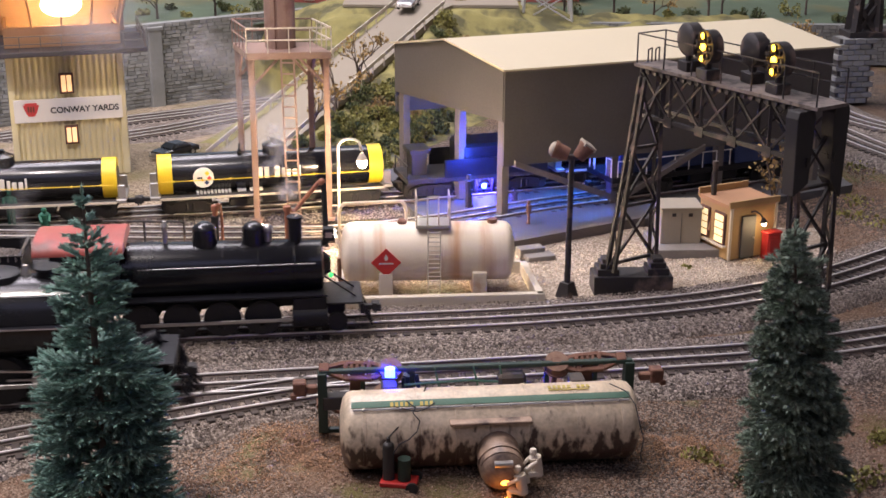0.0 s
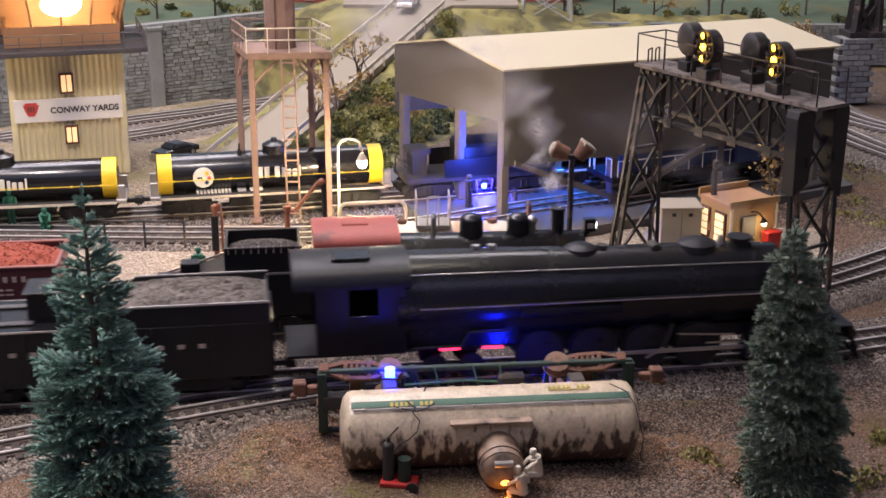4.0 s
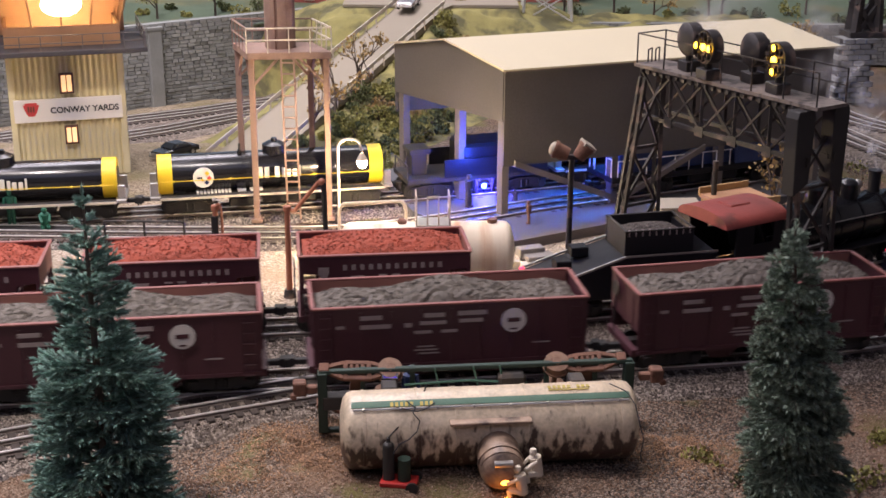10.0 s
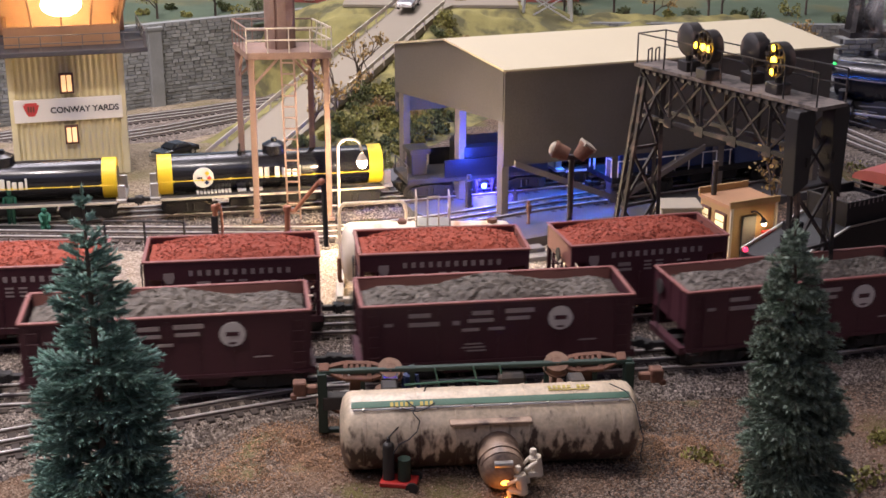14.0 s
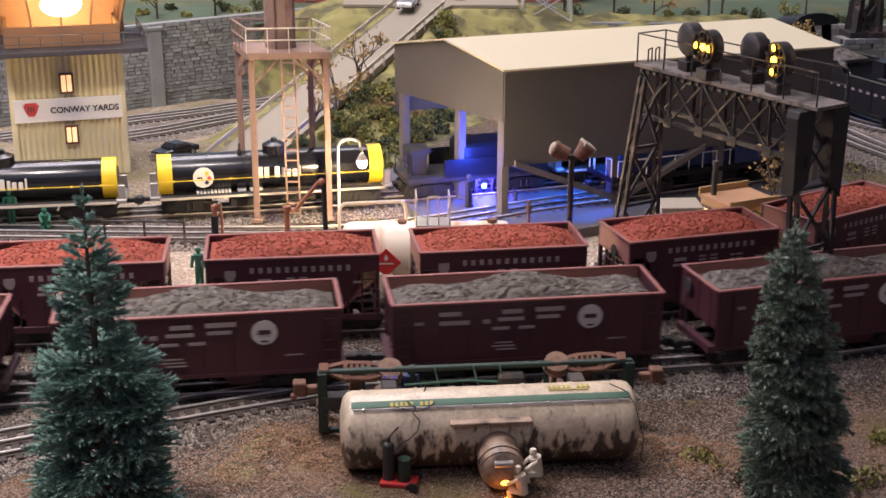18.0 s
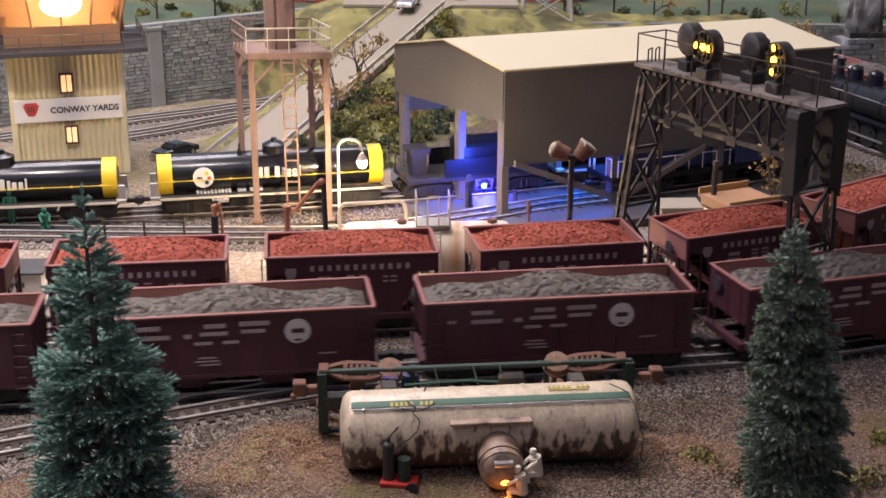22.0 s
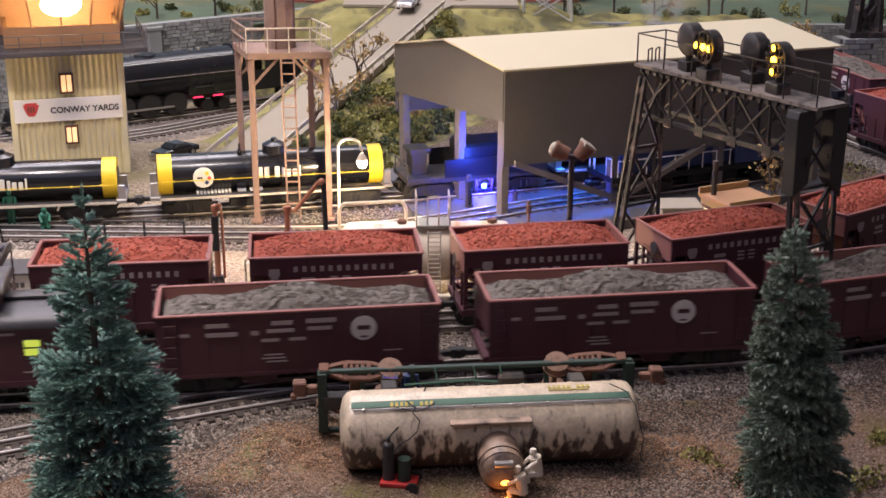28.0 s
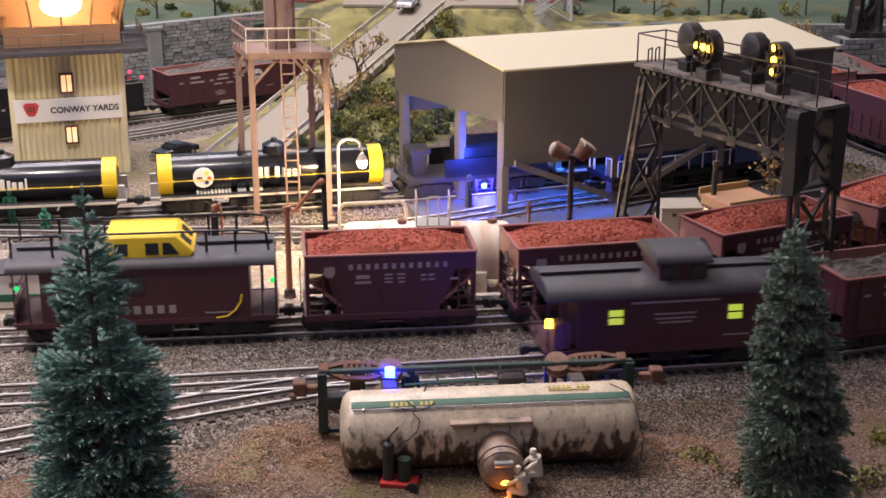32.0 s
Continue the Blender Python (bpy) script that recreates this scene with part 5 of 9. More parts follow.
def caboose_near():
    t = thing("caboose", Matrix(), "oxide-red caboose with a sooty dark roof, cupola and lit yellow-green windows", "caboose")
    W, z1 = 0.055, 0.0585
    boxes("body", "tuscan", t, [((0, 0, (z1 + 0.018) / 2), (0.140, W, z1 - 0.018))], 0.0005)
    bm = B()
    prism_x(bm, arch(W + 0.005, z1 + 0.001, z1 + 0.0105), -0.092, 0.092)
    part("roof", bm, "grey_roof", t, smooth=True)
    boxes("roof_walk", "dark_roof", t, [((s * 0.056, 0, z1 + 0.0122), (0.072, 0.009, 0.0014)) for s in (-1, 1)])
    boxes("cupola", "tuscan", t, [((0.006, 0, z1 + 0.0140), (0.034, 0.040, 0.018))], 0.0005)
    bm = B()
    prism_x(bm, arch(0.046, z1 + 0.0225, z1 + 0.0285), -0.0145, 0.0265)
    part("cupola_roof", bm, "grey_roof", t, smooth=True)
    for s in (-1, 1):
        for x in (-0.043, 0.043):
            bm = B()
            box(bm, (x, s * (W / 2 + 0.0004), 0.0445), (0.0130, 0.0012, 0.0125))
            w = part("window_frame", bm, "tuscan", t, bevel=0.0003)
            boxes("pane", "lime", w, [((x, s * (W / 2 + 0.0011), 0.0445 + k * 0.0030), (0.0100, 0.0005, 0.0046)) for k in (-1, 1)])
        for x in (-0.004, 0.016):
            bm = B()
            box(bm, (x, s * 0.0204, z1 + 0.0145), (0.0085, 0.0010, 0.0090))
            part("cupola_window", bm, "glassdark", t)
        marks("lettering", "dimwhite", t, s * (W / 2 + 0.0003), [(0.0, 0.0540, 0.064, 0.0016), (0.0, 0.0450, 0.030, 0.0012), (0.0, 0.0415, 0.030, 0.0012), (0.0, 0.0385, 0.024, 0.0012), (0.045, 0.0270, 0.018, 0.0010)])
        boxes("side_sill", "tuscan", t, [((0, s * (W / 2 + 0.0006), 0.019), (0.184, 0.0014, 0.004))])
        bm = B()
        for x in (-0.090, -0.078, 0.078, 0.090):
            rod(bm, (x, s * 0.025, 0.019), (x, s * 0.025, 0.057), 0.0006, 6)
        part("porch_post", bm, "tuscan", t)
    for k in (-1, 1):
        boxes("porch", "tuscan", t, [((k * 0.081, 0, 0.0185), (0.022, W, 0.002))])
        bm = B()
        for z in (0.026, 0.034):
            rod(bm, (k * 0.091, -0.026, z), (k * 0.091, 0.026, z), 0.0006, 6)
        ladder(bm, k * 0.0915, k * 0.0915, 0.006, 0.02, 0.066, 1)
        for i in range(7):
            rod(bm, (k * 0.0915, 0.006, 0.022 + i * 0.006), (k * 0.0915, 0.016, 0.022 + i * 0.006), 0.0004, 6)
        part("porch_rail", bm, "tuscan", t)
        boxes("porch_box", "rust", t, [((k * 0.0795, -0.018, 0.030), (0.012, 0.012, 0.020))], 0.0006)
        bm = B()
        rod(bm, (k * 0.0885, -0.020, 0.036), (k * 0.0885, -0.020, 0.042), 0.0022, 10)
        part("marker_lamp", bm, "amber" if k < 0 else "rust", t)
        truck(t, k * 0.060)
        coupler(t, k * 0.089, k)
    boxes("under_frame", "truck", t, [((0, 0, 0.0155), (0.18, 0.030, 0.004)), ((0, 0.012, 0.011), (0.04, 0.012, 0.008)), ((0, -0.014, 0.011), (0.03, 0.010, 0.008))], 0.0005)
    return t


def caboose_far():
    t = thing("caboose", Matrix(), "oxide-red caboose with a dark roof, yellow cupola and roof antenna rails", "caboose")
    W, z1 = 0.055, 0.0600
    boxes("body", "tuscan", t, [((0.0, 0, (z1 + 0.017) / 2), (0.150, W, z1 - 0.017))], 0.0005)
    bm = B()
    prism_x(bm, arch(W + 0.004, z1 + 0.001, z1 + 0.0085), -0.098, 0.094)
    part("roof", bm, "dark_roof", t, smooth=True)
    boxes("roof_walk", "dark_roof", t, [((s * 0.065, 0, z1 + 0.0105), (0.056, 0.010, 0.0014)) for s in (-1, 1)])
    bm = B()
    prism(bm, [(-0.034, z1 + 0.003), (-0.027, z1 + 0.022), (0.023, z1 + 0.022), (0.036, z1 + 0.009), (0.031, z1 + 0.003)], -0.0225, 0.0225)
    cup = part("cupola", bm, "yellow", t, "yellow streamlined cupola with sloped ends", bevel=0.0008)
    for x in (-0.016, 0.006, 0.019):
        for s in (-1, 1):
            bm = B()
            if x > 0.01:
                prism(bm, [(0.0135, z1 + 0.008), (0.0135, z1 + 0.017), (0.019, z1 + 0.017), (0.0255, z1 + 0.008)], s * 0.0227 - 0.0003, s * 0.0227 + 0.0003)
            else:
                box(bm, (x, s * 0.0227, z1 + 0.0125), (0.0095, 0.0006, 0.009))
            part("cupola_window", bm, "glassdark", cup)
    for s in (-1, 1):
        bm = B()
        box(bm, (0, 0, 0), (0.010, 0.010, 0.0006), None)
        part("end_window", bm, "glassdark", cup, m=Matrix.Translation((0.0298, s * 0.010, z1 + 0.0157)) @ pose(0, 0, 0, 0, 45, 0))
        bm = B()
        pts = [(x, s * 0.024, z1 + 0.027) for x in (-0.092, -0.03)]
        pipe(bm, [(-0.094, s * 0.020, z1 + 0.008), (-0.094, s * 0.020, z1 + 0.024), (0.074, s * 0.020, z1 + 0.024), (0.088, s * 0.020, z1 + 0.022), (0.090, s * 0.020, z1 + 0.008)], 0.0009, 8)
        for x in (-0.065, -0.045, 0.045, 0.066):
            rod(bm, (x, s * 0.020, z1 + 0.008), (x, s * 0.020, z1 + 0.024), 0.0011, 6)
        part("antenna_rail", bm, "black", t)
        marks("lettering", "dimwhite", t, s * (W / 2 + 0.0003), [(-0.024 + k * 0.0085, 0.0275, 0.0050, 0.0062) for k in range(6)] + [(0.052, 0.0235, 0.020, 0.0010)])
        bm = B()
        pipe(bm, [(0.050, s * (W / 2 + 0.0012), 0.0195), (0.058, s * (W / 2 + 0.0012), 0.0205), (0.064, s * (W / 2 + 0.0012), 0.0250), (0.068, s * (W / 2 + 0.0012), 0.0310), (0.069, s * (W / 2 + 0.0012), 0.0370)], 0.0008, 8)
        part("curved_grab", bm, "yellow", t, "yellow curved grab iron")
        bm = B()
        box(bm, (-0.012, s * (W / 2 + 0.0006), 0.0475), (0.022, 0.0010, 0.012))
        part("side_window", bm, "glassdark", t)
        boxes("side_sill", "tuscan", t, [((0, s * (W / 2 + 0.0006), 0.018), (0.188, 0.0014, 0.004))])
        bm = B()
        for x in (-0.094, -0.084, 0.084, 0.094):
            rod(bm, (x, s * 0.025, 0.019), (x, s * 0.025, 0.060), 0.0007, 6)
        part("porch_post", bm, "tuscan", t)
    for k in (-1, 1):
        boxes("porch", "tuscan", t, [((k * 0.085, 0, 0.0185), (0.022, W, 0.002)), ((k * 0.0945, 0, 0.026), (0.001, W - 0.006, 0.014))])
        bm = B()
        for z in (0.036, 0.042):
            rod(bm, (k * 0.0945, -0.026, z), (k * 0.0945, 0.026, z), 0.0006, 6)
        part("porch_rail", bm, "tuscan", t)
        bm = B()
        ball(bm, (k * 0.092, -0.022, 0.0455), 0.0020)
        part("marker_lamp", bm, "greenlight", t)
        truck(t, k * 0.062)
        coupler(t, k * 0.092, k)
    boxes("under_frame", "truck", t, [((0, 0, 0.0150), (0.18, 0.030, 0.004)), ((0, 0.012, 0.011), (0.05, 0.012, 0.008)), ((0, -0.014, 0.0105), (0.034, 0.012, 0.009))], 0.0005)
    return t


NEAR_PITCH, FAR_PITCH = 0.2228, 0.1565
NEAR_TRAIN, FAR_TRAIN = [], []

# ---- yard buildings and fixtures ----
def shear(bm, o, u, v):
    """Carry a mesh built in (u, v, z) onto the plan."""
    for w in bm.verts:
        x, y, z = w.co
        w.co = Vector((o[0] + u[0] * x + v[0] * y, o[1] + u[1] * x + v[1] * y, z))
    if u[0] * v[1] - u[1] * v[0] < 0:
        bmesh.ops.reverse_faces(bm, faces=bm.faces)
    return bm


def shed():
    t = thing("engine_shed", Matrix(), "open-sided grey sheet-metal engine shed with a pale gable roof", "shed")
    O, U, V = (0.0567, 1.2556), (0.3435, 0.131), (-0.1066, 0.1348)

    def p(name, mat, rows, label="", bevel=0.0):
        bm = B()
        for c, s in rows:
            box(bm, c, s)
        return part(name, shear(bm, O, U, V), mat, t, label, bevel=bevel)

    tu, tv = 0.006, 0.014
    p("long_wall", "shed", [((0.5, 0, 0.1003), (1.0, tv, 0.0930))])
    p("rear_wall", "shed", [((0.5, 1, 0.1115), (1.0, tv, 0.071))])
    for u, z0 in ((0, 0.0975), (1, 0.0975)):
        bm = B()
        ys = [(0, z0), (1, z0), (1, 0.147), (0.5, 0.1625), (0, 0.147)]
        a = [bm.verts.new((u - tu / 2, y, z)) for y, z in ys]
        b = [bm.verts.new((u + tu / 2, y, z)) for y, z in ys]
        bm.faces.new(a), bm.faces.new(b[::-1])
        for i in range(5):
            bm.faces.new((a[i], b[i], b[(i + 1) % 5], a[(i + 1) % 5]))
        part("gable_wall", shear(bm, O, U, V), "shed", t)
    for v0, v1, z0, z1 in ((-0.03, 0.5, 0.1468, 0.1635), (0.5, 1.03, 0.1635, 0.1468)):
        bm = B()
        q = [bm.verts.new(c) for c in ((-0.012, v0, z0), (1.012, v0, z0), (1.012, v1, z1), (-0.012, v1, z1), (-0.012, v0, z0 + 0.0018), (1.012, v0, z0 + 0.0018), (1.012, v1, z1 + 0.0018), (-0.012, v1, z1 + 0.0018))]
        for f in ((3, 2, 1, 0), (4, 5, 6, 7), (0, 1, 5, 4), (1, 2, 6, 5), (2, 3, 7, 6), (3, 0, 4, 7)):
            bm.faces.new([q[i] for i in f])
        part("roof_slope", shear(bm, O, U, V), "shed_roof", t, "pale cream roof sheet")
    p("eave_trim", "shed_post", [((0.5, -0.004, 0.1458), (1.0, 0.022, 0.0020))])
    for u, v in ((0.012, 0.032), (0.014, 0.42), (0.014, 0.96), (0.335, 0.034), (0.665, 0.034), (0.985, 0.034), (0.335, 0.96), (0.665, 0.96), (0.985, 0.96)):
        p("post", "shed_post", [((u, v, 0.052), (0.020, 0.046, 0.102))], bevel=0.0004)
    for a, b in (((0.03, 0.0, 0.056), (0.32, 0.0, 0.012)), ((0.36, 0.0, 0.012), (0.60, 0.0, 0.054))):
        bm = B()
        h = 0.0032
        q = [bm.verts.new((x, y, z + k)) for y in (-0.02, 0.02) for (x, _, z) in (a, b) for k in (-h, h)]
        for f in ((0, 1, 3, 2), (4, 6, 7, 5), (0, 4, 5, 1), (2, 3, 7, 6), (0, 2, 6, 4), (1, 5, 7, 3)):
            bm.faces.new([q[i] for i in f])
        part("diagonal_brace", shear(bm, O, U, V), "shed_post", t)
    for u in (0.335, 0.665):
        p("roof_truss", "shed_post", [((u, 0.5, 0.112), (0.012, 0.97, 0.004))])
    return t


shed()
bm = B()
q = [(0.052, 1.165), (0.19, 1.245), (0.43, 1.37), (0.40, 1.56), (-0.07, 1.42), (-0.03, 1.27)]
lo, hi = [bm.verts.new((x, y, -0.006)) for x, y in q], [bm.verts.new((x, y, 0.0046)) for x, y in q]
bm.faces.new(hi)
for i in range(6):
    bm.faces.new((lo[i], lo[(i + 1) % 6], hi[(i + 1) % 6], hi[i]))
tagged(part("shed_floor", bm, "floor_paint"), "grey concrete shed floor with rails let into it", "floor", kind="structure")
boxes("kerb", "shed_post", None, [((0, 0, 0), (0.165, 0.008, 0.012))]).matrix_basis = pose(0.121, 1.205, 0.002, 0, 0, 30.5)
tagged(bpy.data.objects["kerb"], "dark kerb along the shed floor", "kerb", kind="structure")
st = thing("concrete_steps", pose(0.082, 1.150, 0, 0, 0, 20), "two low concrete steps beside the shed floor", "steps")
boxes("lower_step", "concrete", st, [((0.002, -0.006, 0.001), (0.026, 0.014, 0.005))], 0.0005)
boxes("upper_step", "concrete", st, [((-0.002, 0.005, 0.003), (0.024, 0.012, 0.009))], 0.0005)


def water_tower():
    t = thing("water_tower", pose(-0.1535, 1.2700, 0), "rust-brown water tower on four tall legs with a railed platform", "water tower")
    legs = [(-0.0255, -0.0236), (0.0435, -0.0150), (-0.0445, 0.0220), (0.0245, 0.0250)]
    for x, y in legs:
        boxes("leg", "tower_wood", t, [((x, y, 0.080), (0.0055, 0.0050, 0.160))], 0.0004)
        boxes("foot", "tower_wood", t, [((x, y, 0.002), (0.010, 0.010, 0.004))], 0.0004)
    bm = B()
    z = 0.1585
    q = [(-0.0285, -0.0290), (0.0490, -0.0200), (0.0265, 0.0300), (-0.0495, 0.0260)]
    lo, hi = [bm.verts.new((x, y, z)) for x, y in q], [bm.verts.new((x, y, z + 0.0065)) for x, y in q]
    bm.faces.new(hi), bm.faces.new(lo[::-1])
    for i in range(4):
        bm.faces.new((lo[i], lo[(i + 1) % 4], hi[(i + 1) % 4], hi[i]))
    part("platform", bm, "tower_wood", t, bevel=0.0004)
    for i in range(4):
        a, b = Vector((*q[i], 0)), Vector((*q[(i + 1) % 4], 0))
        bm = B()
        for k in range(4):
            c = a.lerp(b, k / 4)
            bar(bm, (c.x, c.y, z + 0.006), (c.x, c.y, z + 0.029), 0.0010)
        for h in (0.018, 0.029):
            bar(bm, (a.x, a.y, z + h), (b.x, b.y, z + h), 0.0013)
        part("railing", bm, "kerb" if i in (0, 1) else "tower_wood", t)
    bm = B()
    rod(bm, (-0.001, 0.004, 0.165), (-0.001, 0.004, 0.36), 0.0145, 12)
    part("riser_column", bm, "tower_wood", t)
    boxes("column_edge", "brown_frame", t, [((-0.0035, -0.0105, 0.25), (0.0012, 0.0012, 0.17))])
    for i, j in ((0, 1), (2, 3), (0, 2), (1, 3)):
        bm = B()
        (ax, ay), (bx, by) = legs[i], legs[j]
        for (px, py), (qx, qy) in (((ax, ay), (bx, by)), ((bx, by), (ax, ay))):
            bar(bm, (px, py, 0.132), (px + (qx - px) * 0.35, py + (qy - py) * 0.35, 0.158), 0.0024)
        part("knee_brace", bm, "tower_wood", t)
    for s in (-1, 1):
        bm = B()
        bar(bm, (0.0105 + s * 0.0060, -0.026, 0.004), (0.0085 + s * 0.0060, -0.026, 0.160), 0.0016)
        part("ladder_rail", bm, "tower_wood", t)
    for k in range(15):
        bm = B()
        z0 = 0.010 + k * 0.0104
        bar(bm, (0.0045 - z0 * 0.012, -0.026, z0), (0.0165 - z0 * 0.012, -0.026, z0), 0.0013)
        part("rung", bm, "tower_wood", t)
    return t


water_tower()


def yard_tower():
    x0, x1, y0 = -0.4555, -0.3385, 1.4053
    w, cx = x1 - x0, (x0 + x1) / 2
    t = thing("yard_tower", pose(cx, y0, 0, 0, 0, 17), "cream corrugated yard control tower with a lit glazed cabin", "control tower")
    dep = 0.085
    bm = B()
    box(bm, (0, dep / 2, 0.067), (w - 0.002, dep, 0.134))
    part("tower_wall", bm, "cream", t)
    n = 19
    bm = B()
    for k in range(n):
        rod(bm, (-w / 2 + w * (k + 0.5) / n, 0.0, 0.0), (-w / 2 + w * (k + 0.5) / n, 0.0, 0.134), w / n * 0.36, 8)
    for k in range(13):
        rod(bm, (w / 2 - 0.0005, dep * (k + 0.5) / 13, 0.0), (w / 2 - 0.0005, dep * (k + 0.5) / 13, 0.134), dep / 13 * 0.36, 8)
    part("corrugation", bm, "cream", t, smooth=True)
    for s in (-1, 1):
        boxes("corner_trim", "cream", t, [((s * (w / 2 - 0.0025), -0.0016, 0.067), (0.0065, 0.004, 0.134))], 0.0004)
    s = boxes("sign_board", "sign", t, [((0, -0.0042, 0.0742), (0.1105, 0.0020, 0.0243))], 0.0003, "white sign board with black lettering and a red emblem")
    letters("sign_text", "CONWAY YARDS", 0.0088, "ink", s, pose(0.0165, -0.0056, 0.0738, 90, 0, 0))
    bm = B()
    prism(bm, [(-0.0475, 0.0830), (-0.0345, 0.0830), (-0.0350, 0.0810), (-0.0325, 0.0810), (-0.0350, 0.0735), (-0.0375, 0.0690), (-0.0440, 0.0690), (-0.0465, 0.0735), (-0.0492, 0.0810), (-0.0467, 0.0810)], -0.0058, -0.0050)
    for v in bm.verts:
        v.co.x += 0.003
    e = part("emblem", bm, "signred", s, "red keystone-shaped emblem")
    bm = B()
    for k in range(3):
        box(bm, (-0.0410 + 0.003 + k * 0.0026 - 0.0026, -0.0061, 0.0765), (0.0016, 0.0003, 0.0060))
    part("emblem_marks", bm, "brown_frame", e)
    for (xa, za, xb, zb) in ((-0.4045, 0.1129, -0.3898, 0.0912), (-0.4028, 0.057, -0.3889, 0.0367)):
        c, z = (xa + xb) / 2 - cx, (za + zb) / 2
        f = boxes("window_frame", "brown_frame", t, [((c, -0.0042, z), (xb - xa, 0.0030, za - zb))], 0.0003)
        for k in (-1, 1):
            boxes("pane", "window_glow", f, [((c + k * 0.0029, -0.0060, z), (0.0045, 0.0006, za - zb - 0.0045))])
    boxes("deck", "dark_roof", t, [((0.0085, 0.030, 0.1385), (0.150, 0.125, 0.0050))], 0.0004)
    bm = B()
    for k in range(8):
        x = -0.064 + k * 0.0207
        bar(bm, (x, -0.031, 0.141), (x, -0.031, 0.157), 0.0009)
    for z in (0.149, 0.157):
        bar(bm, (-0.066, -0.031, z), (0.082, -0.031, z), 0.0008)
        bar(bm, (0.082, -0.031, z), (0.082, 0.090, z), 0.0008)
    for k in range(6):
        bar(bm, (0.082, -0.031 + k * 0.022, 0.141), (0.082, -0.031 + k * 0.022, 0.157), 0.0009)
    part("deck_railing", bm, "shed_post", t)
    # cabin: low wall, slanted mullions, back wall, roof
    boxes("cabin_wall", "hut_roof", t, [((0, -0.002, 0.1505), (w, 0.003, 0.020)), ((w / 2 - 0.0015, 0.04, 0.1505), (0.003, 0.082, 0.020)), ((-w / 2 + 0.0015, 0.04, 0.1505), (0.003, 0.082, 0.020))])
    boxes("cabin_back", "hut_roof", t, [((0, 0.082, 0.178), (w + 0.02, 0.003, 0.075))])
    boxes("cabin_roof", "tower_wood", t, [((0, 0.036, 0.2165), (w + 0.06, 0.14, 0.005))])
    bm = B()
    for k in range(5):
        x = -w / 2 + w * k / 4
        bar(bm, (x, -0.002, 0.160), (x * 1.22, -0.016, 0.214), 0.0018)
    for k in range(3):
        y = 0.0 + k * 0.04
        bar(bm, (w / 2, y, 0.160), (w / 2 * 1.22, y * 1.1, 0.214), 0.0018)
    bar(bm, (-w / 2, -0.002, 0.161), (w / 2, -0.002, 0.161), 0.0020)
    part("window_framing", bm, "hut_roof", t)
    bm = B()
    # ball widened to take in the glow round the bulb
    ball(bm, (0.002, 0.036, 0.1780), 0.0125, (1.7, 1, 1))
    part("ceiling_bulb", bm, "lamp_glow", t, "bright warm bulb drawn as large as its glow", smooth=True)
    return t


yard_tower()
lamp("cabin_lamp", "POINT", (-0.4060, 1.440, 0.172), 0.45, (1.0, 0.58, 0.28), 0.010)


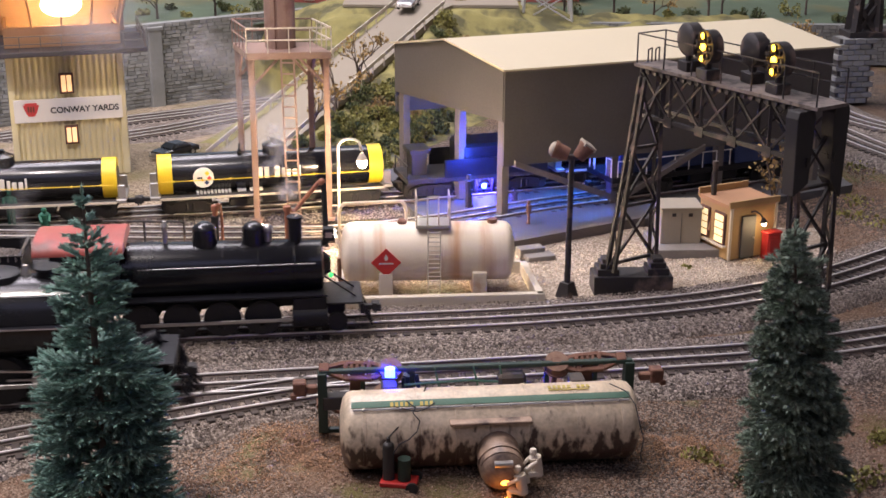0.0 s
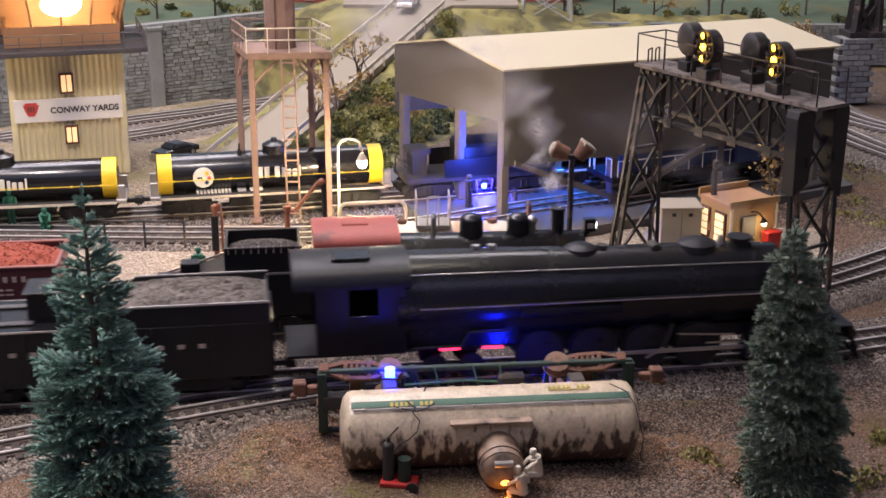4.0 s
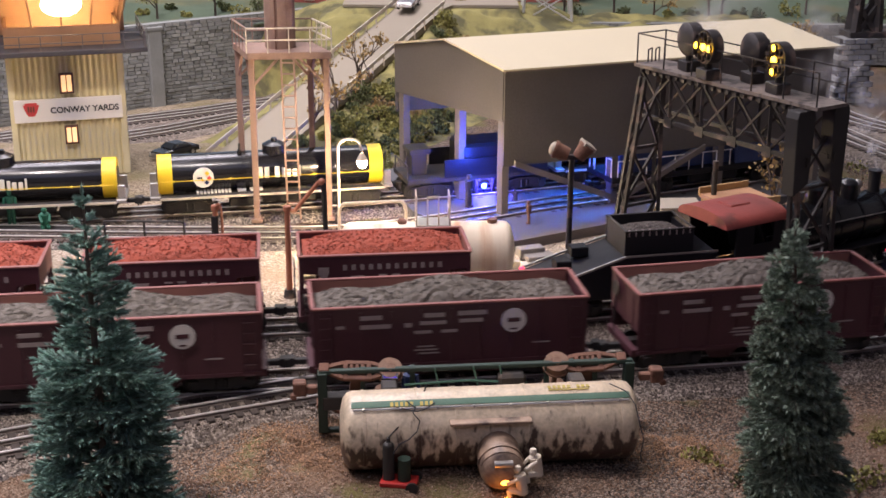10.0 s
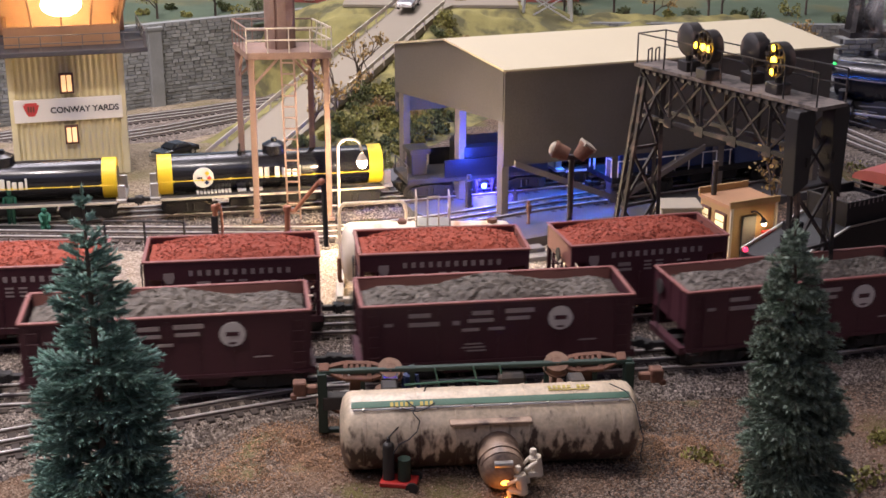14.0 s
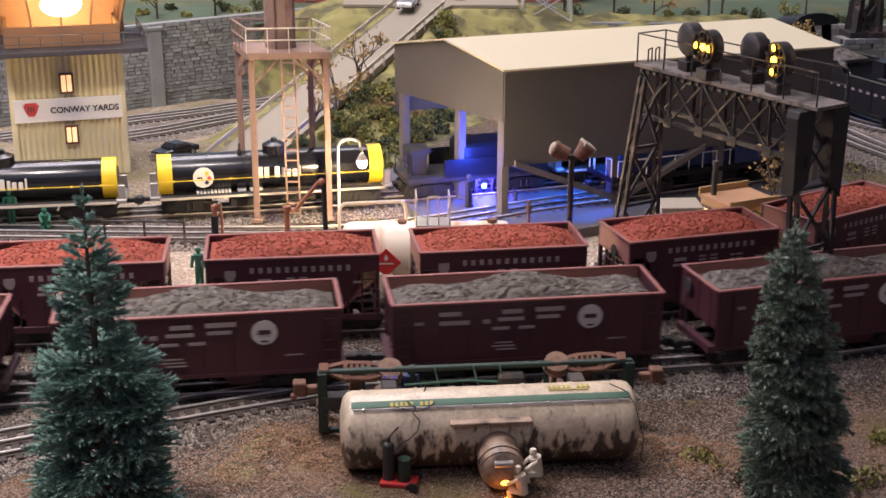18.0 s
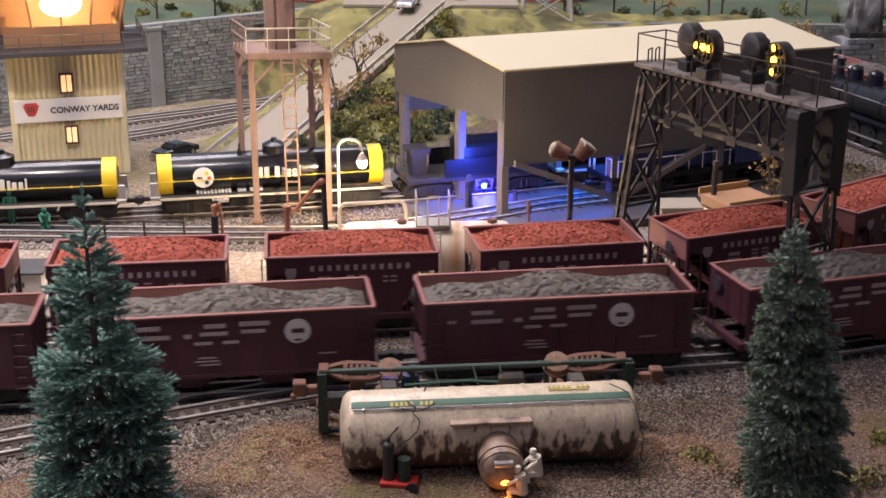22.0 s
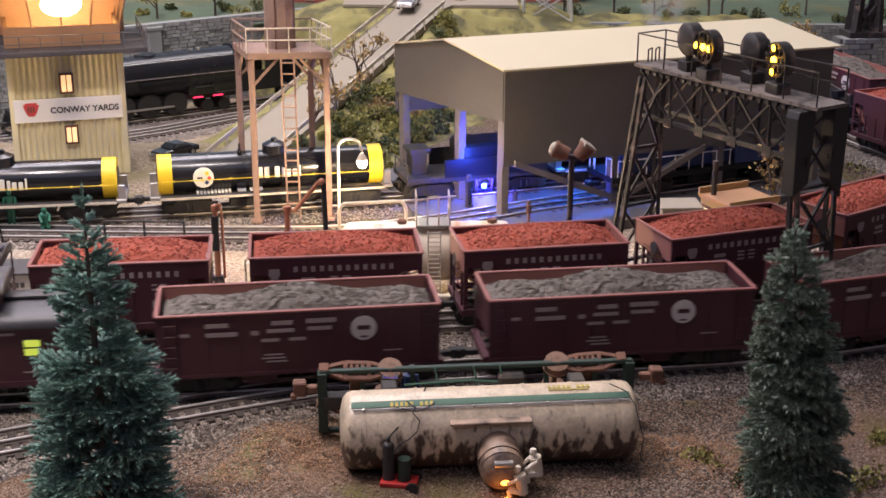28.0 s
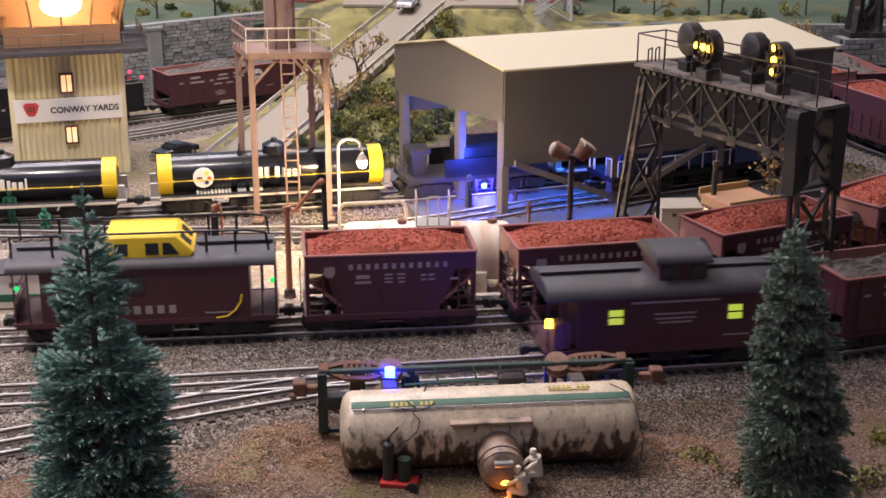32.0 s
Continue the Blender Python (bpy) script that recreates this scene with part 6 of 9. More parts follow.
def storage_tank():
    t = thing("storage_tank", pose(-0.0130, 1.066, 0, 0, 0, 3.0), "white rust-streaked horizontal fuel tank with ladder and hazard diamond", "fuel tank")
    r, zc, h = 0.0245, 0.0335, 0.0690
    bm = B()
    lathe_x(bm, [(-h - 0.003, 0.006), (-h - 0.0025, r * 0.5), (-h, r * 0.85), (-h + 0.003, r * 0.97), (-h + 0.006, r), (h - 0.006, r), (h - 0.003, r * 0.97), (h, r * 0.85), (h + 0.0025, r * 0.5), (h + 0.003, 0.006)], 44, (0, zc))
    part("tank_shell", bm, "tank_white", t, smooth=True)
    for x in (-0.035, 0.012, 0.046):
        bm = B()
        lathe_x(bm, [(x - 0.0007, r * 0.99), (x - 0.0006, r * 1.006), (x + 0.0006, r * 1.006), (x + 0.0007, r * 0.99)], 44, (0, zc))
        part("weld_seam", bm, "tank_white", t, smooth=True)
    for x in (-0.035, 0.042):
        boxes("saddle", "kerb", t, [((x, -0.002, 0.0100), (0.0115, 0.050, 0.026))], 0.0005, "cream concrete saddle")
    bm = B()
    rod(bm, (0.0535, 0, zc + r - 0.001), (0.0535, 0, zc + r + 0.003), 0.0042, 16)
    part("filler_cap", bm, "rust", t, "rusty filler cap")
    bm = B()
    d = 0.0122
    c = Vector((-0.0345, -r - 0.0016, zc - 0.001))
    vs = [bm.verts.new(c + Vector((dx * d, dy, dz * d))) for dy in (-0.0006, 0.0006) for dx, dz in ((-1, 0), (0, 1), (1, 0), (0, -1))]
    for f in ((0, 1, 2, 3), (7, 6, 5, 4), (0, 4, 5, 1), (1, 5, 6, 2), (2, 6, 7, 3), (3, 7, 4, 0)):
        bm.faces.new([vs[i] for i in f])
    dia = part("hazard_diamond", bm, "red_box", t, "red hazard diamond with a white flame")
    bm = B()
    prism(bm, [(c.x, c.z + 0.0075), (c.x + 0.0016, c.z + 0.0045), (c.x + 0.0010, c.z + 0.0022), (c.x - 0.0010, c.z + 0.0022), (c.x - 0.0016, c.z + 0.0045)], c.y - 0.0012, c.y - 0.0008)
    box(bm, (c.x, c.y - 0.001, c.z - 0.0005), (0.012, 0.0003, 0.0012))
    part("flame_mark", bm, "white", dia)
    bm = B()
    ladder(bm, -0.0005, 0.0095, -r - 0.004, 0.004, 0.0600, 15, 0.0006)
    part("ladder", bm, "guard", t)
    boxes("platform", "steel", t, [((0.004, -0.006, zc + r + 0.0015), (0.028, 0.022, 0.0030))], 0.0003)
    bm = B()
    z = zc + r + 0.003
    for x, y in ((-0.0095, -0.0165), (-0.0005, -0.0165), (0.0085, -0.0165), (0.0175, -0.0165), (-0.0095, 0.0045), (0.0175, 0.0045)):
        post = B()
        bar(post, (x, y, z), (x, y, z + 0.024), 0.0013)
        part("railing_post", post, "guard", t)
    for zz in (0.012, 0.024):
        bar(bm, (-0.0095, -0.0165, z + zz), (-0.0095, 0.0045, z + zz), 0.0010)
        bar(bm, (0.0175, -0.0165, z + zz), (0.0175, 0.0045, z + zz), 0.0010)
    bar(bm, (-0.0005, -0.0165, z + 0.024), (0.0085, -0.0165, z + 0.024), 0.0010)
    part("platform_railing", bm, "guard", t)
    bm = B()
    ball(bm, (-0.021, 0.0, zc + r + 0.001), 0.0040, (1, 1, 0.8))
    part("vent_cap", bm, "rust", t)
    bm = B()
    pipe(bm, [(-h - 0.001, -0.006, 0.004), (-h - 0.004, -0.006, 0.012), (-h - 0.004, -0.006, 0.030)], 0.0018, 8)
    part("drain_pipe", bm, "rust", t)
    return t


storage_tank()
k = thing("tank_basin", pose(0, 0, 0), "low cream concrete kerb around the fuel tank", "basin")
for a, b in (((-0.083, 1.020), (0.0800, 1.0345)), ((0.0795, 1.034), (0.0695, 1.113)), ((0.0695, 1.113), (-0.088, 1.101)), ((-0.088, 1.101), (-0.083, 1.020))):
    bm = B()
    a, b = Vector((*a, 0.0025)), Vector((*b, 0.0025))
    d = (b - a).normalized() * 0.0030
    box(bm, (a + b) / 2, ((b - a).length + 0.006, 0.0060, 0.0130), Matrix.Rotation(math.atan2(d.y, d.x), 4, "Z"))
    part("kerb_wall", bm, "kerb", k, bevel=0.0005)
hoop = thing("pipe_hoop", pose(-0.061, 1.120, 0), "cream bent pipe guard rail behind the fuel tank", "guard rail")
bm = B()
pipe(bm, [(-0.029, 0, 0), (-0.029, 0, 0.050), (-0.0275, 0, 0.0550), (-0.024, 0, 0.0575), (0.024, 0, 0.0600), (0.0275, 0, 0.0575), (0.029, 0, 0.052), (0.029, 0, 0)], 0.0015, 10)
part("bent_pipe", bm, "guard", hoop, smooth=True)


def street_lamp():
    t = thing("street_lamp", pose(-0.0945, 1.176, 0), "cream gooseneck street lamp, lit", "street lamp")
    bm = B()
    rod(bm, (0, 0, 0), (0, 0, 0.008), 0.0034, 12)
    part("base", bm, "guard", t)
    bm = B()
    pipe(bm, [(0, 0, 0.006), (0, 0, 0.092)] + [(0.0085 - 0.0085 * math.cos(a), 0, 0.092 + 0.0085 * math.sin(a)) for a in (0.4, 0.8, 1.2, 1.57)] + [(0.0150, 0, 0.1003), (0.0190, 0, 0.098), (0.0215, 0, 0.090)], 0.0012, 10)
    part("gooseneck", bm, "guard", t, smooth=True)
    bm = B()
    rod(bm, (0.0215, 0, 0.088), (0.0215, 0, 0.0815), 0.0014, 14, 0.0050, False)
    part("shade", bm, "guard", t)
    bm = B()
    # enlarged ball: the lamp's halo is part of its shape
    ball(bm, (0.0215, 0, 0.0785), 0.0046)
    part("bulb", bm, "lamp_glow", t, "bright bulb drawn as large as its glow", smooth=True)
    return t


street_lamp()
lamp("street_lamp_light", "POINT", (-0.073, 1.1705, 0.0715), 1.7, (1.0, 0.74, 0.44), 0.004)


def flood_mast():
    t = thing("floodlight_mast", pose(0.1025, 1.0487, 0), "black pole with two unlit floodlights on top", "floodlight")
    bm = B()
    rod(bm, (0, 0, 0), (0, 0, 0.0130), 0.0100, 4, 0.0062)
    part("base", bm, "gantry", t, bevel=0.0004)
    bm = B()
    rod(bm, (0, 0, 0.010), (0, 0, 0.118), 0.0026, 14, 0.0023)
    part("pole", bm, "gantry", t, smooth=True)
    boxes("crossarm", "gantry", t, [((0, 0, 0.119), (0.022, 0.004, 0.004))], 0.0005)
    for s, tilt in ((-1, -70), (1, 35)):
        m = pose(s * 0.0085, -0.002, 0.1240, 12, tilt, 20 * s)
        bm = B()
        rod(bm, (0, 0, -0.006), (0, 0, 0.004), 0.0052, 18, 0.0066)
        rod(bm, (0, 0, 0.004), (0, 0, 0.0065), 0.0072, 18)
        hd = part("lamp_head", bm, "rust", t, m=m, smooth=True)
        bm = B()
        if s < 0:
            ball(bm, (0, 0, 0.0065), 0.0062, (1, 1, 0.6))
        else:
            box(bm, (0, 0, 0.0066), (0.0115, 0.0115, 0.003))
        part("lens", bm, "box_grey", hd, smooth=s < 0)
    return t


flood_mast()


def signal_bridge():
    t = thing("signal_bridge", Matrix(), "black lattice signal bridge over both main tracks with railed walkway", "signal bridge")
    A, D, N = Vector((0.1596, 1.0915, 0)), Vector((0.554, -0.8325, 0)), Vector((0.8325, 0.554, 0))
    L, W, zd, zb = 0.178, 0.030, 0.1835, 0.1445

    def P(a, n, z):
        v = A + D * a + N * n
        return Vector((v.x, v.y, z))

    bm = B()
    q = [P(-0.006, -0.001, 0), P(L + 0.010, -0.001, 0), P(L + 0.010, W + 0.001, 0), P(-0.006, W + 0.001, 0)]
    lo, hi = [bm.verts.new((v.x, v.y, zd)) for v in q], [bm.verts.new((v.x, v.y, zd + 0.0026)) for v in q]
    bm.faces.new(hi), bm.faces.new(lo[::-1])
    for i in range(4):
        bm.faces.new((lo[i], lo[(i + 1) % 4], hi[(i + 1) % 4], hi[i]))
    part("walkway", bm, "deck", t)
    for n in (0.002, W - 0.002):
        for z in (zb, zd - 0.002):
            bm = B()
            bar(bm, P(0, n, z), P(L, n, z), 0.0032)
            part("chord", bm, "gantry", t)
        for k in range(5):
            a0, a1 = L * k / 5, L * (k + 1) / 5
            for z0, z1 in ((zb, zd - 0.002), (zd - 0.002, zb)):
                bm = B()
                bar(bm, P(a0, n, z0), P(a1, n, z1), 0.0018)
                part("lattice_bar", bm, "gantry", t)
            bm = B()
            bar(bm, P(a0, n, zb), P(a0, n, zd), 0.0024)
            part("upright", bm, "gantry", t)
            boxes("gusset", "gantry", t, [((0, 0, 0), (0.009, 0.0018, 0.008))]).matrix_basis = Matrix.Translation(P(a1, n - 0.0012 if n < 0.01 else n + 0.0012, zb)) @ Matrix.Rotation(math.atan2(D.y, D.x), 4, "Z")
    for k in range(22):
        bm = B()
        bar(bm, P(0.004 + k * L / 22, -0.0024, zd - 0.0022), P(0.004 + k * L / 22, W + 0.0024, zd - 0.0022), 0.0028)
        part("deck_bearer", bm, "gantry", t)
    # railings
    for n, gap in ((0.0, 0.35), (W, 0.0)):
        bm = B()
        for k in range(7):
            a = -0.004 + (L + 0.012) * k / 6
            bar(bm, P(a, n, zd + 0.002), P(a, n, zd + 0.027), 0.0011)
        bar(bm, P(-0.004, n, zd + 0.027), P(L + 0.008, n, zd + 0.027), 0.0010)
        if n:
            bar(bm, P(-0.004, n, zd + 0.015), P(L + 0.008, n, zd + 0.015), 0.0008)
        part("railing", bm, "gantry", t)
    bm = B()
    bar(bm, P(-0.004, 0, zd + 0.027), P(-0.004, W, zd + 0.027), 0.0010)
    for n in (0.010, 0.018):
        pipe(bm, [P(-0.002, n, zd + 0.002), P(-0.002, n, zd + 0.013), P(-0.002, n + 0.004, zd + 0.014), P(-0.002, n + 0.004, zd + 0.002)], 0.0007, 6)
    part("end_railing", bm, "gantry", t)
    # towers: two battered legs with cross bracing, on stepped blocks
    for a, tops, feet in ((0.0185, (-0.013, 0.006), (-0.0376, 0.0084)), (L - 0.004, (-0.006, W + 0.006), (0.006, 0.042))):
        legs = []
        for i in (0, 1):
            top, foot = P(a, tops[i], zd - 0.004), P(a, feet[i], 0.020)
            bm = B()
            for e in (-0.0045, 0.0045):
                bar(bm, top + D * e * 0.6, foot + D * e, 0.0030)
            part("leg", bm, "gantry", t)
            legs.append((top, foot))
            for j in range(9):
                f0, f1 = j / 9, (j + 1) / 9
                e0 = -0.0045 if j % 2 else 0.0045
                bm = B()
                bar(bm, top.lerp(foot, f0) + D * e0, top.lerp(foot, f1) - D * e0, 0.0016)
                part("lacing_bar", bm, "gantry", t)
        for j in range(3):
            f0, f1 = 0.06 + j * 0.30, 0.36 + j * 0.30
            for i in (0, 1):
                bm = B()
                bar(bm, legs[i][0].lerp(legs[i][1], f0), legs[1 - i][0].lerp(legs[1 - i][1], f1), 0.0022)
                part("cross_brace", bm, "gantry", t)
            bm = B()
            bar(bm, legs[0][0].lerp(legs[0][1], f1), legs[1][0].lerp(legs[1][1], f1), 0.0024)
            part("strut", bm, "gantry", t)
    bm = B()
    # broad plates that stiffen the head of the near tower
    for n0, n1, low0, low1 in ((-0.012, 0.007, 0.120, 0.128), (W - 0.004, W + 0.013, 0.128, 0.112)):
        bm = B()
        q = [(n0, zd - 0.006), (n0 + 0.002, zd - 0.001), (n1 - 0.002, zd - 0.001), (n1, zd - 0.006), (n1 - 0.002, low1), (n0 + 0.002, low0)]
        f0 = [bm.verts.new(P(L - 0.009, n, z)) for n, z in q]
        f1 = [bm.verts.new(P(L + 0.003, n, z)) for n, z in q]
        bm.faces.new(f0), bm.faces.new(f1[::-1])
        for i in range(6):
            bm.faces.new((f0[i], f1[i], f1[(i + 1) % 6], f0[(i + 1) % 6]))
        part("end_plate", bm, "truck", t, bevel=0.0006)
    R = Matrix.Rotation(math.atan2(N.y, N.x), 4, "Z")
    c = P(0.0185, -0.0146, 0)
    boxes("footing", "gantry", t, [((0, 0, 0.007), (0.066, 0.026, 0.016))], 0.0006).matrix_basis = Matrix.Translation((c.x, c.y, 0)) @ Matrix.Rotation(radians(3), 4, "Z")
    for s in (-1, 1):
        boxes("stepped_block", "gantry", t, [((s * 0.021, 0, 0.0175), (0.018, 0.020, 0.006)), ((s * 0.021, 0, 0.0225), (0.013, 0.016, 0.005)), ((s * 0.021, 0, 0.0265), (0.009, 0.012, 0.004))], 0.0004).matrix_basis = Matrix.Translation((c.x, c.y, 0)) @ Matrix.Rotation(radians(3), 4, "Z")
    c = P(L - 0.004, 0.024, 0)
    boxes("footing", "gantry", t, [((0, 0, 0.007), (0.052, 0.024, 0.016))], 0.0006).matrix_basis = Matrix.Translation((c.x, c.y, 0)) @ R
    return t


signal_bridge()


def signal_head(x, y, lit, turn):
    """Round position-light signal; returns the row of lit lamps."""
    t = thing("position_light_signal", pose(x, y, 0.1862, 0, 0, turn), "black round position-light signal " + ("showing amber lamps" if lit else "seen from behind, unlit"), "railway signal", "signals on the bridge")
    boxes("base_box", "gantry", t, [((0, 0, 0.0040), (0.013, 0.015, 0.008))], 0.0006)
    bm = B()
    rod(bm, (0, 0, 0.008), (0, 0, 0.016), 0.0030, 10)
    part("mast", bm, "gantry", t, smooth=True)
    bm = B()
    lathe_x(bm, [(-0.0045, 0.0118), (-0.005, 0.0130), (0.004, 0.0130), (0.0055, 0.0115), (0.0070, 0.0060), (0.0075, 0.001)], 30, (0, 0))
    part("disc_case", bm, "gantry", t, m=Matrix.Translation((0, 0, 0.0250)), smooth=True)
    for a in range(8):
        bm = B()
        rod(bm, (-0.0050, 0, 0), (-0.0074, 0, 0), 0.0028, 12, None, False)
        part("hood", bm, "gantry", t, m=Matrix.Translation((0, 0.0088 * math.cos(a * math.pi / 4), 0.0250 + 0.0088 * math.sin(a * math.pi / 4))))
    if not lit:
        return None
    row = part("lamp_row", *lamp_row(), t, "three glowing amber lamps in a row", m=Matrix.Translation((-0.0060, 0, 0.0250)))
    return row


def lamp_row():
    bm = B()
    for k in (-1, 0, 1):
        ball(bm, (0, 0, k * 0.0088), 0.0027, (0.7, 1, 1))
    return bm, "amber"


SIGNAL_ROWS = []
for px, py, lit in ((0.1945, 1.0660, False), (0.2035, 1.0330, True), (0.2355, 1.0220, False), (0.2460, 0.9830, True)):
    SIGNAL_ROWS.append(signal_head(px, py, lit, 22 if lit else 200))


def hut():
    t = thing("yard_hut", pose(0.2530, 1.1400, 0, 0, 0, 26), "tan clapboard yard hut with lit windows and flat roof", "hut")
    w, d, h = 0.0510, 0.0440, 0.0500
    boxes("wall", "hut", t, [((w / 2, d / 2, h / 2), (w, d, h))], 0.0003)
    boxes("roof", "hut_roof", t, [((w / 2, d / 2, h - 0.001), (w + 0.002, d + 0.002, 0.0035))])
    for c, s in (((w / 2, -0.0008, h + 0.0015), (w + 0.004, 0.0022, 0.006)), ((w / 2, d + 0.0008, h + 0.0025), (w + 0.004, 0.0022, 0.008))):
        boxes("parapet", "hut", t, [(c, s)], 0.0003)
    for x in (0.001, w - 0.001):
        boxes("corner_board", "kerb", t, [((x, -0.0006, h / 2), (0.0025, 0.0020, h))])
    dr = boxes("door", "grey_door", t, [((0.0200, -0.0010, 0.0200), (0.0150, 0.0022, 0.0390))], 0.0003, "dark grey door")
    bm = B()
    ball(bm, (0.0255, -0.0026, 0.019), 0.0009)
    part("door_knob", bm, "steel", dr)
    for y, z0, z1, hw in ((0.0125, 0.0140, 0.0405, 0.0062), (0.0345, 0.0150, 0.0405, 0.0052)):
        f = boxes("window_frame", "brown_frame", t, [((-0.0008, y, (z0 + z1) / 2), (0.0022, hw * 2 + 0.003, z1 - z0 + 0.003))], 0.0003)
        for i in range(3):
            for j in range(4):
                boxes("pane", "hut_glow", f, [((-0.0022, y + (i - 1) * hw * 0.66, z0 + (z1 - z0) * (j + 0.5) / 4), (0.0006, hw * 0.56, (z1 - z0) / 4 - 0.0012))])
    boxes("window_sill", "kerb", t, [((-0.0020, 0.024, 0.0120), (0.0040, 0.042, 0.0016))])
    bm = B()
    rod(bm, (0.008, 0.036, h), (0.008, 0.036, h + 0.032), 0.0026, 12)
    part("stove_pipe", bm, "gantry", t, smooth=True)
    bm = B()
    pipe(bm, [(0.022, -0.0015, 0.043), (0.022, -0.006, 0.045), (0.025, -0.010, 0.043), (0.027, -0.012, 0.039)], 0.0008, 8)
    rod(bm, (0.027, -0.012, 0.040), (0.0275, -0.0125, 0.0355), 0.0010, 10, 0.0036, False)
    l = part("wall_lamp", bm, "gantry", t)
    bm = B()
    ball(bm, (0.0276, -0.0126, 0.0345), 0.0022)
    part("bulb", bm, "lamp_glow", l)
    return t


hut()
lamp("hut_lamp", "POINT", (0.2830, 1.1390, 0.0310), 0.012, (1.0, 0.72, 0.42), 0.003)
rb = thing("red_cabinet", pose(0.2930, 1.1490, 0, 0, 0, 26), "red fire-hose cabinet standing against the hut", "cabinet")
boxes("case", "red_box", rb, [((0, 0, 0.0115), (0.0150, 0.0090, 0.0230))], 0.0006)
boxes("lid", "red_box", rb, [((0, 0, 0.0242), (0.0165, 0.0105, 0.0024))], 0.0006)
boxes("door_panel", "red_box", rb, [((0, -0.0049, 0.0110), (0.0115, 0.0012, 0.0180))], 0.0004)
eb = thing("electrical_cabinet", pose(0.2155, 1.182, 0, 0, 0, 3), "pale grey electrical cabinet on a concrete pad", "cabinet")
boxes("pad", "concrete", eb, [((0.002, -0.004, 0.0025), (0.058, 0.058, 0.0085))], 0.0005)
boxes("case", "box_grey", eb, [((-0.001, 0, 0.0230), (0.037, 0.030, 0.0330))], 0.0006)
boxes("lid", "box_grey", eb, [((-0.001, 0, 0.0400), (0.039, 0.032, 0.0020))], 0.0004)
for x in (-0.008, 0.007):
    boxes("vent", "gantry", eb, [((x, -0.0153, 0.0340), (0.0036, 0.0008, 0.0030))])
boxes("door_seam", "grey_door", eb, [((-0.001, -0.0152, 0.022), (0.0005, 0.0004, 0.028))])


def water_column(x, y, h, arm):
    t = thing("water_column", pose(x, y, 0), "brown standpipe water column" + (" with a slanted filling arm" if arm else " with a bent spout"), "water column", "water columns")
    bm = B()
    rod(bm, (0, 0, 0), (0, 0, h), 0.0026, 14, 0.0023)
    part("standpipe", bm, "brown_pipe", t, smooth=True)
    bm = B()
    rod(bm, (0, 0, -0.002), (0, 0, 0.006), 0.0055, 14, 0.0042)
    part("base_flange", bm, "gantry", t)
    bm = B()
    rod(bm, (0, 0, h), (0, 0, h + 0.004), 0.0033, 14)
    part("collar", bm, "brown_pipe", t)
    if arm:
        bm = B()
        pipe(bm, [(0, 0, h + 0.001), (0.006, 0, h), (0.0260, 0, h + 0.0240), (0.0295, 0, h + 0.0250)], 0.0017, 10)
        ball(bm, (0.0285, 0, h + 0.0245), 0.0030)
        part("filling_arm", bm, "brown_pipe", t, smooth=True)
        bm = B()
        rod(bm, (0.0300, 0, h + 0.024), (0.0310, 0, h - 0.030), 0.0021, 12)
        part("drop_hose", bm, "rubber", t)
    else:
        bm = B()
        pipe(bm, [(0, 0, h), (0.001, 0, h + 0.004), (0.004, 0, h + 0.005), (0.0052, 0, h - 0.002), (0.0055, 0, 0.004)], 0.0012, 8)
        part("spout_pipe", bm, "brown_pipe", t, smooth=True)
        boxes("hose_sleeve", "rubber", t, [((-0.0005, -0.001, h - 0.020), (0.0056, 0.0056, 0.030))], 0.0004)
        bm = B()
        prism(bm, [(-0.002, h + 0.010), (0.005, h + 0.0085), (-0.002, h + 0.0075)], -0.0005, 0.0005)
        part("flag", bm, "white", t)
    return t


water_column(-0.1900, 1.0790, 0.0640, False)
water_column(-0.1262, 1.0470, 0.0735, True)

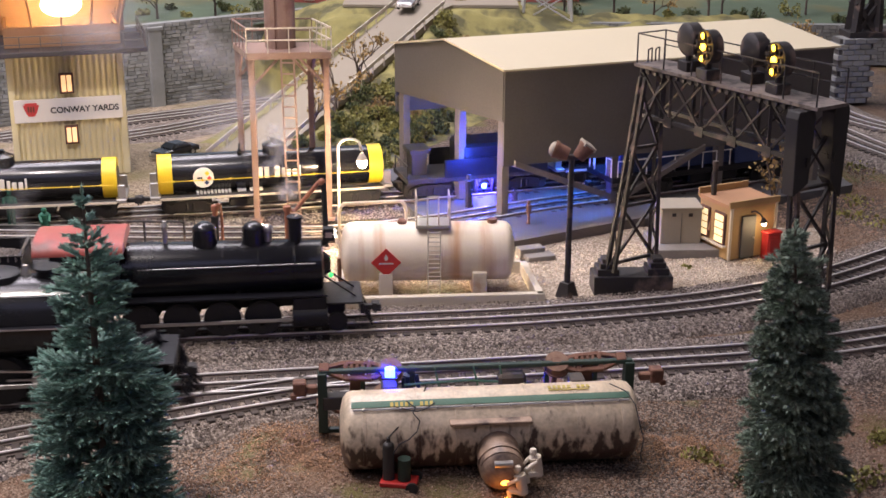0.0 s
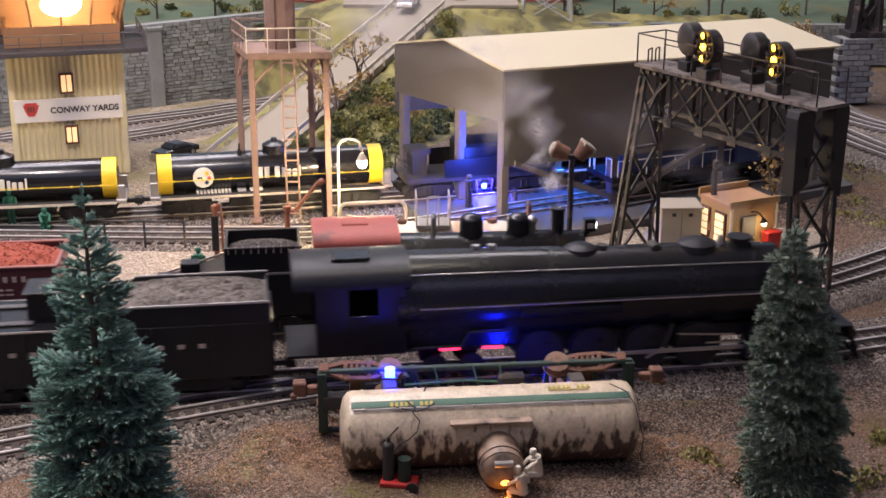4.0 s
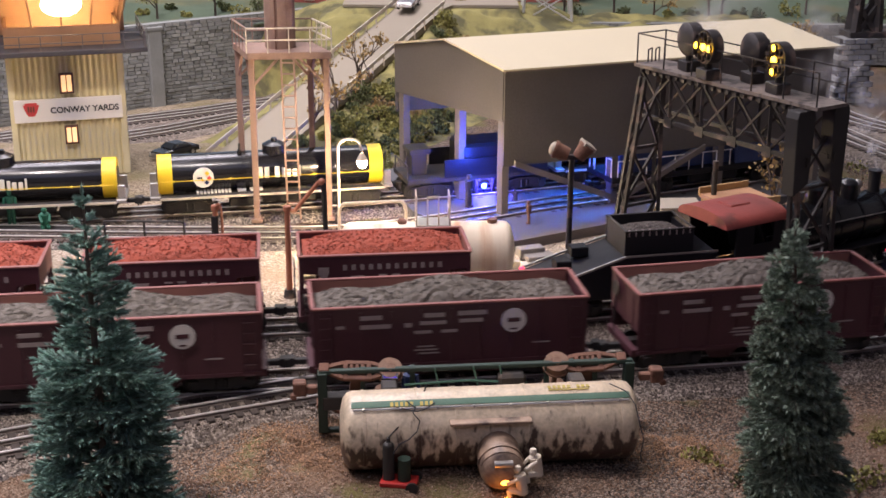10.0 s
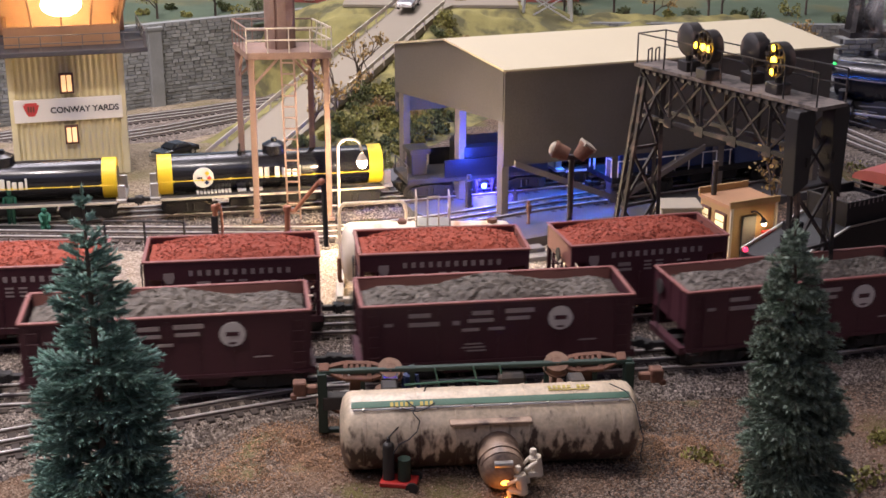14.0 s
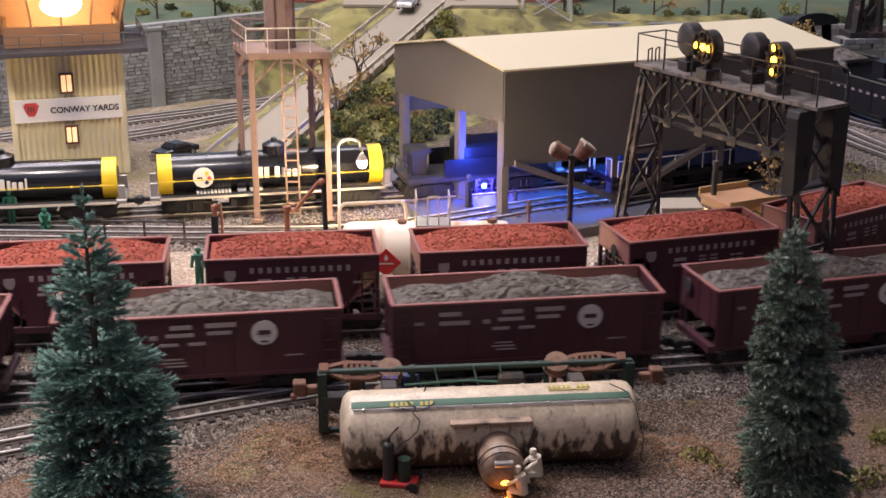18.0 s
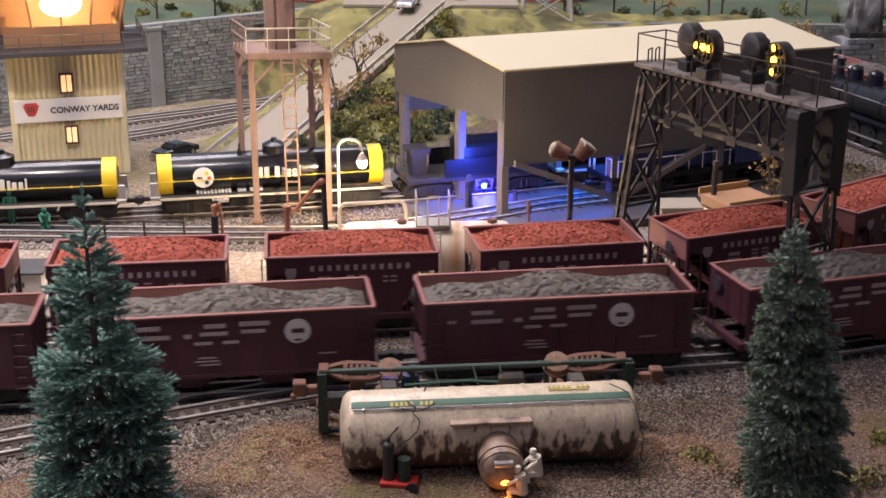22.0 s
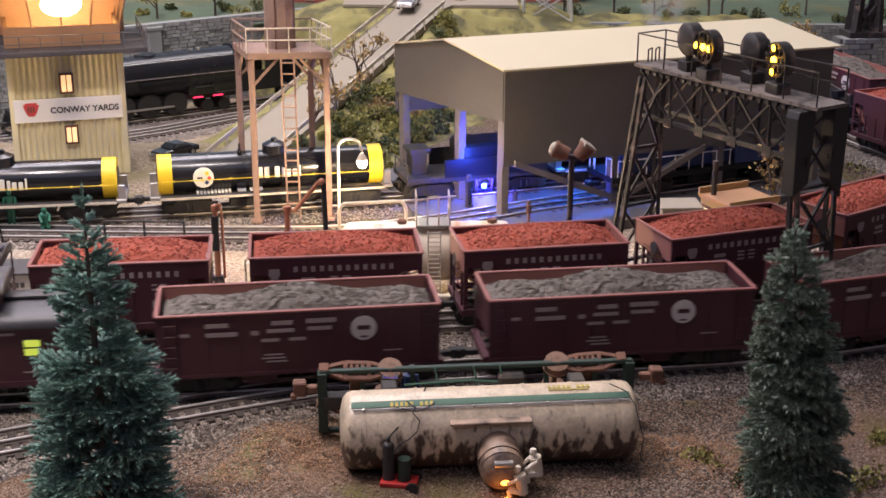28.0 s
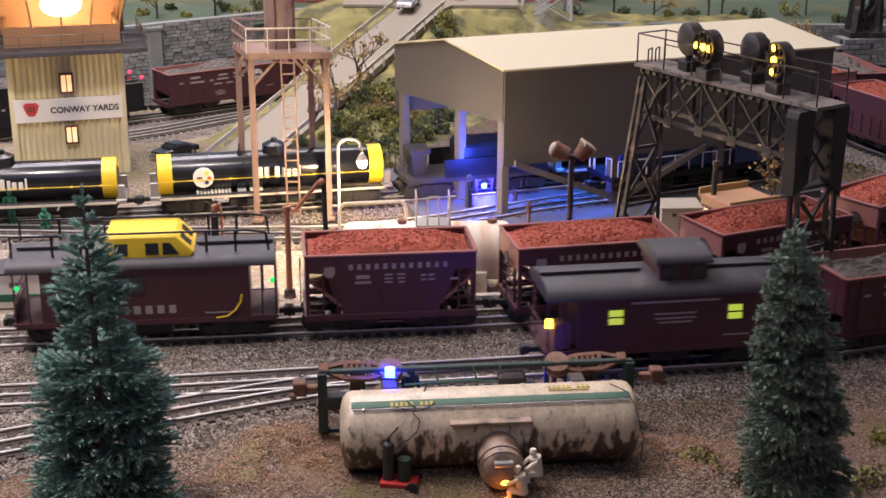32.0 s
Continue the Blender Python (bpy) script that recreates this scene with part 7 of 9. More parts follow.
# ---- tank cars on the siding ----
def tank_car(dark=False):
    t = thing("tank_car", Matrix(), "gloss black tank car with yellow end bands and white lettering" if not dark else "plain black tank car inside the shed", "tank car", "tank cars on the siding")
    r, zc, h = 0.0190, 0.0360, 0.1060
    bm = B()
    lathe_x(bm, [(-h - 0.004, 0.003), (-h - 0.0035, r * 0.5), (-h - 0.001, r * 0.85), (-h + 0.002, r * 0.97), (-h + 0.004, r), (h - 0.004, r), (h - 0.002, r * 0.97), (h + 0.001, r * 0.85), (h + 0.0035, r * 0.5), (h + 0.004, 0.003)], 40, (0, zc))
    part("tank", bm, "gloss", t, smooth=True)
    for s in (-1, 1):
        if not dark:
            bm = B()
            lathe_x(bm, [(s * (h - 0.011), r * 0.99), (s * (h - 0.011), r * 1.02), (s * (h + 0.0025), r * 1.02), (s * (h + 0.0028), r * 0.90)], 40, (0, zc))
            part("end_band", bm, "yellow", t, "yellow painted end band", smooth=True)
        for x in (0.028, 0.062):
            bm = B()
            lathe_x(bm, [(s * x - 0.0006, r), (s * x - 0.0005, r * 1.012), (s * x + 0.0005, r * 1.012), (s * x + 0.0006, r)], 40, (0, zc))
            part("tank_strap", bm, "gloss", t, smooth=True)
        bm = B()
        rod(bm, (-h, s * (r + 0.0022), zc - 0.002), (h, s * (r + 0.0022), zc - 0.002), 0.0004, 6)
        for k in range(8):
            ball(bm, (-h + 0.012 + k * (2 * h - 0.024) / 7, s * (r + 0.0016), zc - 0.002), 0.0012, (1, 1, 1), 6)
        part("handrail", bm, "yellow" if not dark else "gloss", t)
        boxes("running_board", "grime", t, [((0, s * 0.0235, 0.0190), (0.216, 0.0090, 0.0016))])
        boxes("side_sill", "guard", t, [((0, s * 0.0285, 0.0188), (0.216, 0.0008, 0.0022))])
        boxes("end_platform", "steel", t, [((s * 0.112, 0, 0.019), (0.010, 0.050, 0.003))], 0.0004)
        boxes("end_ladder", "steel", t, [((s * 0.1125, y, 0.026), (0.0070, 0.0035, 0.014)) for y in (-0.018, 0.018)], 0.0004)
        truck(t, s * 0.080)
        coupler(t, s * 0.114, s)
    bm = B()
    rod(bm, (0.004, 0, zc + r - 0.003), (0.004, 0, zc + r + 0.006), 0.0115, 24)
    rod(bm, (0.004, 0, zc + r + 0.006), (0.004, 0, zc + r + 0.009), 0.0115, 24, 0.0060)
    part("dome", bm, "gloss", t, smooth=True)
    bm = B()
    rod(bm, (0.004, 0, zc + r + 0.009), (0.004, 0, zc + r + 0.012), 0.0030, 12)
    part("dome_cap", bm, "gloss", t)
    if not dark:
        y = -r - 0.0005
        bm = B()
        rod(bm, (-0.0660, y + 0.0010, zc), (-0.0660, y - 0.0006, zc), 0.0098, 28)
        e = part("round_emblem", bm, "sign", t, "white round emblem with coloured diamonds")
        for dx, dz, m in ((0.0035, 0.0042, "yellow"), (0.0055, -0.0005, "signred"), (0.0030, -0.0048, "figure_blue")):
            bm = B()
            for v in box(bm, (0, 0, 0), (0.0034, 0.0004, 0.0034), Matrix.Rotation(radians(45), 4, "Y")):
                v.co += Vector((-0.0660 + dx, y - 0.0008, zc + dz))
            part("diamond", bm, m, e)
        boxes("emblem_line", "ink", e, [((-0.0695, y - 0.0008, zc), (0.0050, 0.0004, 0.0016))])
        for x, w, hh in ((-0.012, 0.0060, 0.0105), (-0.0055, 0.0055, 0.0105), (0.0045, 0.0055, 0.0105), (0.0105, 0.0035, 0.0090), (0.0155, 0.0048, 0.0072), (0.0215, 0.0048, 0.0072), (0.0262, 0.0022, 0.0105)):
            bm = B()
            box(bm, (x, y - 0.0002, zc + 0.002 + (hh - 0.0105) / 2), (w * 0.85, 0.0012, hh))
            part("lettering", bm, "sign", t)
        marks("lettering", "sign", t, -r + 0.0030, [(-0.072 + k * 0.0034, zc - 0.0148, 0.0022, 0.0020) for k in range(10)] + [(-0.030, zc - 0.0148, 0.008, 0.0014), (-0.016, zc - 0.0148, 0.012, 0.0014)], 0.0100)
        boxes("builder_plate", "sign", t, [((-0.055, -0.0285, 0.010), (0.006, 0.0008, 0.004))])
    boxes("centre_sill", "grime", t, [((0, 0, 0.0150), (0.226, 0.010, 0.008))])
    boxes("brake_gear", "truck", t, [((0.02, 0.0, 0.0100), (0.060, 0.026, 0.008)), ((-0.03, -0.012, 0.0090), (0.024, 0.012, 0.008))], 0.0006)
    bm = B()
    rod(bm, (-0.030, -0.004, zc + r), (-0.030, -0.004, zc + r + 0.009), 0.0010, 8)
    box(bm, (-0.030, -0.004, zc + r + 0.001), (0.004, 0.006, 0.003))
    part("vent_valve", bm, "gloss", t)
    return t


def on_line(ob, line, s, half=0.06):
    ob.matrix_basis = line.pose_of(s, half)
    return ob


def s_at(line, x):
    return float(np.interp(x, line.xy[:, 0], line.s))


car = tank_car()
on_line(car, TANK_LINE, s_at(TANK_LINE, -0.1690))
copy_thing(car, TANK_LINE.pose_of(s_at(TANK_LINE, -0.1690) - 0.2545, 0.06))


def flat_car():
    t = thing("flat_car", Matrix(), "black gondola car with a brake platform standing in the shed", "freight car")
    boxes("deck", "grime", t, [((0, 0, 0.0200), (0.150, 0.052, 0.005))], 0.0004)
    boxes("side", "black", t, [((0.018, s * 0.026, 0.031), (0.110, 0.0016, 0.018)) for s in (-1, 1)])
    boxes("end_box", "truck", t, [((-0.058, 0, 0.047), (0.022, 0.026, 0.005)), ((-0.058, 0, 0.034), (0.016, 0.018, 0.024))], 0.0005)
    boxes("load", "black", t, [((0.026, 0, 0.038), (0.086, 0.044, 0.030))], 0.003)
    bm = B()
    for y in (-0.022, 0.022):
        rod(bm, (-0.074, y, 0.022), (-0.074, y, 0.036), 0.0008, 6)
    rod(bm, (-0.074, -0.022, 0.036), (-0.074, 0.022, 0.036), 0.0008, 6)
    rod(bm, (-0.073, -0.010, 0.036), (-0.074, -0.010, 0.036), 0.0045, 14)
    part("end_rail", bm, "grime", t)
    for s in (-1, 1):
        truck(t, s * 0.050)
        coupler(t, s * 0.074, s)
    return t


on_line(flat_car(), TANK_LINE, s_at(TANK_LINE, -0.1690) + 0.205)
on_line(tank_car(True), TANK_LINE, s_at(TANK_LINE, -0.1690) + 0.405)


def diesel():
    t = thing("diesel_locomotive", Matrix(), "blue diesel locomotive with white handrails parked in the shed", "locomotive")
    boxes("frame", "black", t, [((0, 0, 0.021), (0.250, 0.052, 0.006))], 0.0006)
    boxes("hood", "figure_blue", t, [((-0.045, 0, 0.043), (0.130, 0.034, 0.040)), ((0.095, 0, 0.036), (0.044, 0.034, 0.026))], 0.002, "blue hood")
    boxes("cab", "figure_blue", t, [((0.046, 0, 0.047), (0.050, 0.050, 0.048))], 0.002)
    for s in (-1, 1):
        boxes("cab_window", "glassdark", t, [((0.046, s * 0.0253, 0.057), (0.020, 0.0008, 0.012))])
        bm = B()
        for k in range(9):
            rod(bm, (-0.118 + k * 0.0165, s * 0.0245, 0.024), (-0.118 + k * 0.0165, s * 0.0245, 0.040), 0.0006, 6)
        rod(bm, (-0.118, s * 0.0245, 0.040), (0.016, s * 0.0245, 0.040), 0.0006, 6)
        part("handrail", bm, "sign", t)
        bm = B()
        pipe(bm, [(s * 0.124, -0.022, 0.022), (s * 0.124, -0.022, 0.042), (s * 0.124, -0.012, 0.042), (s * 0.124, -0.012, 0.022)], 0.0008, 6)
        pipe(bm, [(s * 0.124, 0.022, 0.022), (s * 0.124, 0.022, 0.042), (s * 0.124, 0.012, 0.042), (s * 0.124, 0.012, 0.022)], 0.0008, 6)
        part("end_rail", bm, "sign", t)
        truck(t, s * 0.078, 0.044)
        coupler(t, s * 0.124, s)
        boxes("lettering", "sign", t, [((-0.100 + k * 0.006, s * 0.0174, 0.050), (0.0040, 0.0006, 0.0070)) for k in range(4)])
        boxes("step", "black", t, [((s * 0.118, y, 0.012), (0.010, 0.008, 0.002)) for y in (-0.022, 0.022)])
    boxes("end_lettering", "sign", t, [((-0.1104, -0.006 + k * 0.0045, 0.050), (0.0006, 0.0030, 0.0060)) for k in range(4)])
    boxes("fuel_tank", "black", t, [((0, 0, 0.012), (0.060, 0.036, 0.012))], 0.002)
    return t


on_line(diesel(), YARD_LINE, s_at(YARD_LINE, 0.272))


# ---- the overturned tank car in the foreground, lying on its side ----
def wrecked_car():
    # built upright along x, then laid over so that its underframe faces away from the viewer
    t = thing("wrecked_tank_car", pose(0.0290, 0.7620, 0.0240, 90, 0, 6.0), "overturned dirty white tank car lying on its side, burning", "tank car")
    # local axes: x along, y up in the world, z towards the viewer
    r, h = 0.0243, 0.0885
    bm = B()
    lathe_x(bm, [(-h - 0.004, 0.004), (-h - 0.0035, r * 0.5), (-h - 0.0015, r * 0.84), (-h + 0.001, r * 0.96), (-h + 0.004, r), (h - 0.004, r), (h - 0.001, r * 0.96), (h + 0.0015, r * 0.84), (h + 0.0035, r * 0.5), (h + 0.004, 0.004)], 48, (0, 0))
    part("tank", bm, "old_white", t, "dirty white tank shell with dark burnt patches, denser low down", smooth=True)
    for x in (-0.078, -0.045, -0.022, 0.022, 0.052, 0.080):
        bm = B()
        lathe_x(bm, [(x - 0.0010, r), (x - 0.0009, r * 1.016), (x + 0.0009, r * 1.016), (x + 0.0010, r)], 48, (0, 0))
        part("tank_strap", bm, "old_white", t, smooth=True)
    # green band along the flank with yellow lettering bars, both bent round the shell
    def strip(name, mat, x0, x1, a0, a1, lift, parent=t, n=6):
        bm = B()
        rows = []
        for i in range(n + 1):
            a = radians(a0 + (a1 - a0) * i / n)
            rows.append([bm.verts.new((x, (r + lift) * math.sin(a), (r + lift) * math.cos(a))) for x in (x0, x1)])
        inner = []
        for i in range(n + 1):
            a = radians(a0 + (a1 - a0) * i / n)
            inner.append([bm.verts.new((x, (r + lift - 0.0004) * math.sin(a), (r + lift - 0.0004) * math.cos(a))) for x in (x0, x1)])
        for i in range(n):
            bm.faces.new((rows[i][0], rows[i][1], rows[i + 1][1], rows[i + 1][0]))
            bm.faces.new((inner[i][0], inner[i + 1][0], inner[i + 1][1], inner[i][1]))
        for i in (0, n):
            bm.faces.new((rows[i][0], inner[i][0], inner[i][1], rows[i][1]))
        return part(name, bm, mat, parent, smooth=True)

    strip("green_band", "green", -h + 0.003, h - 0.003, 58, 69, 0.0005)
    for x0, n0, a in ((-0.062, 9, 58), (0.036, 9, 82)):
        for k in range(n0):
            if k == 5:
                continue
            strip("lettering", "oldyellow", x0 + k * 0.0030, x0 + k * 0.0030 + 0.0019, a, a + 7, 0.0008, n=2)
        strip("lettering", "oldyellow", x0, x0 + 0.025, a - 5, a - 3, 0.0008, n=2)
    # open manway dome pointing at the viewer
    bm = B()
    rod(bm, (0.0025, -0.0060, r - 0.004), (0.0025, -0.0095, r + 0.0170), 0.0132, 28)
    d = part("manway_dome", bm, "burnt", t, smooth=True)
    bm = B()
    rod(bm, (0.0025, -0.0083, r + 0.0095), (0.0025, -0.0087, r + 0.0120), 0.0140, 28)
    part("dome_rim", bm, "burnt", d, smooth=True)
    bm = B()
    ball(bm, (0.0025, -0.0094, r + 0.0165), 0.0131, (1, 1, 0.55), 24)
    part("dome_cap", bm, "burnt", d, "scorched rounded dome cap", smooth=True)
    bm = B()
    ball(bm, (0.0035, -0.0150, r + 0.0222), 0.0030, (1, 0.75, 0.5), 14)
    part("flame", bm, "fire", d, "glowing orange fire in the open hatch", smooth=True)
    bm = B()
    rod(bm, (-0.003, -0.003, r + 0.0225), (0.008, -0.003, r + 0.0225), 0.0022, 10)
    part("hatch_hinge", bm, "steel", d)
    boxes("walk_board", "burnt", t, [((-0.002, 0.0135, r - 0.0010), (0.050, 0.0018, 0.0070))], 0.0004, "rusty walkway board")
    bm = B()
    pts = [(-h + 0.004, 0.0205, 0.0150), (h - 0.004, 0.0205, 0.0150)]
    pipe(bm, pts, 0.0006, 6)
    for k in range(8):
        x = -h + 0.010 + k * (2 * h - 0.02) / 7
        rod(bm, (x, 0.0185, 0.0140), (x, 0.0215, 0.0155), 0.0007, 6)
    part("handrail", bm, "steel", t)
    for path in (((-0.052, 66, 0.001), (-0.047, 52, 0.003), (-0.049, 44, 0.005), (-0.045, 34, 0.004), (-0.047, 22, 0.006), (-0.052, 14, 0.007), (-0.058, 8, 0.006), (-0.062, -2, 0.008)), ((-0.035, 60, 0.002), (-0.040, 50, 0.004), (-0.046, 46, 0.004), (-0.054, 52, 0.002), (-0.060, 58, 0.001)),
                 ((0.074, 80, 0.003), (0.083, 62, 0.004), (0.0865, 42, 0.006), (0.0875, 22, 0.008), (0.090, 4, 0.009), (0.089, -16, 0.008), (0.0915, -34, 0.006))):
        bm = B()
        pipe(bm, [(x, (r + d) * math.sin(radians(a)), (r + d) * math.cos(radians(a))) for x, a, d in path], 0.00036, 6)
        part("loose_cable", bm, "ink", t, "torn dark cable hanging over the shell")
    # underframe, now upright behind the tank
    zb = -r - 0.019
    for s in (-1, 1):
        boxes("side_sill", "deepgreen", t, [((-0.002, s * 0.0205, zb), (0.204, 0.0028, 0.0045))], 0.0004, "green side sill")
        boxes("end_beam", "deepgreen", t, [((s * 0.100 - 0.002, 0, zb), (0.006, 0.041, 0.0090))], 0.0004)
        boxes("end_step", "grime", t, [((s * 0.103, -0.016, zb - 0.002), (0.003, 0.006, 0.012))])
        bm = B()
        box(bm, (s * 0.110, 0.009, zb), (0.010, 0.0050, 0.0050))
        box(bm, (s * 0.1165, 0.010, zb), (0.0085, 0.0095, 0.0085))
        box(bm, (s * 0.1205, 0.0055, zb + 0.003), (0.004, 0.004, 0.004))
        part("coupler", bm, "rust", t, "rusty coupler", bevel=0.0008)
        for k in (-1, 0, 1):
            bm = B()
            bar(bm, (s * 0.060 + k * 0.016, -0.022, zb - 0.002), (s * 0.060 + k * 0.016, 0.022, zb - 0.002), 0.0030)
            part("cross_bearer", bm, "deepgreen", t)
        # truck thrown up above the frame: open cast side frames, a bolster and one wheelset left in place
        tm = pose(-0.080 if s < 0 else 0.072, 0.0080, zb - 0.0200, 33, 0, 3 * s)
        bm = B()
        box(bm, (0, 0, 0.0100), (0.008, 0.040, 0.005))
        tr = part("truck", bm, "rust", t, "rusty truck", m=tm)
        for e in (-1, 1):
            y = e * 0.0200
            bm = B()
            for a, b in (((-0.023, 0.0085), (-0.009, 0.0150)), ((-0.009, 0.0150), (0.009, 0.0150)), ((0.009, 0.0150), (0.023, 0.0085)), ((-0.023, 0.0080), (-0.008, 0.0035)), ((-0.008, 0.0035), (0.008, 0.0035)), ((0.008, 0.0035), (0.023, 0.0080)), ((-0.0075, 0.0035), (-0.0075, 0.0150)), ((0.0075, 0.0035), (0.0075, 0.0150))):
                bar(bm, (a[0], y, a[1]), (b[0], y, b[1]), 0.0030, 0.0030)
            for k in (-1, 1):
                box(bm, (k * 0.0215, y + e * 0.0008, 0.0083), (0.0065, 0.0046, 0.0062))
            part("side_frame", bm, "rust", tr, bevel=0.0004)
            for k in (-0.0035, 0, 0.0035):
                bm = B()
                rod(bm, (k, y, 0.0050), (k, y, 0.0120), 0.0015, 10)
                part("spring", bm, "rust", tr)
        for k in (-s,):
            bm = B()
            rod(bm, (0, -0.017, 0), (0, 0.017, 0), 0.0018, 8)
            for e in (-1, 1):
                rod(bm, (0, e * 0.0135, 0), (0, e * 0.0190, 0), 0.0078, 24)
                rod(bm, (0, e * 0.0190, 0), (0, e * 0.0200, 0), 0.0030, 14)
                rod(bm, (0, e * 0.0128, 0), (0, e * 0.0140, 0), 0.0090, 24)
            part("wheelset", bm, "lightrust", tr, m=pose(k * 0.021, 0.004, 0.0083, 0, 0, 0))
    boxes("centre_sill", "grime", t, [((-0.002, 0, zb), (0.200, 0.009, 0.010))], 0.0005)
    bm = B()
    for x in (-0.030, -0.005, 0.012):
        rod(bm, (x, 0.022, zb + 0.004), (x + 0.004, 0.004, zb + 0.008), 0.0007, 6)
    pipe(bm, [(-0.050, 0.012, zb + 0.006), (-0.01, 0.014, zb + 0.007), (0.030, 0.010, zb + 0.006)], 0.0008, 6)
    part("brake_rigging", bm, "green", t)
    boxes("brake_cylinder", "grime", t, [((0.020, 0.012, zb + 0.004), (0.018, 0.010, 0.010))], 0.002)
    boxes("tank_saddle", "grime", t, [((s * 0.060, 0, -r - 0.003), (0.010, 0.036, 0.014)) for s in (-1, 1)], 0.001)
    return t


wrecked_car()
lamp("hatch_fire", "POINT", (0.0335, 0.7085, 0.0045), 0.0016, (1.0, 0.35, 0.06), 0.004)
bm = B()
for k in range(46):
    a = k * 2.4
    ball(bm, (0.0335 + 0.0012 * math.sqrt(k) * math.cos(a), 0.7120 + 0.0012 * math.sqrt(k) * math.sin(a), -0.001), 0.0004 + 0.0003 * (k % 3), (1.3, 1, 0.5), 6)
tagged(part("embers", bm, "fire"), "glowing orange embers on the ground under the hatch", "embers")

# blue strobes at the wreck: a glowing tube that pops up out of its case and drops back; the opaque case is added to
# shut off its light
BEACONS = []
for x, y, z in ((-0.0335, 0.7930, 0.0410), (0.0500, 0.8260, 0.0220)):
    bt = thing("blue_beacon", pose(x, y, z), "flashing blue warning beacon behind the wrecked tank car", "beacon", "beacons at the wreck")
    for c, s in (((0, -0.0042, -0.008), (0.0100, 0.0010, 0.020)), ((0, 0.0042, -0.008), (0.0100, 0.0010, 0.020)), ((-0.0046, 0, -0.008), (0.0010, 0.0076, 0.020)), ((0.0046, 0, -0.008), (0.0010, 0.0076, 0.020)), ((0, 0, -0.029), (0.0100, 0.0094, 0.022))):
        boxes("case_wall", "gantry", bt, [(c, s)])
    bm = B()
    rod(bm, (0, 0, -0.0045), (0, 0, 0.0055), 0.0033, 14)
    BEACONS.append(part("flash_tube", bm, "bluelight", bt, "bright blue flash tube"))


# ---- small figures: painted model people, plain shapes ----
def figure(x, y, z, h, turn, colour, pose_kind, label):
    bm = B()
    k = h / 0.036
    if pose_kind == "stand":
        for s in (-1, 1):
            rod(bm, (0, s * 0.0022 * k, 0), (0, s * 0.0018 * k, 0.017 * k), 0.0018 * k, 8, 0.0024 * k)
            rod(bm, (0.001 * k, s * 0.0052 * k, 0.0285 * k), (0.003 * k, s * 0.0062 * k, 0.0175 * k), 0.0015 * k, 8)
            box(bm, (0.001 * k, s * 0.0022 * k, 0.0008 * k), (0.0060 * k, 0.0028 * k, 0.0016 * k))
        rod(bm, (0, 0, 0.0165 * k), (0, 0, 0.0295 * k), 0.0034 * k, 10, 0.0046 * k)
        top = (0.0005 * k, 0, 0.0328 * k)
    else:
        for s in (-1, 1):
            rod(bm, (0, s * 0.0025 * k, 0.005 * k), (0.009 * k, s * 0.0030 * k, 0.006 * k), 0.0022 * k, 8)
            rod(bm, (0.009 * k, s * 0.0030 * k, 0.006 * k), (0.008 * k, s * 0.0030 * k, 0), 0.0018 * k, 8)
            rod(bm, (0.002 * k, s * 0.0050 * k, 0.0165 * k), (0.010 * k, s * 0.0035 * k, 0.0110 * k), 0.0015 * k, 8)
        rod(bm, (-0.001 * k, 0, 0.003 * k), (0.002 * k, 0, 0.0180 * k), 0.0040 * k, 10, 0.0046 * k)
        top = (0.0035 * k, 0, 0.0215 * k)
    ball(bm, top, 0.0026 * k, (1, 0.9, 1.15), 10)
    rod(bm, (top[0], 0, top[2] + 0.0008 * k), (top[0], 0, top[2] + 0.0030 * k), 0.0029 * k, 10, 0.0022 * k)
    ob = part("figurine", bm, colour, m=pose(x, y, z, 0, 0, turn), smooth=True)
    return tagged(ob, label, "figurine", "figurines")


figure(-0.4060, 1.2160, 0.006, 0.0340, -80, "figure_green", "stand", "small model figure in green overalls standing on the yard bench")
figure(-0.3720, 1.2060, 0.004, 0.0330, -70, "figure_green", "sit", "small model figure in green overalls crouching on the yard bench")
figure(-0.2060, 1.0790, -0.002, 0.0330, -90, "figure_green", "stand", "small green model figure beside a water column")
figure(0.0815, 1.2310, 0.0046, 0.0225, 180, "rust", "stand", "tiny model worker in an orange vest on the shed floor")
figure(0.2405, 1.1700, 0.006, 0.0300, 200, "skin", "stand", "small model worker standing beside the hut")
figure(0.0720, 1.300, 0.0046, 0.0200, 100, "figure_dark", "sit", "small dark model figure crouching in the shed")
figure(0.0250, 1.285, 0.0046, 0.0330, -40, "figure_dark", "stand", "small dark model figure at a shed post")
figure(0.0330, 1.330, 0.0046, 0.0300, 20, "figure_dark", "stand", "small dark model figure welding in the shed")
figure(0.0505, 1.335, 0.0046, 0.0300, 160, "figure_dark", "stand", "small dark model figure watching in the shed")
figure(0.0475, 0.7160, -0.001, 0.0300, 170, "figure_pale", "sit", "bone-coloured model figure kneeling at the burning hatch")
figure(0.0570, 0.7260, 0.006, 0.0300, 200, "figure_pale", "sit", "bone-coloured model figure bending over at the burning hatch")
figure(-0.0215, 0.8080, 0.010, 0.0330, -60, "figure_blue", "stand", "model figure in blue overalls behind the wrecked car")
bench = thing("yard_bench", pose(-0.392, 1.2080, 0), "low black loading bench with pale plates", "bench")
boxes("bench_top", "truck", bench, [((0, 0, 0.0040), (0.090, 0.016, 0.004))], 0.0004)
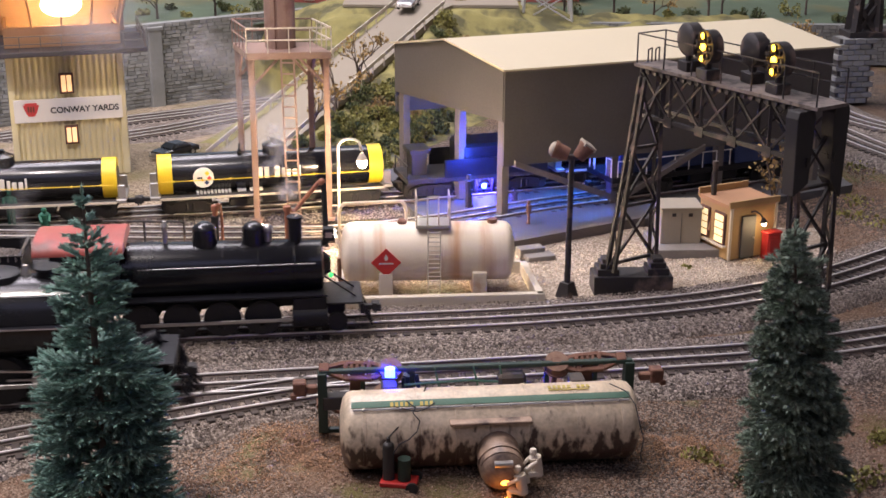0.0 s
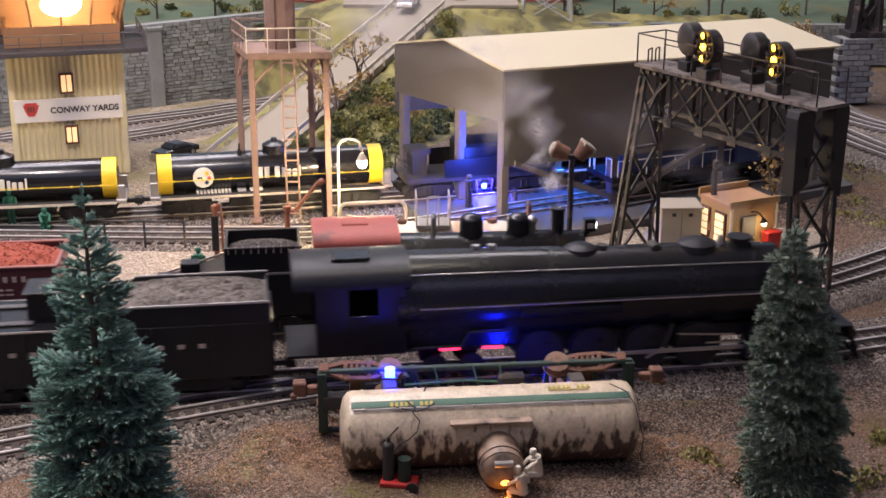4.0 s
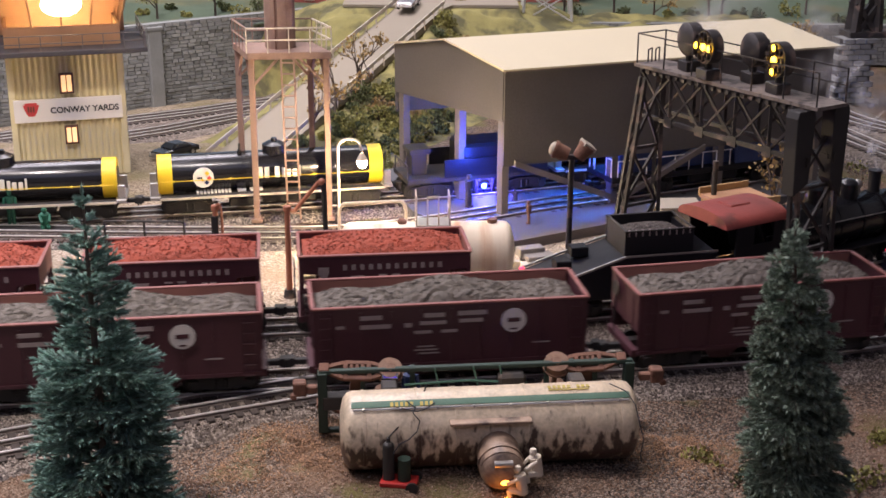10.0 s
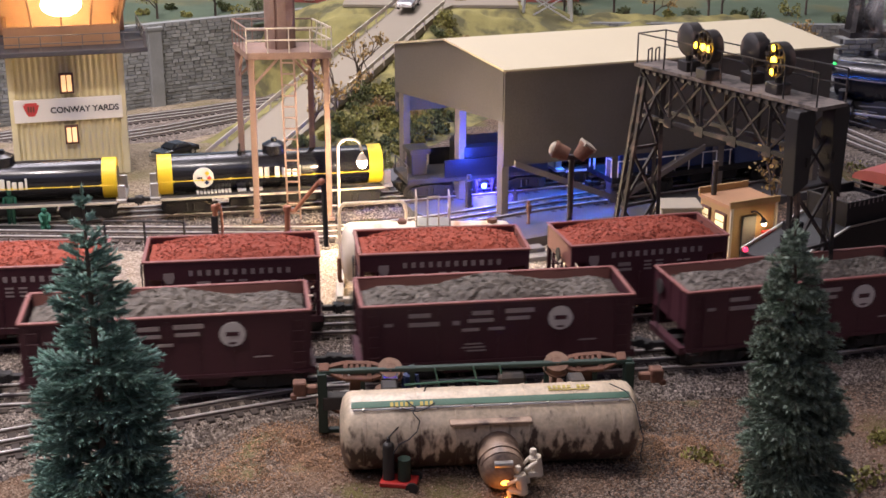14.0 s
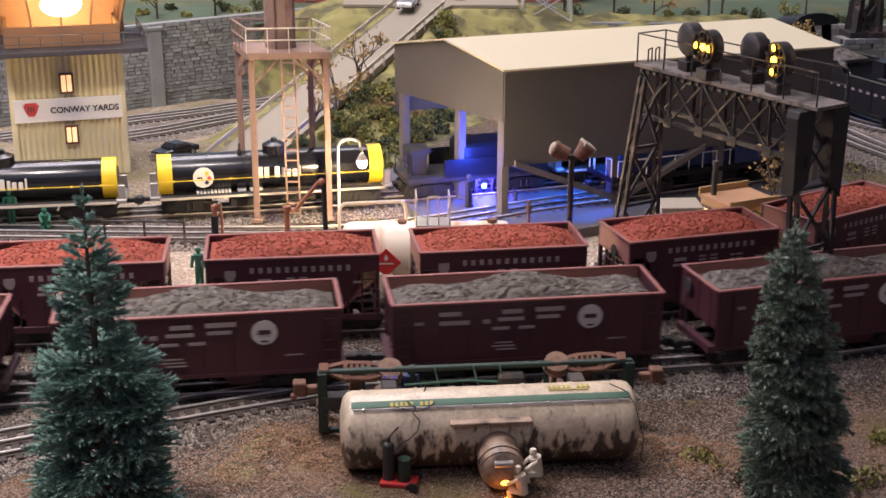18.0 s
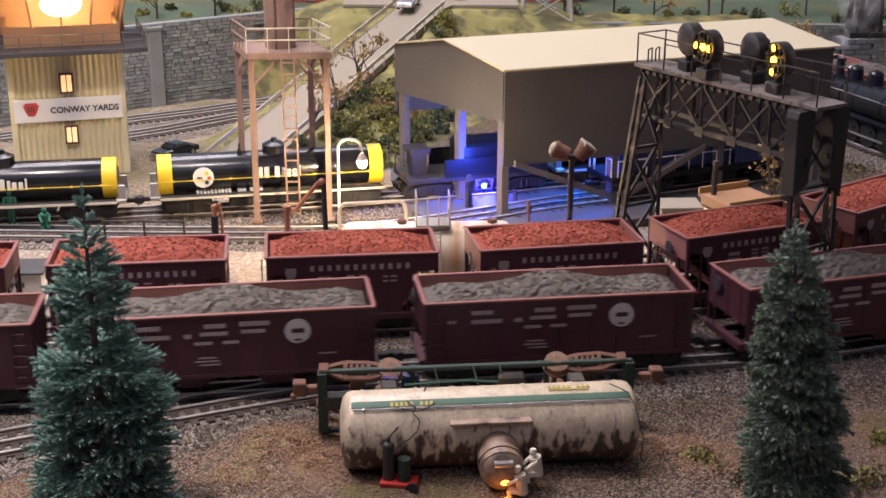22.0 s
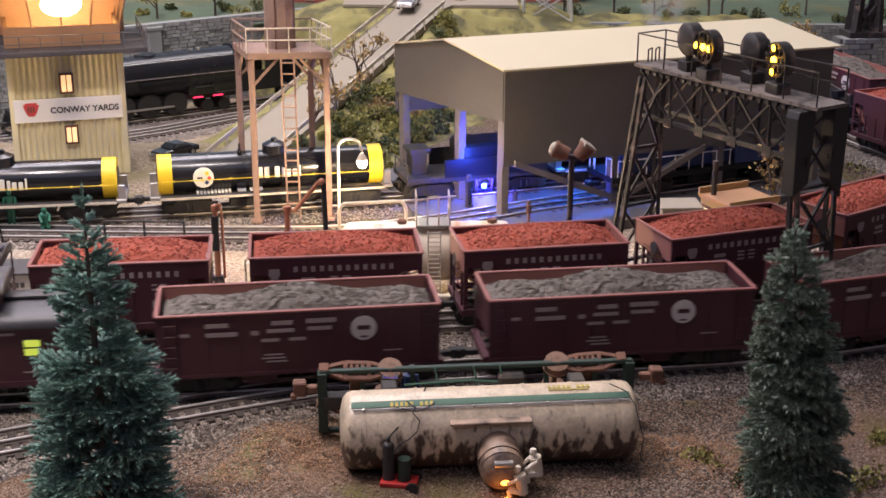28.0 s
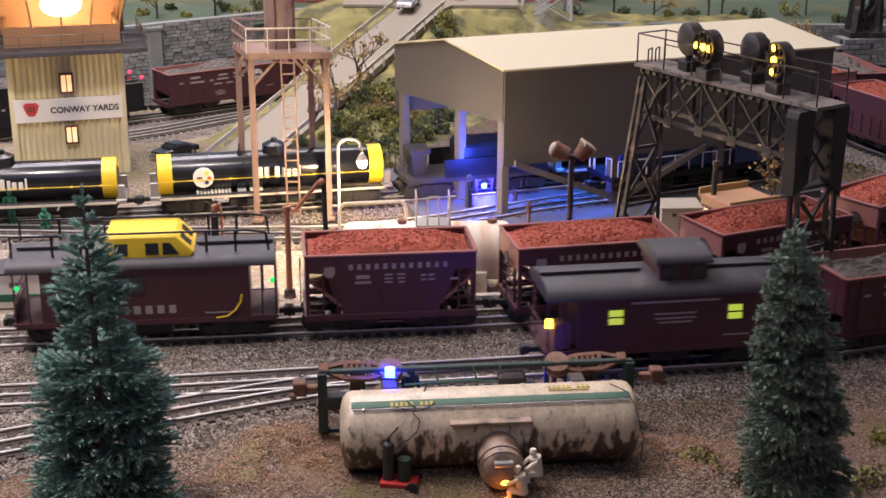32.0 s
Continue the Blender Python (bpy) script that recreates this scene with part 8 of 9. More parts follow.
for k in range(3):
    boxes("plate", "white", bench, [((-0.038 + k * 0.034, -0.0084, 0.0040), (0.013, 0.0008, 0.0034))])
fence = thing("yard_railing", pose(-0.2700, 1.1650, 0, 0, 0, 0), "low black railing beside the yard track", "railing")
for x in (-0.036, 0.0, 0.036):
    bm = B()
    rod(bm, (x, 0, -0.002), (x, 0, 0.0260), 0.0011, 8)
    part("post", bm, "gantry", fence)
bm = B()
pipe(bm, [(-0.036, 0, 0.026), (0.034, 0, 0.026), (0.036, 0, 0.024)], 0.0010, 8)
part("rail", bm, "gantry", fence)

# gas bottle on a little cart
cart = thing("gas_cart", pose(-0.0285, 0.7270, 0, 0, 0, -8), "gas bottle on a small red welding cart", "welding cart")
boxes("cart_base", "red_box", cart, [((0.003, 0.0, 0.0035), (0.022, 0.013, 0.003))], 0.0005)
bm = B()
rod(bm, (-0.0035, 0, 0.004), (-0.0035, 0, 0.0265), 0.0036, 16)
ball(bm, (-0.0035, 0, 0.0265), 0.0036, (1, 1, 0.8))
rod(bm, (-0.0035, 0, 0.028), (-0.0035, 0, 0.0320), 0.0012, 8)
part("gas_bottle", bm, "grime", cart, smooth=True)
bm = B()
rod(bm, (0.0060, 0, 0.004), (0.0060, 0, 0.0190), 0.0040, 16)
part("second_bottle", bm, "deepgreen", cart, smooth=True)
for s in (-1, 1):
    bm = B()
    rod(bm, (0.012, s * 0.0075, 0.0035), (0.012, s * 0.0090, 0.0035), 0.0038, 16)
    part("cart_wheel", bm, "truck", cart)
bm = B()
pipe(bm, [(-0.0035, 0, 0.032), (0.002, 0.010, 0.036), (0.008, 0.022, 0.037), (0.012, 0.030, 0.046), (0.014, 0.038, 0.051)], 0.0005, 6)
part("hose", bm, "rubber", cart)

# white and green kiosk left of the yard
kio = thing("kiosk", pose(-0.3520, 1.030, 0, 0, 0, 4), "white and green trackside kiosk with a green band", "kiosk")
boxes("wall", "sign", kio, [((0, 0, 0.0145), (0.060, 0.030, 0.029))], 0.0005)
boxes("green_band", "figure_green", kio, [((0, -0.0155, 0.009), (0.0605, 0.0012, 0.006))])
boxes("roof", "dark_roof", kio, [((0, 0, 0.0300), (0.066, 0.036, 0.002))], 0.0005)
boxes("lettering", "grey_door", kio, [((0.006 + k * 0.0045, -0.0155, 0.020), (0.0030, 0.0008, 0.004)) for k in range(3)])
# blue light in the shed
bl = thing("welding_torch", pose(0.0415, 1.328, 0.0046), "blue-white welding light on the shed floor", "welding light")
bm = B()
rod(bm, (0, 0, 0), (0, 0, 0.006), 0.0012, 8)
part("stand", bm, "black", bl)
bm = B()
ball(bm, (0, 0, 0.0090), 0.0030)
part("arc", bm, "bluelight", bl)
lamp("shed_blue_light", "POINT", (0.0415, 1.318, 0.0180), 0.40, (0.07, 0.06, 1.0), 0.004)
lamp("shed_blue_light", "POINT", (0.0335, 1.285, 0.0500), 0.55, (0.03, 0.08, 1.0), 0.006)
lamp("shed_blue_light", "POINT", (0.1500, 1.330, 0.095), 1.3, (0.03, 0.17, 1.0), 0.01)

# ---- ramp road, hill, walls and distance ----
RA, RB = Vector((-0.2330, 1.470, -0.003)), Vector((-0.0340, 1.990, 0.0930))
RD = (RB - RA).normalized()
RN = Vector((RD.y, -RD.x, 0)).normalized()


def ramp_at(f, n, dz=0.0):
    p = RA.lerp(RB, f) + RN * n
    return Vector((p.x, p.y, p.z + dz))


bm = B()
w = 0.036
top, low = [], []
for i in range(31):
    f = i / 30 * 1.25
    q = ramp_at(min(f, 1.0), 0) + Vector((RD.x, RD.y, 0)) * max(0, f - 1) * 0.55
    top.append([bm.verts.new((q.x + RN.x * n, q.y + RN.y * n, q.z + 0.0006 * math.cos(n * 80))) for n in (-w, -w / 2, 0, w / 2, w)])
    low.append([bm.verts.new((q.x + RN.x * n, q.y + RN.y * n, q.z - 0.010)) for n in (-w, w)])
for a, b, c, d in zip(top, top[1:], low, low[1:]):
    for k in range(4):
        bm.faces.new((a[k], b[k], b[k + 1], a[k + 1]))
    bm.faces.new((a[0], c[0], d[0], b[0]))
    bm.faces.new((a[4], b[4], d[1], c[1]))
    bm.faces.new((c[0], c[1], d[1], d[0]))
road = tagged(part("road", bm, "road", smooth=True), "grey ramp road climbing to the hill with wheel marks", "road", kind="structure")
slab_road = slab("road_top", (-0.02, 2.085, 0.0905), (0.26, 0.15, 0.004), "road", "grey road junction at the top of the ramp", "road")
for n in (-w - 0.001, w + 0.001):
    g = thing("guard_rail", Matrix(), "pale crash barrier along the ramp road", "guard rail", "barriers of the ramp")
    bm = B()
    a, b = ramp_at(0.0, n, 0.0095), ramp_at(1.0, n, 0.0095)
    bar(bm, a, b, 0.0012, 0.0050)
    part("beam", bm, "guard", g)
    for k in range(16):
        bm = B()
        bar(bm, ramp_at(0.02 + k / 15.5, n, -0.006), ramp_at(0.02 + k / 15.5, n, 0.0105), 0.0018)
        part("post", bm, "guard", g)


def hill(x, y):
    """Bank on the right of the ramp and the slope behind the shed."""
    f = (Vector((x, y, 0)) - Vector((RA.x, RA.y, 0))).dot(Vector((RD.x, RD.y, 0))) / ((RB - RA).xy.length)
    side = (Vector((x, y, 0)) - Vector((RA.x, RA.y, 0))).dot(RN)
    base = max(0.0, min(1.0, f)) * 0.096 - 0.004
    fall = max(0.0, min(1.0, 1 - (side - 0.045) / 0.16))
    if side < 0.045:
        fall = 1.0 if side > -0.05 else max(0, 1 - (-side - 0.05) / 0.12)
    z = base * fall ** 1.3
    n = noise.noise(Vector((x * 22, y * 22, 2))) * 0.010 + noise.noise(Vector((x * 60, y * 60, 5))) * 0.004
    if -0.04 < side < 0.04:
        z, n = base - 0.008, 0
    low = max(0.0, min(1.0, (y - 1.40) / 0.08))
    z = (z + n * fall * min(1, 4 * f if f > 0 else 0)) * low
    # the knoll at the back, over the hidden line
    up = max(0.0, min(1.0, (y - 1.90) / 0.03))
    edge = max(0.0, min(1.0, (x + 0.215 + 0.08 * max(0.0, min(1.0, (y - 2.035) / 0.02))) / 0.03, (0.50 - x) / 0.03))
    mound = 0.035 * math.exp(-((x - 0.02) / 0.13) ** 2) * max(0.0, min(1.0, (y - 1.95) / 0.04))
    mound = max(mound, 0.032 * math.exp(-((x + 0.14) / 0.07) ** 2) * max(0.0, min(1.0, (y - 1.94) / 0.04)))
    top = (0.054 + (y - 1.93) * 0.13 + mound + 0.8 * n) * up * edge
    # level ground under the road junction
    top = max(top, 0.0995 * max(0.0, min(1.0, (y - 1.975) / 0.03, (0.17 - abs(x + 0.02)) / 0.04)))
    bank = (z if side > -0.16 else 0.0) + (0.006 if z > 0.002 else 0.0) + dip(x, y)
    return -0.012 + (max(bank, top) if top > 0 else bank)


sheet("back_gravel", -0.80, -0.19, 1.25, 2.02, 110, 130, lambda x, y: -0.0008 + dip(x, y) + 0.0014 * noise.noise(Vector((x * 40, y * 40, 2))), "backsand", "tan earth round the yard tower", "ground")
sheet("bank", -0.60, 0.54, 1.42, 2.10, 228, 137, hill, "grass", "yellow-green turf bank beside the ramp road", "bank")


def rise(x, y):
    return 0.056 + 0.05 * (y - 2.08) + 0.005 * noise.noise(Vector((x * 9, y * 9, 9))) + 0.004 * noise.noise(Vector((x * 26, y * 26, 3)))


sheet("far_ground", -1.6, 1.6, 2.06, 2.40, 200, 26, rise, "far_turf", "turf ground rising behind the tracks", "ground")


def stone_wall(name, a, b, z0, z1, pilasters, single, seed, label):
    """Coursed stone wall from a to b; the first `single` stones are pieces of their own."""
    root = tagged(new(name), label, "stone wall", kind="structure")
    rs = np.random.RandomState(seed)
    a, b = Vector((*a, 0)), Vector((*b, 0))
    L = (b - a).length
    m0 = Matrix.Translation(a) @ Matrix.Rotation(math.atan2(b.y - a.y, b.x - a.x), 4, "Z")
    boxes("wall_core", "mortar", root, [((L / 2, 0.008, (z0 + z1) / 2), (L, 0.012, z1 - z0))]).matrix_basis = m0
    rest = B()
    meshes = []
    for wd in (0.0085, 0.0110, 0.0140):
        q = B()
        box(q, (0, 0, 0), (wd, 0.0040, 0.0048))
        for v in q.verts:
            v.co += Vector((rs.uniform(-1, 1), rs.uniform(-1, 1), rs.uniform(-1, 1))) * 0.0004
        meshes.append((wd, mesh_of(q, "stone", "wallstone", bevel=0.0006)))
    n = 0
    z = z0
    while z < z1 - 0.004:
        x = rs.uniform(-0.006, 0)
        while x < L:
            wd, me = meshes[rs.randint(3)]
            m = m0 @ Matrix.Translation((x + wd / 2, 0.001 + rs.uniform(-0.0020, 0.0007), z + 0.0026))
            if n < single and 0 <= x < L - 0.01:
                o = new("stone", me)
                o.parent, o.matrix_basis = root, m
                n += 1
            else:
                box(rest, (0, 0, 0), (wd - 0.0008, 0.0040, 0.0046), m)
            x += wd + 0.0006
        z += 0.0054
    tagged(part("stones", rest, "wallstone", root), kind="stuff")
    for p in pilasters:
        boxes("pilaster", "wallstone", root, [((p, -0.003, (z0 + z1) / 2 - 0.004), (0.020, 0.010, z1 - z0 - 0.008)), ((p, -0.003, z1 - 0.006), (0.024, 0.013, 0.005))], 0.0006).matrix_basis = m0
    boxes("coping", "wallstone", root, [((L / 2, 0.006, z1 - 0.0002), (L + 0.002, 0.014, 0.0016))], 0.0006).matrix_basis = m0
    return root


stone_wall("wall_stone_1", (-0.704, 1.771), (-0.216, 2.119), -0.056, 0.0686, (0.344, 0.068), 300, 4, "grey coursed stone retaining wall with pilasters behind the back track")
stone_wall("wall_stone_2", (0.09, 2.052), (0.72, 2.040), 0.0, 0.060, (0.2, 0.4), 0, 6, "dark stone wall behind the engine shed")
pier = thing("bridge_pier", pose(0.5420, 1.790, 0, 0, 0, 8), "grey stone bridge pier carrying a dark trestle", "bridge pier")
for j in range(12):
    for i in range(3):
        bm = B()
        box(bm, (-0.0155 + i * 0.0155 + (0.004 if j % 2 else -0.004), -0.0005 * ((i + j) % 3), 0.004 + j * 0.0072), (0.0146, 0.030, 0.0064))
        part("stone", bm, "wallstone", pier, bevel=0.0005)
boxes("core", "mortar", pier, [((0, 0.002, 0.043), (0.046, 0.026, 0.086))])
tres = thing("trestle", pose(0.5560, 1.800, 0.087, 0, 0, 8), "dark steel trestle towers on the stone pier", "trestle")
for s in (-1, 1):
    for k in (-1, 1):
        bm = B()
        bar(bm, (s * 0.016, k * 0.012, 0), (s * 0.008 + 0.004, k * 0.006, 0.14), 0.009)
        part("leg", bm, "gantry", tres)
for z in (0.0, 0.05):
    for k in (-1, 1):
        bm = B()
        bar(bm, (-0.016, k * 0.010, z), (0.016, k * 0.010, z + 0.045), 0.006)
        bar(bm, (0.016, k * 0.010, z), (-0.016, k * 0.010, z + 0.045), 0.006)
        part("cross_brace", bm, "gantry", tres)
boxes("base_girder", "gantry", tres, [((0.006, 0, 0.003), (0.062, 0.036, 0.008))], 0.0005)


def mast_tower():
    t = thing("lattice_mast", pose(0.1555, 2.07, 0.02), "silver lattice mast on four legs behind the shed", "mast")
    half, hh = 0.0400, 0.170
    for x in (-1, 1):
        for y in (-1, 1):
            bm = B()
            bar(bm, (x * half, y * half * 0.6, 0), (x * half * 0.72, y * half * 0.45, hh), 0.0034)
            part("leg", bm, "silver", t)
    for i in range(4):
        f0, f1 = i / 4, (i + 1) / 4
        h0, h1 = half * (1 - 0.28 * f0), half * (1 - 0.28 * f1)
        for y in (-1, 1):
            for s in (-1, 1):
                bm = B()
                bar(bm, (s * h0, y * h0 * 0.6, hh * f0), (-s * h1, y * h1 * 0.6, hh * f1), 0.0020)
                part("brace", bm, "silver", t)
            bm = B()
            bar(bm, (-h0, y * h0 * 0.6, hh * f0), (h0, y * h0 * 0.6, hh * f0), 0.0022)
            part("strut", bm, "silver", t)
        for x in (-1, 1):
            bm = B()
            bar(bm, (x * h0, -h0 * 0.6, hh * f0), (x * h1, h1 * 0.6, hh * f1), 0.0018)
            part("brace", bm, "silver", t)
    return t


mast_tower()


def car_model(x, y, z, turn, paint, label, k=1.0):
    t = thing("car", pose(x, y, z, 0, 0, turn), label, "car", "cars")
    bm = B()
    pr = [(-0.050, 0.008), (-0.051, 0.016), (-0.046, 0.019), (-0.030, 0.0205), (-0.018, 0.0290), (0.008, 0.0295), (0.022, 0.0205), (0.046, 0.0180), (0.051, 0.0140), (0.051, 0.008)]
    prism(bm, [(a * k, b * k) for a, b in pr], -0.019 * k, 0.019 * k)
    for v in bm.verts:
        if v.co.z > 0.021 * k:
            v.co.y *= 0.80
    part("body", bm, paint, t, bevel=0.0016 * k)
    for s in (-1, 1):
        bm = B()
        prism(bm, [(-0.027 * k, 0.0212 * k), (-0.0165 * k, 0.0278 * k), (0.0065 * k, 0.0282 * k), (0.0175 * k, 0.0212 * k)], s * 0.0172 * k - 0.0006, s * 0.0172 * k + 0.0006)
        part("side_window", bm, "glassdark", t)
        for x0 in (-0.031, 0.032):
            bm = B()
            rod(bm, (x0 * k, s * 0.0155 * k, 0.0075 * k), (x0 * k, s * 0.0198 * k, 0.0075 * k), 0.0075 * k, 18)
            w0 = part("wheel", bm, "rubber", t)
            bm = B()
            rod(bm, (x0 * k, s * 0.0198 * k, 0.0075 * k), (x0 * k, s * 0.0203 * k, 0.0075 * k), 0.0042 * k, 14)
            part("hubcap", bm, "steel", w0)
        bm = B()
        rod(bm, (0.0508 * k, s * 0.0145 * k, 0.0140 * k), (0.0520 * k, s * 0.0145 * k, 0.0140 * k), 0.0026 * k, 12)
        part("headlight", bm, "sign", t)
    for sx in (-1, 1):
        boxes("bumper", "steel", t, [((sx * 0.0518 * k, 0, 0.0095 * k), (0.003 * k, 0.037 * k, 0.004 * k))], 0.0005)
    bm = B()
    q = [(0.0092, -0.0142, 0.0290), (0.0092, 0.0142, 0.0290), (0.0215, 0.0165, 0.0218), (0.0215, -0.0165, 0.0218)]
    v0 = [bm.verts.new(Vector(c) * k) for c in q]
    v1 = [bm.verts.new(Vector((c[0] + 0.001, c[1], c[2] + 0.001)) * k) for c in q]
    bm.faces.new(v0), bm.faces.new(v1[::-1])
    for i in range(4):
        bm.faces.new((v0[i], v0[(i + 1) % 4], v1[(i + 1) % 4], v1[i]))
    part("windscreen", bm, "glassdark", t)
    boxes("grille", "steel", t, [((0.0515 * k, 0, 0.0140 * k), (0.001, 0.018 * k, 0.004 * k))])
    return t


car_model(-0.3050, 1.492, -0.0010, -128, "carblack", "black saloon car parked beside the yard tower", 0.56)
car_model(-0.0520, 1.985, 0.0925, -100, "carsilver", "silver car coming down the ramp road", 0.62)
car_model(-0.0080, 2.075, 0.0925, 172, "carred", "red car crossing at the top of the ramp", 0.72)

# brick buildings and painted backdrop
for x, y, wd, ht in ((-0.165, 2.22, 0.22, 0.20), (0.10, 2.23, 0.24, 0.16)):
    b = thing("brick_building", pose(x, y, 0.050), "red brick building behind the trees at the top of the ramp", "building")
    boxes("wall", "brick", b, [((0, 0.05, ht / 2), (wd, 0.10, ht))])
    boxes("roof", "dark_roof", b, [((0, 0.05, ht + 0.003), (wd + 0.01, 0.11, 0.006))])
    for k in range(6):
        for j in range(2):
            f = boxes("window_frame", "kerb", b, [((-wd / 2 + wd * (k + 0.5) / 6, -0.001, 0.03 + j * 0.05), (wd / 13, 0.003, 0.026))])
            boxes("pane", "glassdark", f, [((-wd / 2 + wd * (k + 0.5) / 6, -0.0028, 0.03 + j * 0.05), (wd / 16, 0.001, 0.022))])

bd = bpy.data.materials.new("painted_backdrop")
bd.use_nodes = True
nt = bd.node_tree
b0 = nt.nodes["Principled BSDF"]
b0.inputs["Roughness"].default_value = 0.9
tc = nt.nodes.new("ShaderNodeTexCoord")
sep = nt.nodes.new("ShaderNodeSeparateXYZ")
nt.links.new(tc.outputs["Object"], sep.inputs[0])


def mth(op, a, b):
    n = nt.nodes.new("ShaderNodeMath")
    n.operation = op
    for i, v in enumerate((a, b)):
        if isinstance(v, (int, float)):
            n.inputs[i].default_value = v
        else:
            nt.links.new(v, n.inputs[i])
    return n.outputs[0]


def nse(scale):
    n = nt.nodes.new("ShaderNodeTexNoise")
    n.inputs["Scale"].default_value, n.inputs["Detail"].default_value = scale, 5
    nt.links.new(tc.outputs["Object"], n.inputs["Vector"])
    return n.outputs[0]


# painted ridge line: a saddle above the yard tower, higher hills to both sides
dx = mth("ADD", sep.outputs[0], 0.35)
ridge = mth("ADD", mth("MINIMUM", mth("MULTIPLY", mth("MULTIPLY", dx, dx), 3.0), 0.05), 0.028)
ridge = mth("ADD", ridge, mth("MULTIPLY", mth("SUBTRACT", nse(7), 0.5), 0.03))
sky = mth("MINIMUM", mth("MAXIMUM", mth("MULTIPLY", mth("SUBTRACT", sep.outputs[2], ridge), 300), 0), 1)
rp = nt.nodes.new("ShaderNodeValToRGB")
cr = rp.color_ramp
cr.elements[0].position, cr.elements[0].color = 0.35, (0.10, 0.17, 0.10, 1)
cr.elements[1].position, cr.elements[1].color = 0.65, (0.20, 0.31, 0.17, 1)
nt.links.new(nse(16), rp.inputs[0])
mx = nt.nodes.new("ShaderNodeMix")
mx.data_type = "RGBA"
mx.inputs[7].default_value = (0.42, 0.56, 0.68, 1)
nt.links.new(sky, mx.inputs[0])
nt.links.new(rp.outputs[0], mx.inputs[6])
nt.links.new(mx.outputs[2], b0.inputs["Base Color"])
M["backdrop"] = bd
sheet("backdrop", -2.2, 2.2, 0, 1, 40, 2, lambda x, y: 0, "backdrop", "painted backdrop of green hills and pale blue sky", "backdrop")
bo = bpy.data.objects["backdrop"]
for v in bo.data.vertices:
    s = v.co.x
    v.co = Vector((s * 0.8, 2.37 - 0.04 * s * s, v.co.y * 0.9 - 0.05))

# ---- trees and bushes ----
def leaves_mesh(name, pts, size, mat, rs, flat=0.5):
    """Many small leaf tufts, each a pair of crossed bent flakes."""
    verts, faces = [], []
    for p in pts:
        q = Euler(rs.uniform(0, 6.28, 3)).to_matrix()
        r = size * rs.uniform(0.6, 1.4)
        b = len(verts)
        for d in ((-1, -0.5, 0), (0, -0.6, 0.25), (1, -0.4, 0), (0.9, 0.5, 0.1), (0, 0.65, 0.3), (-0.9, 0.5, 0)):
            verts.append(tuple(Vector(p) + q @ Vector(d) * r))
        faces += [(b, b + 1, b + 4, b + 5), (b + 1, b + 2, b + 3, b + 4)]
    me = bpy.data.meshes.new(name)
    me.from_pydata(verts, [], faces)
    me.materials.append(M[mat])
    return me


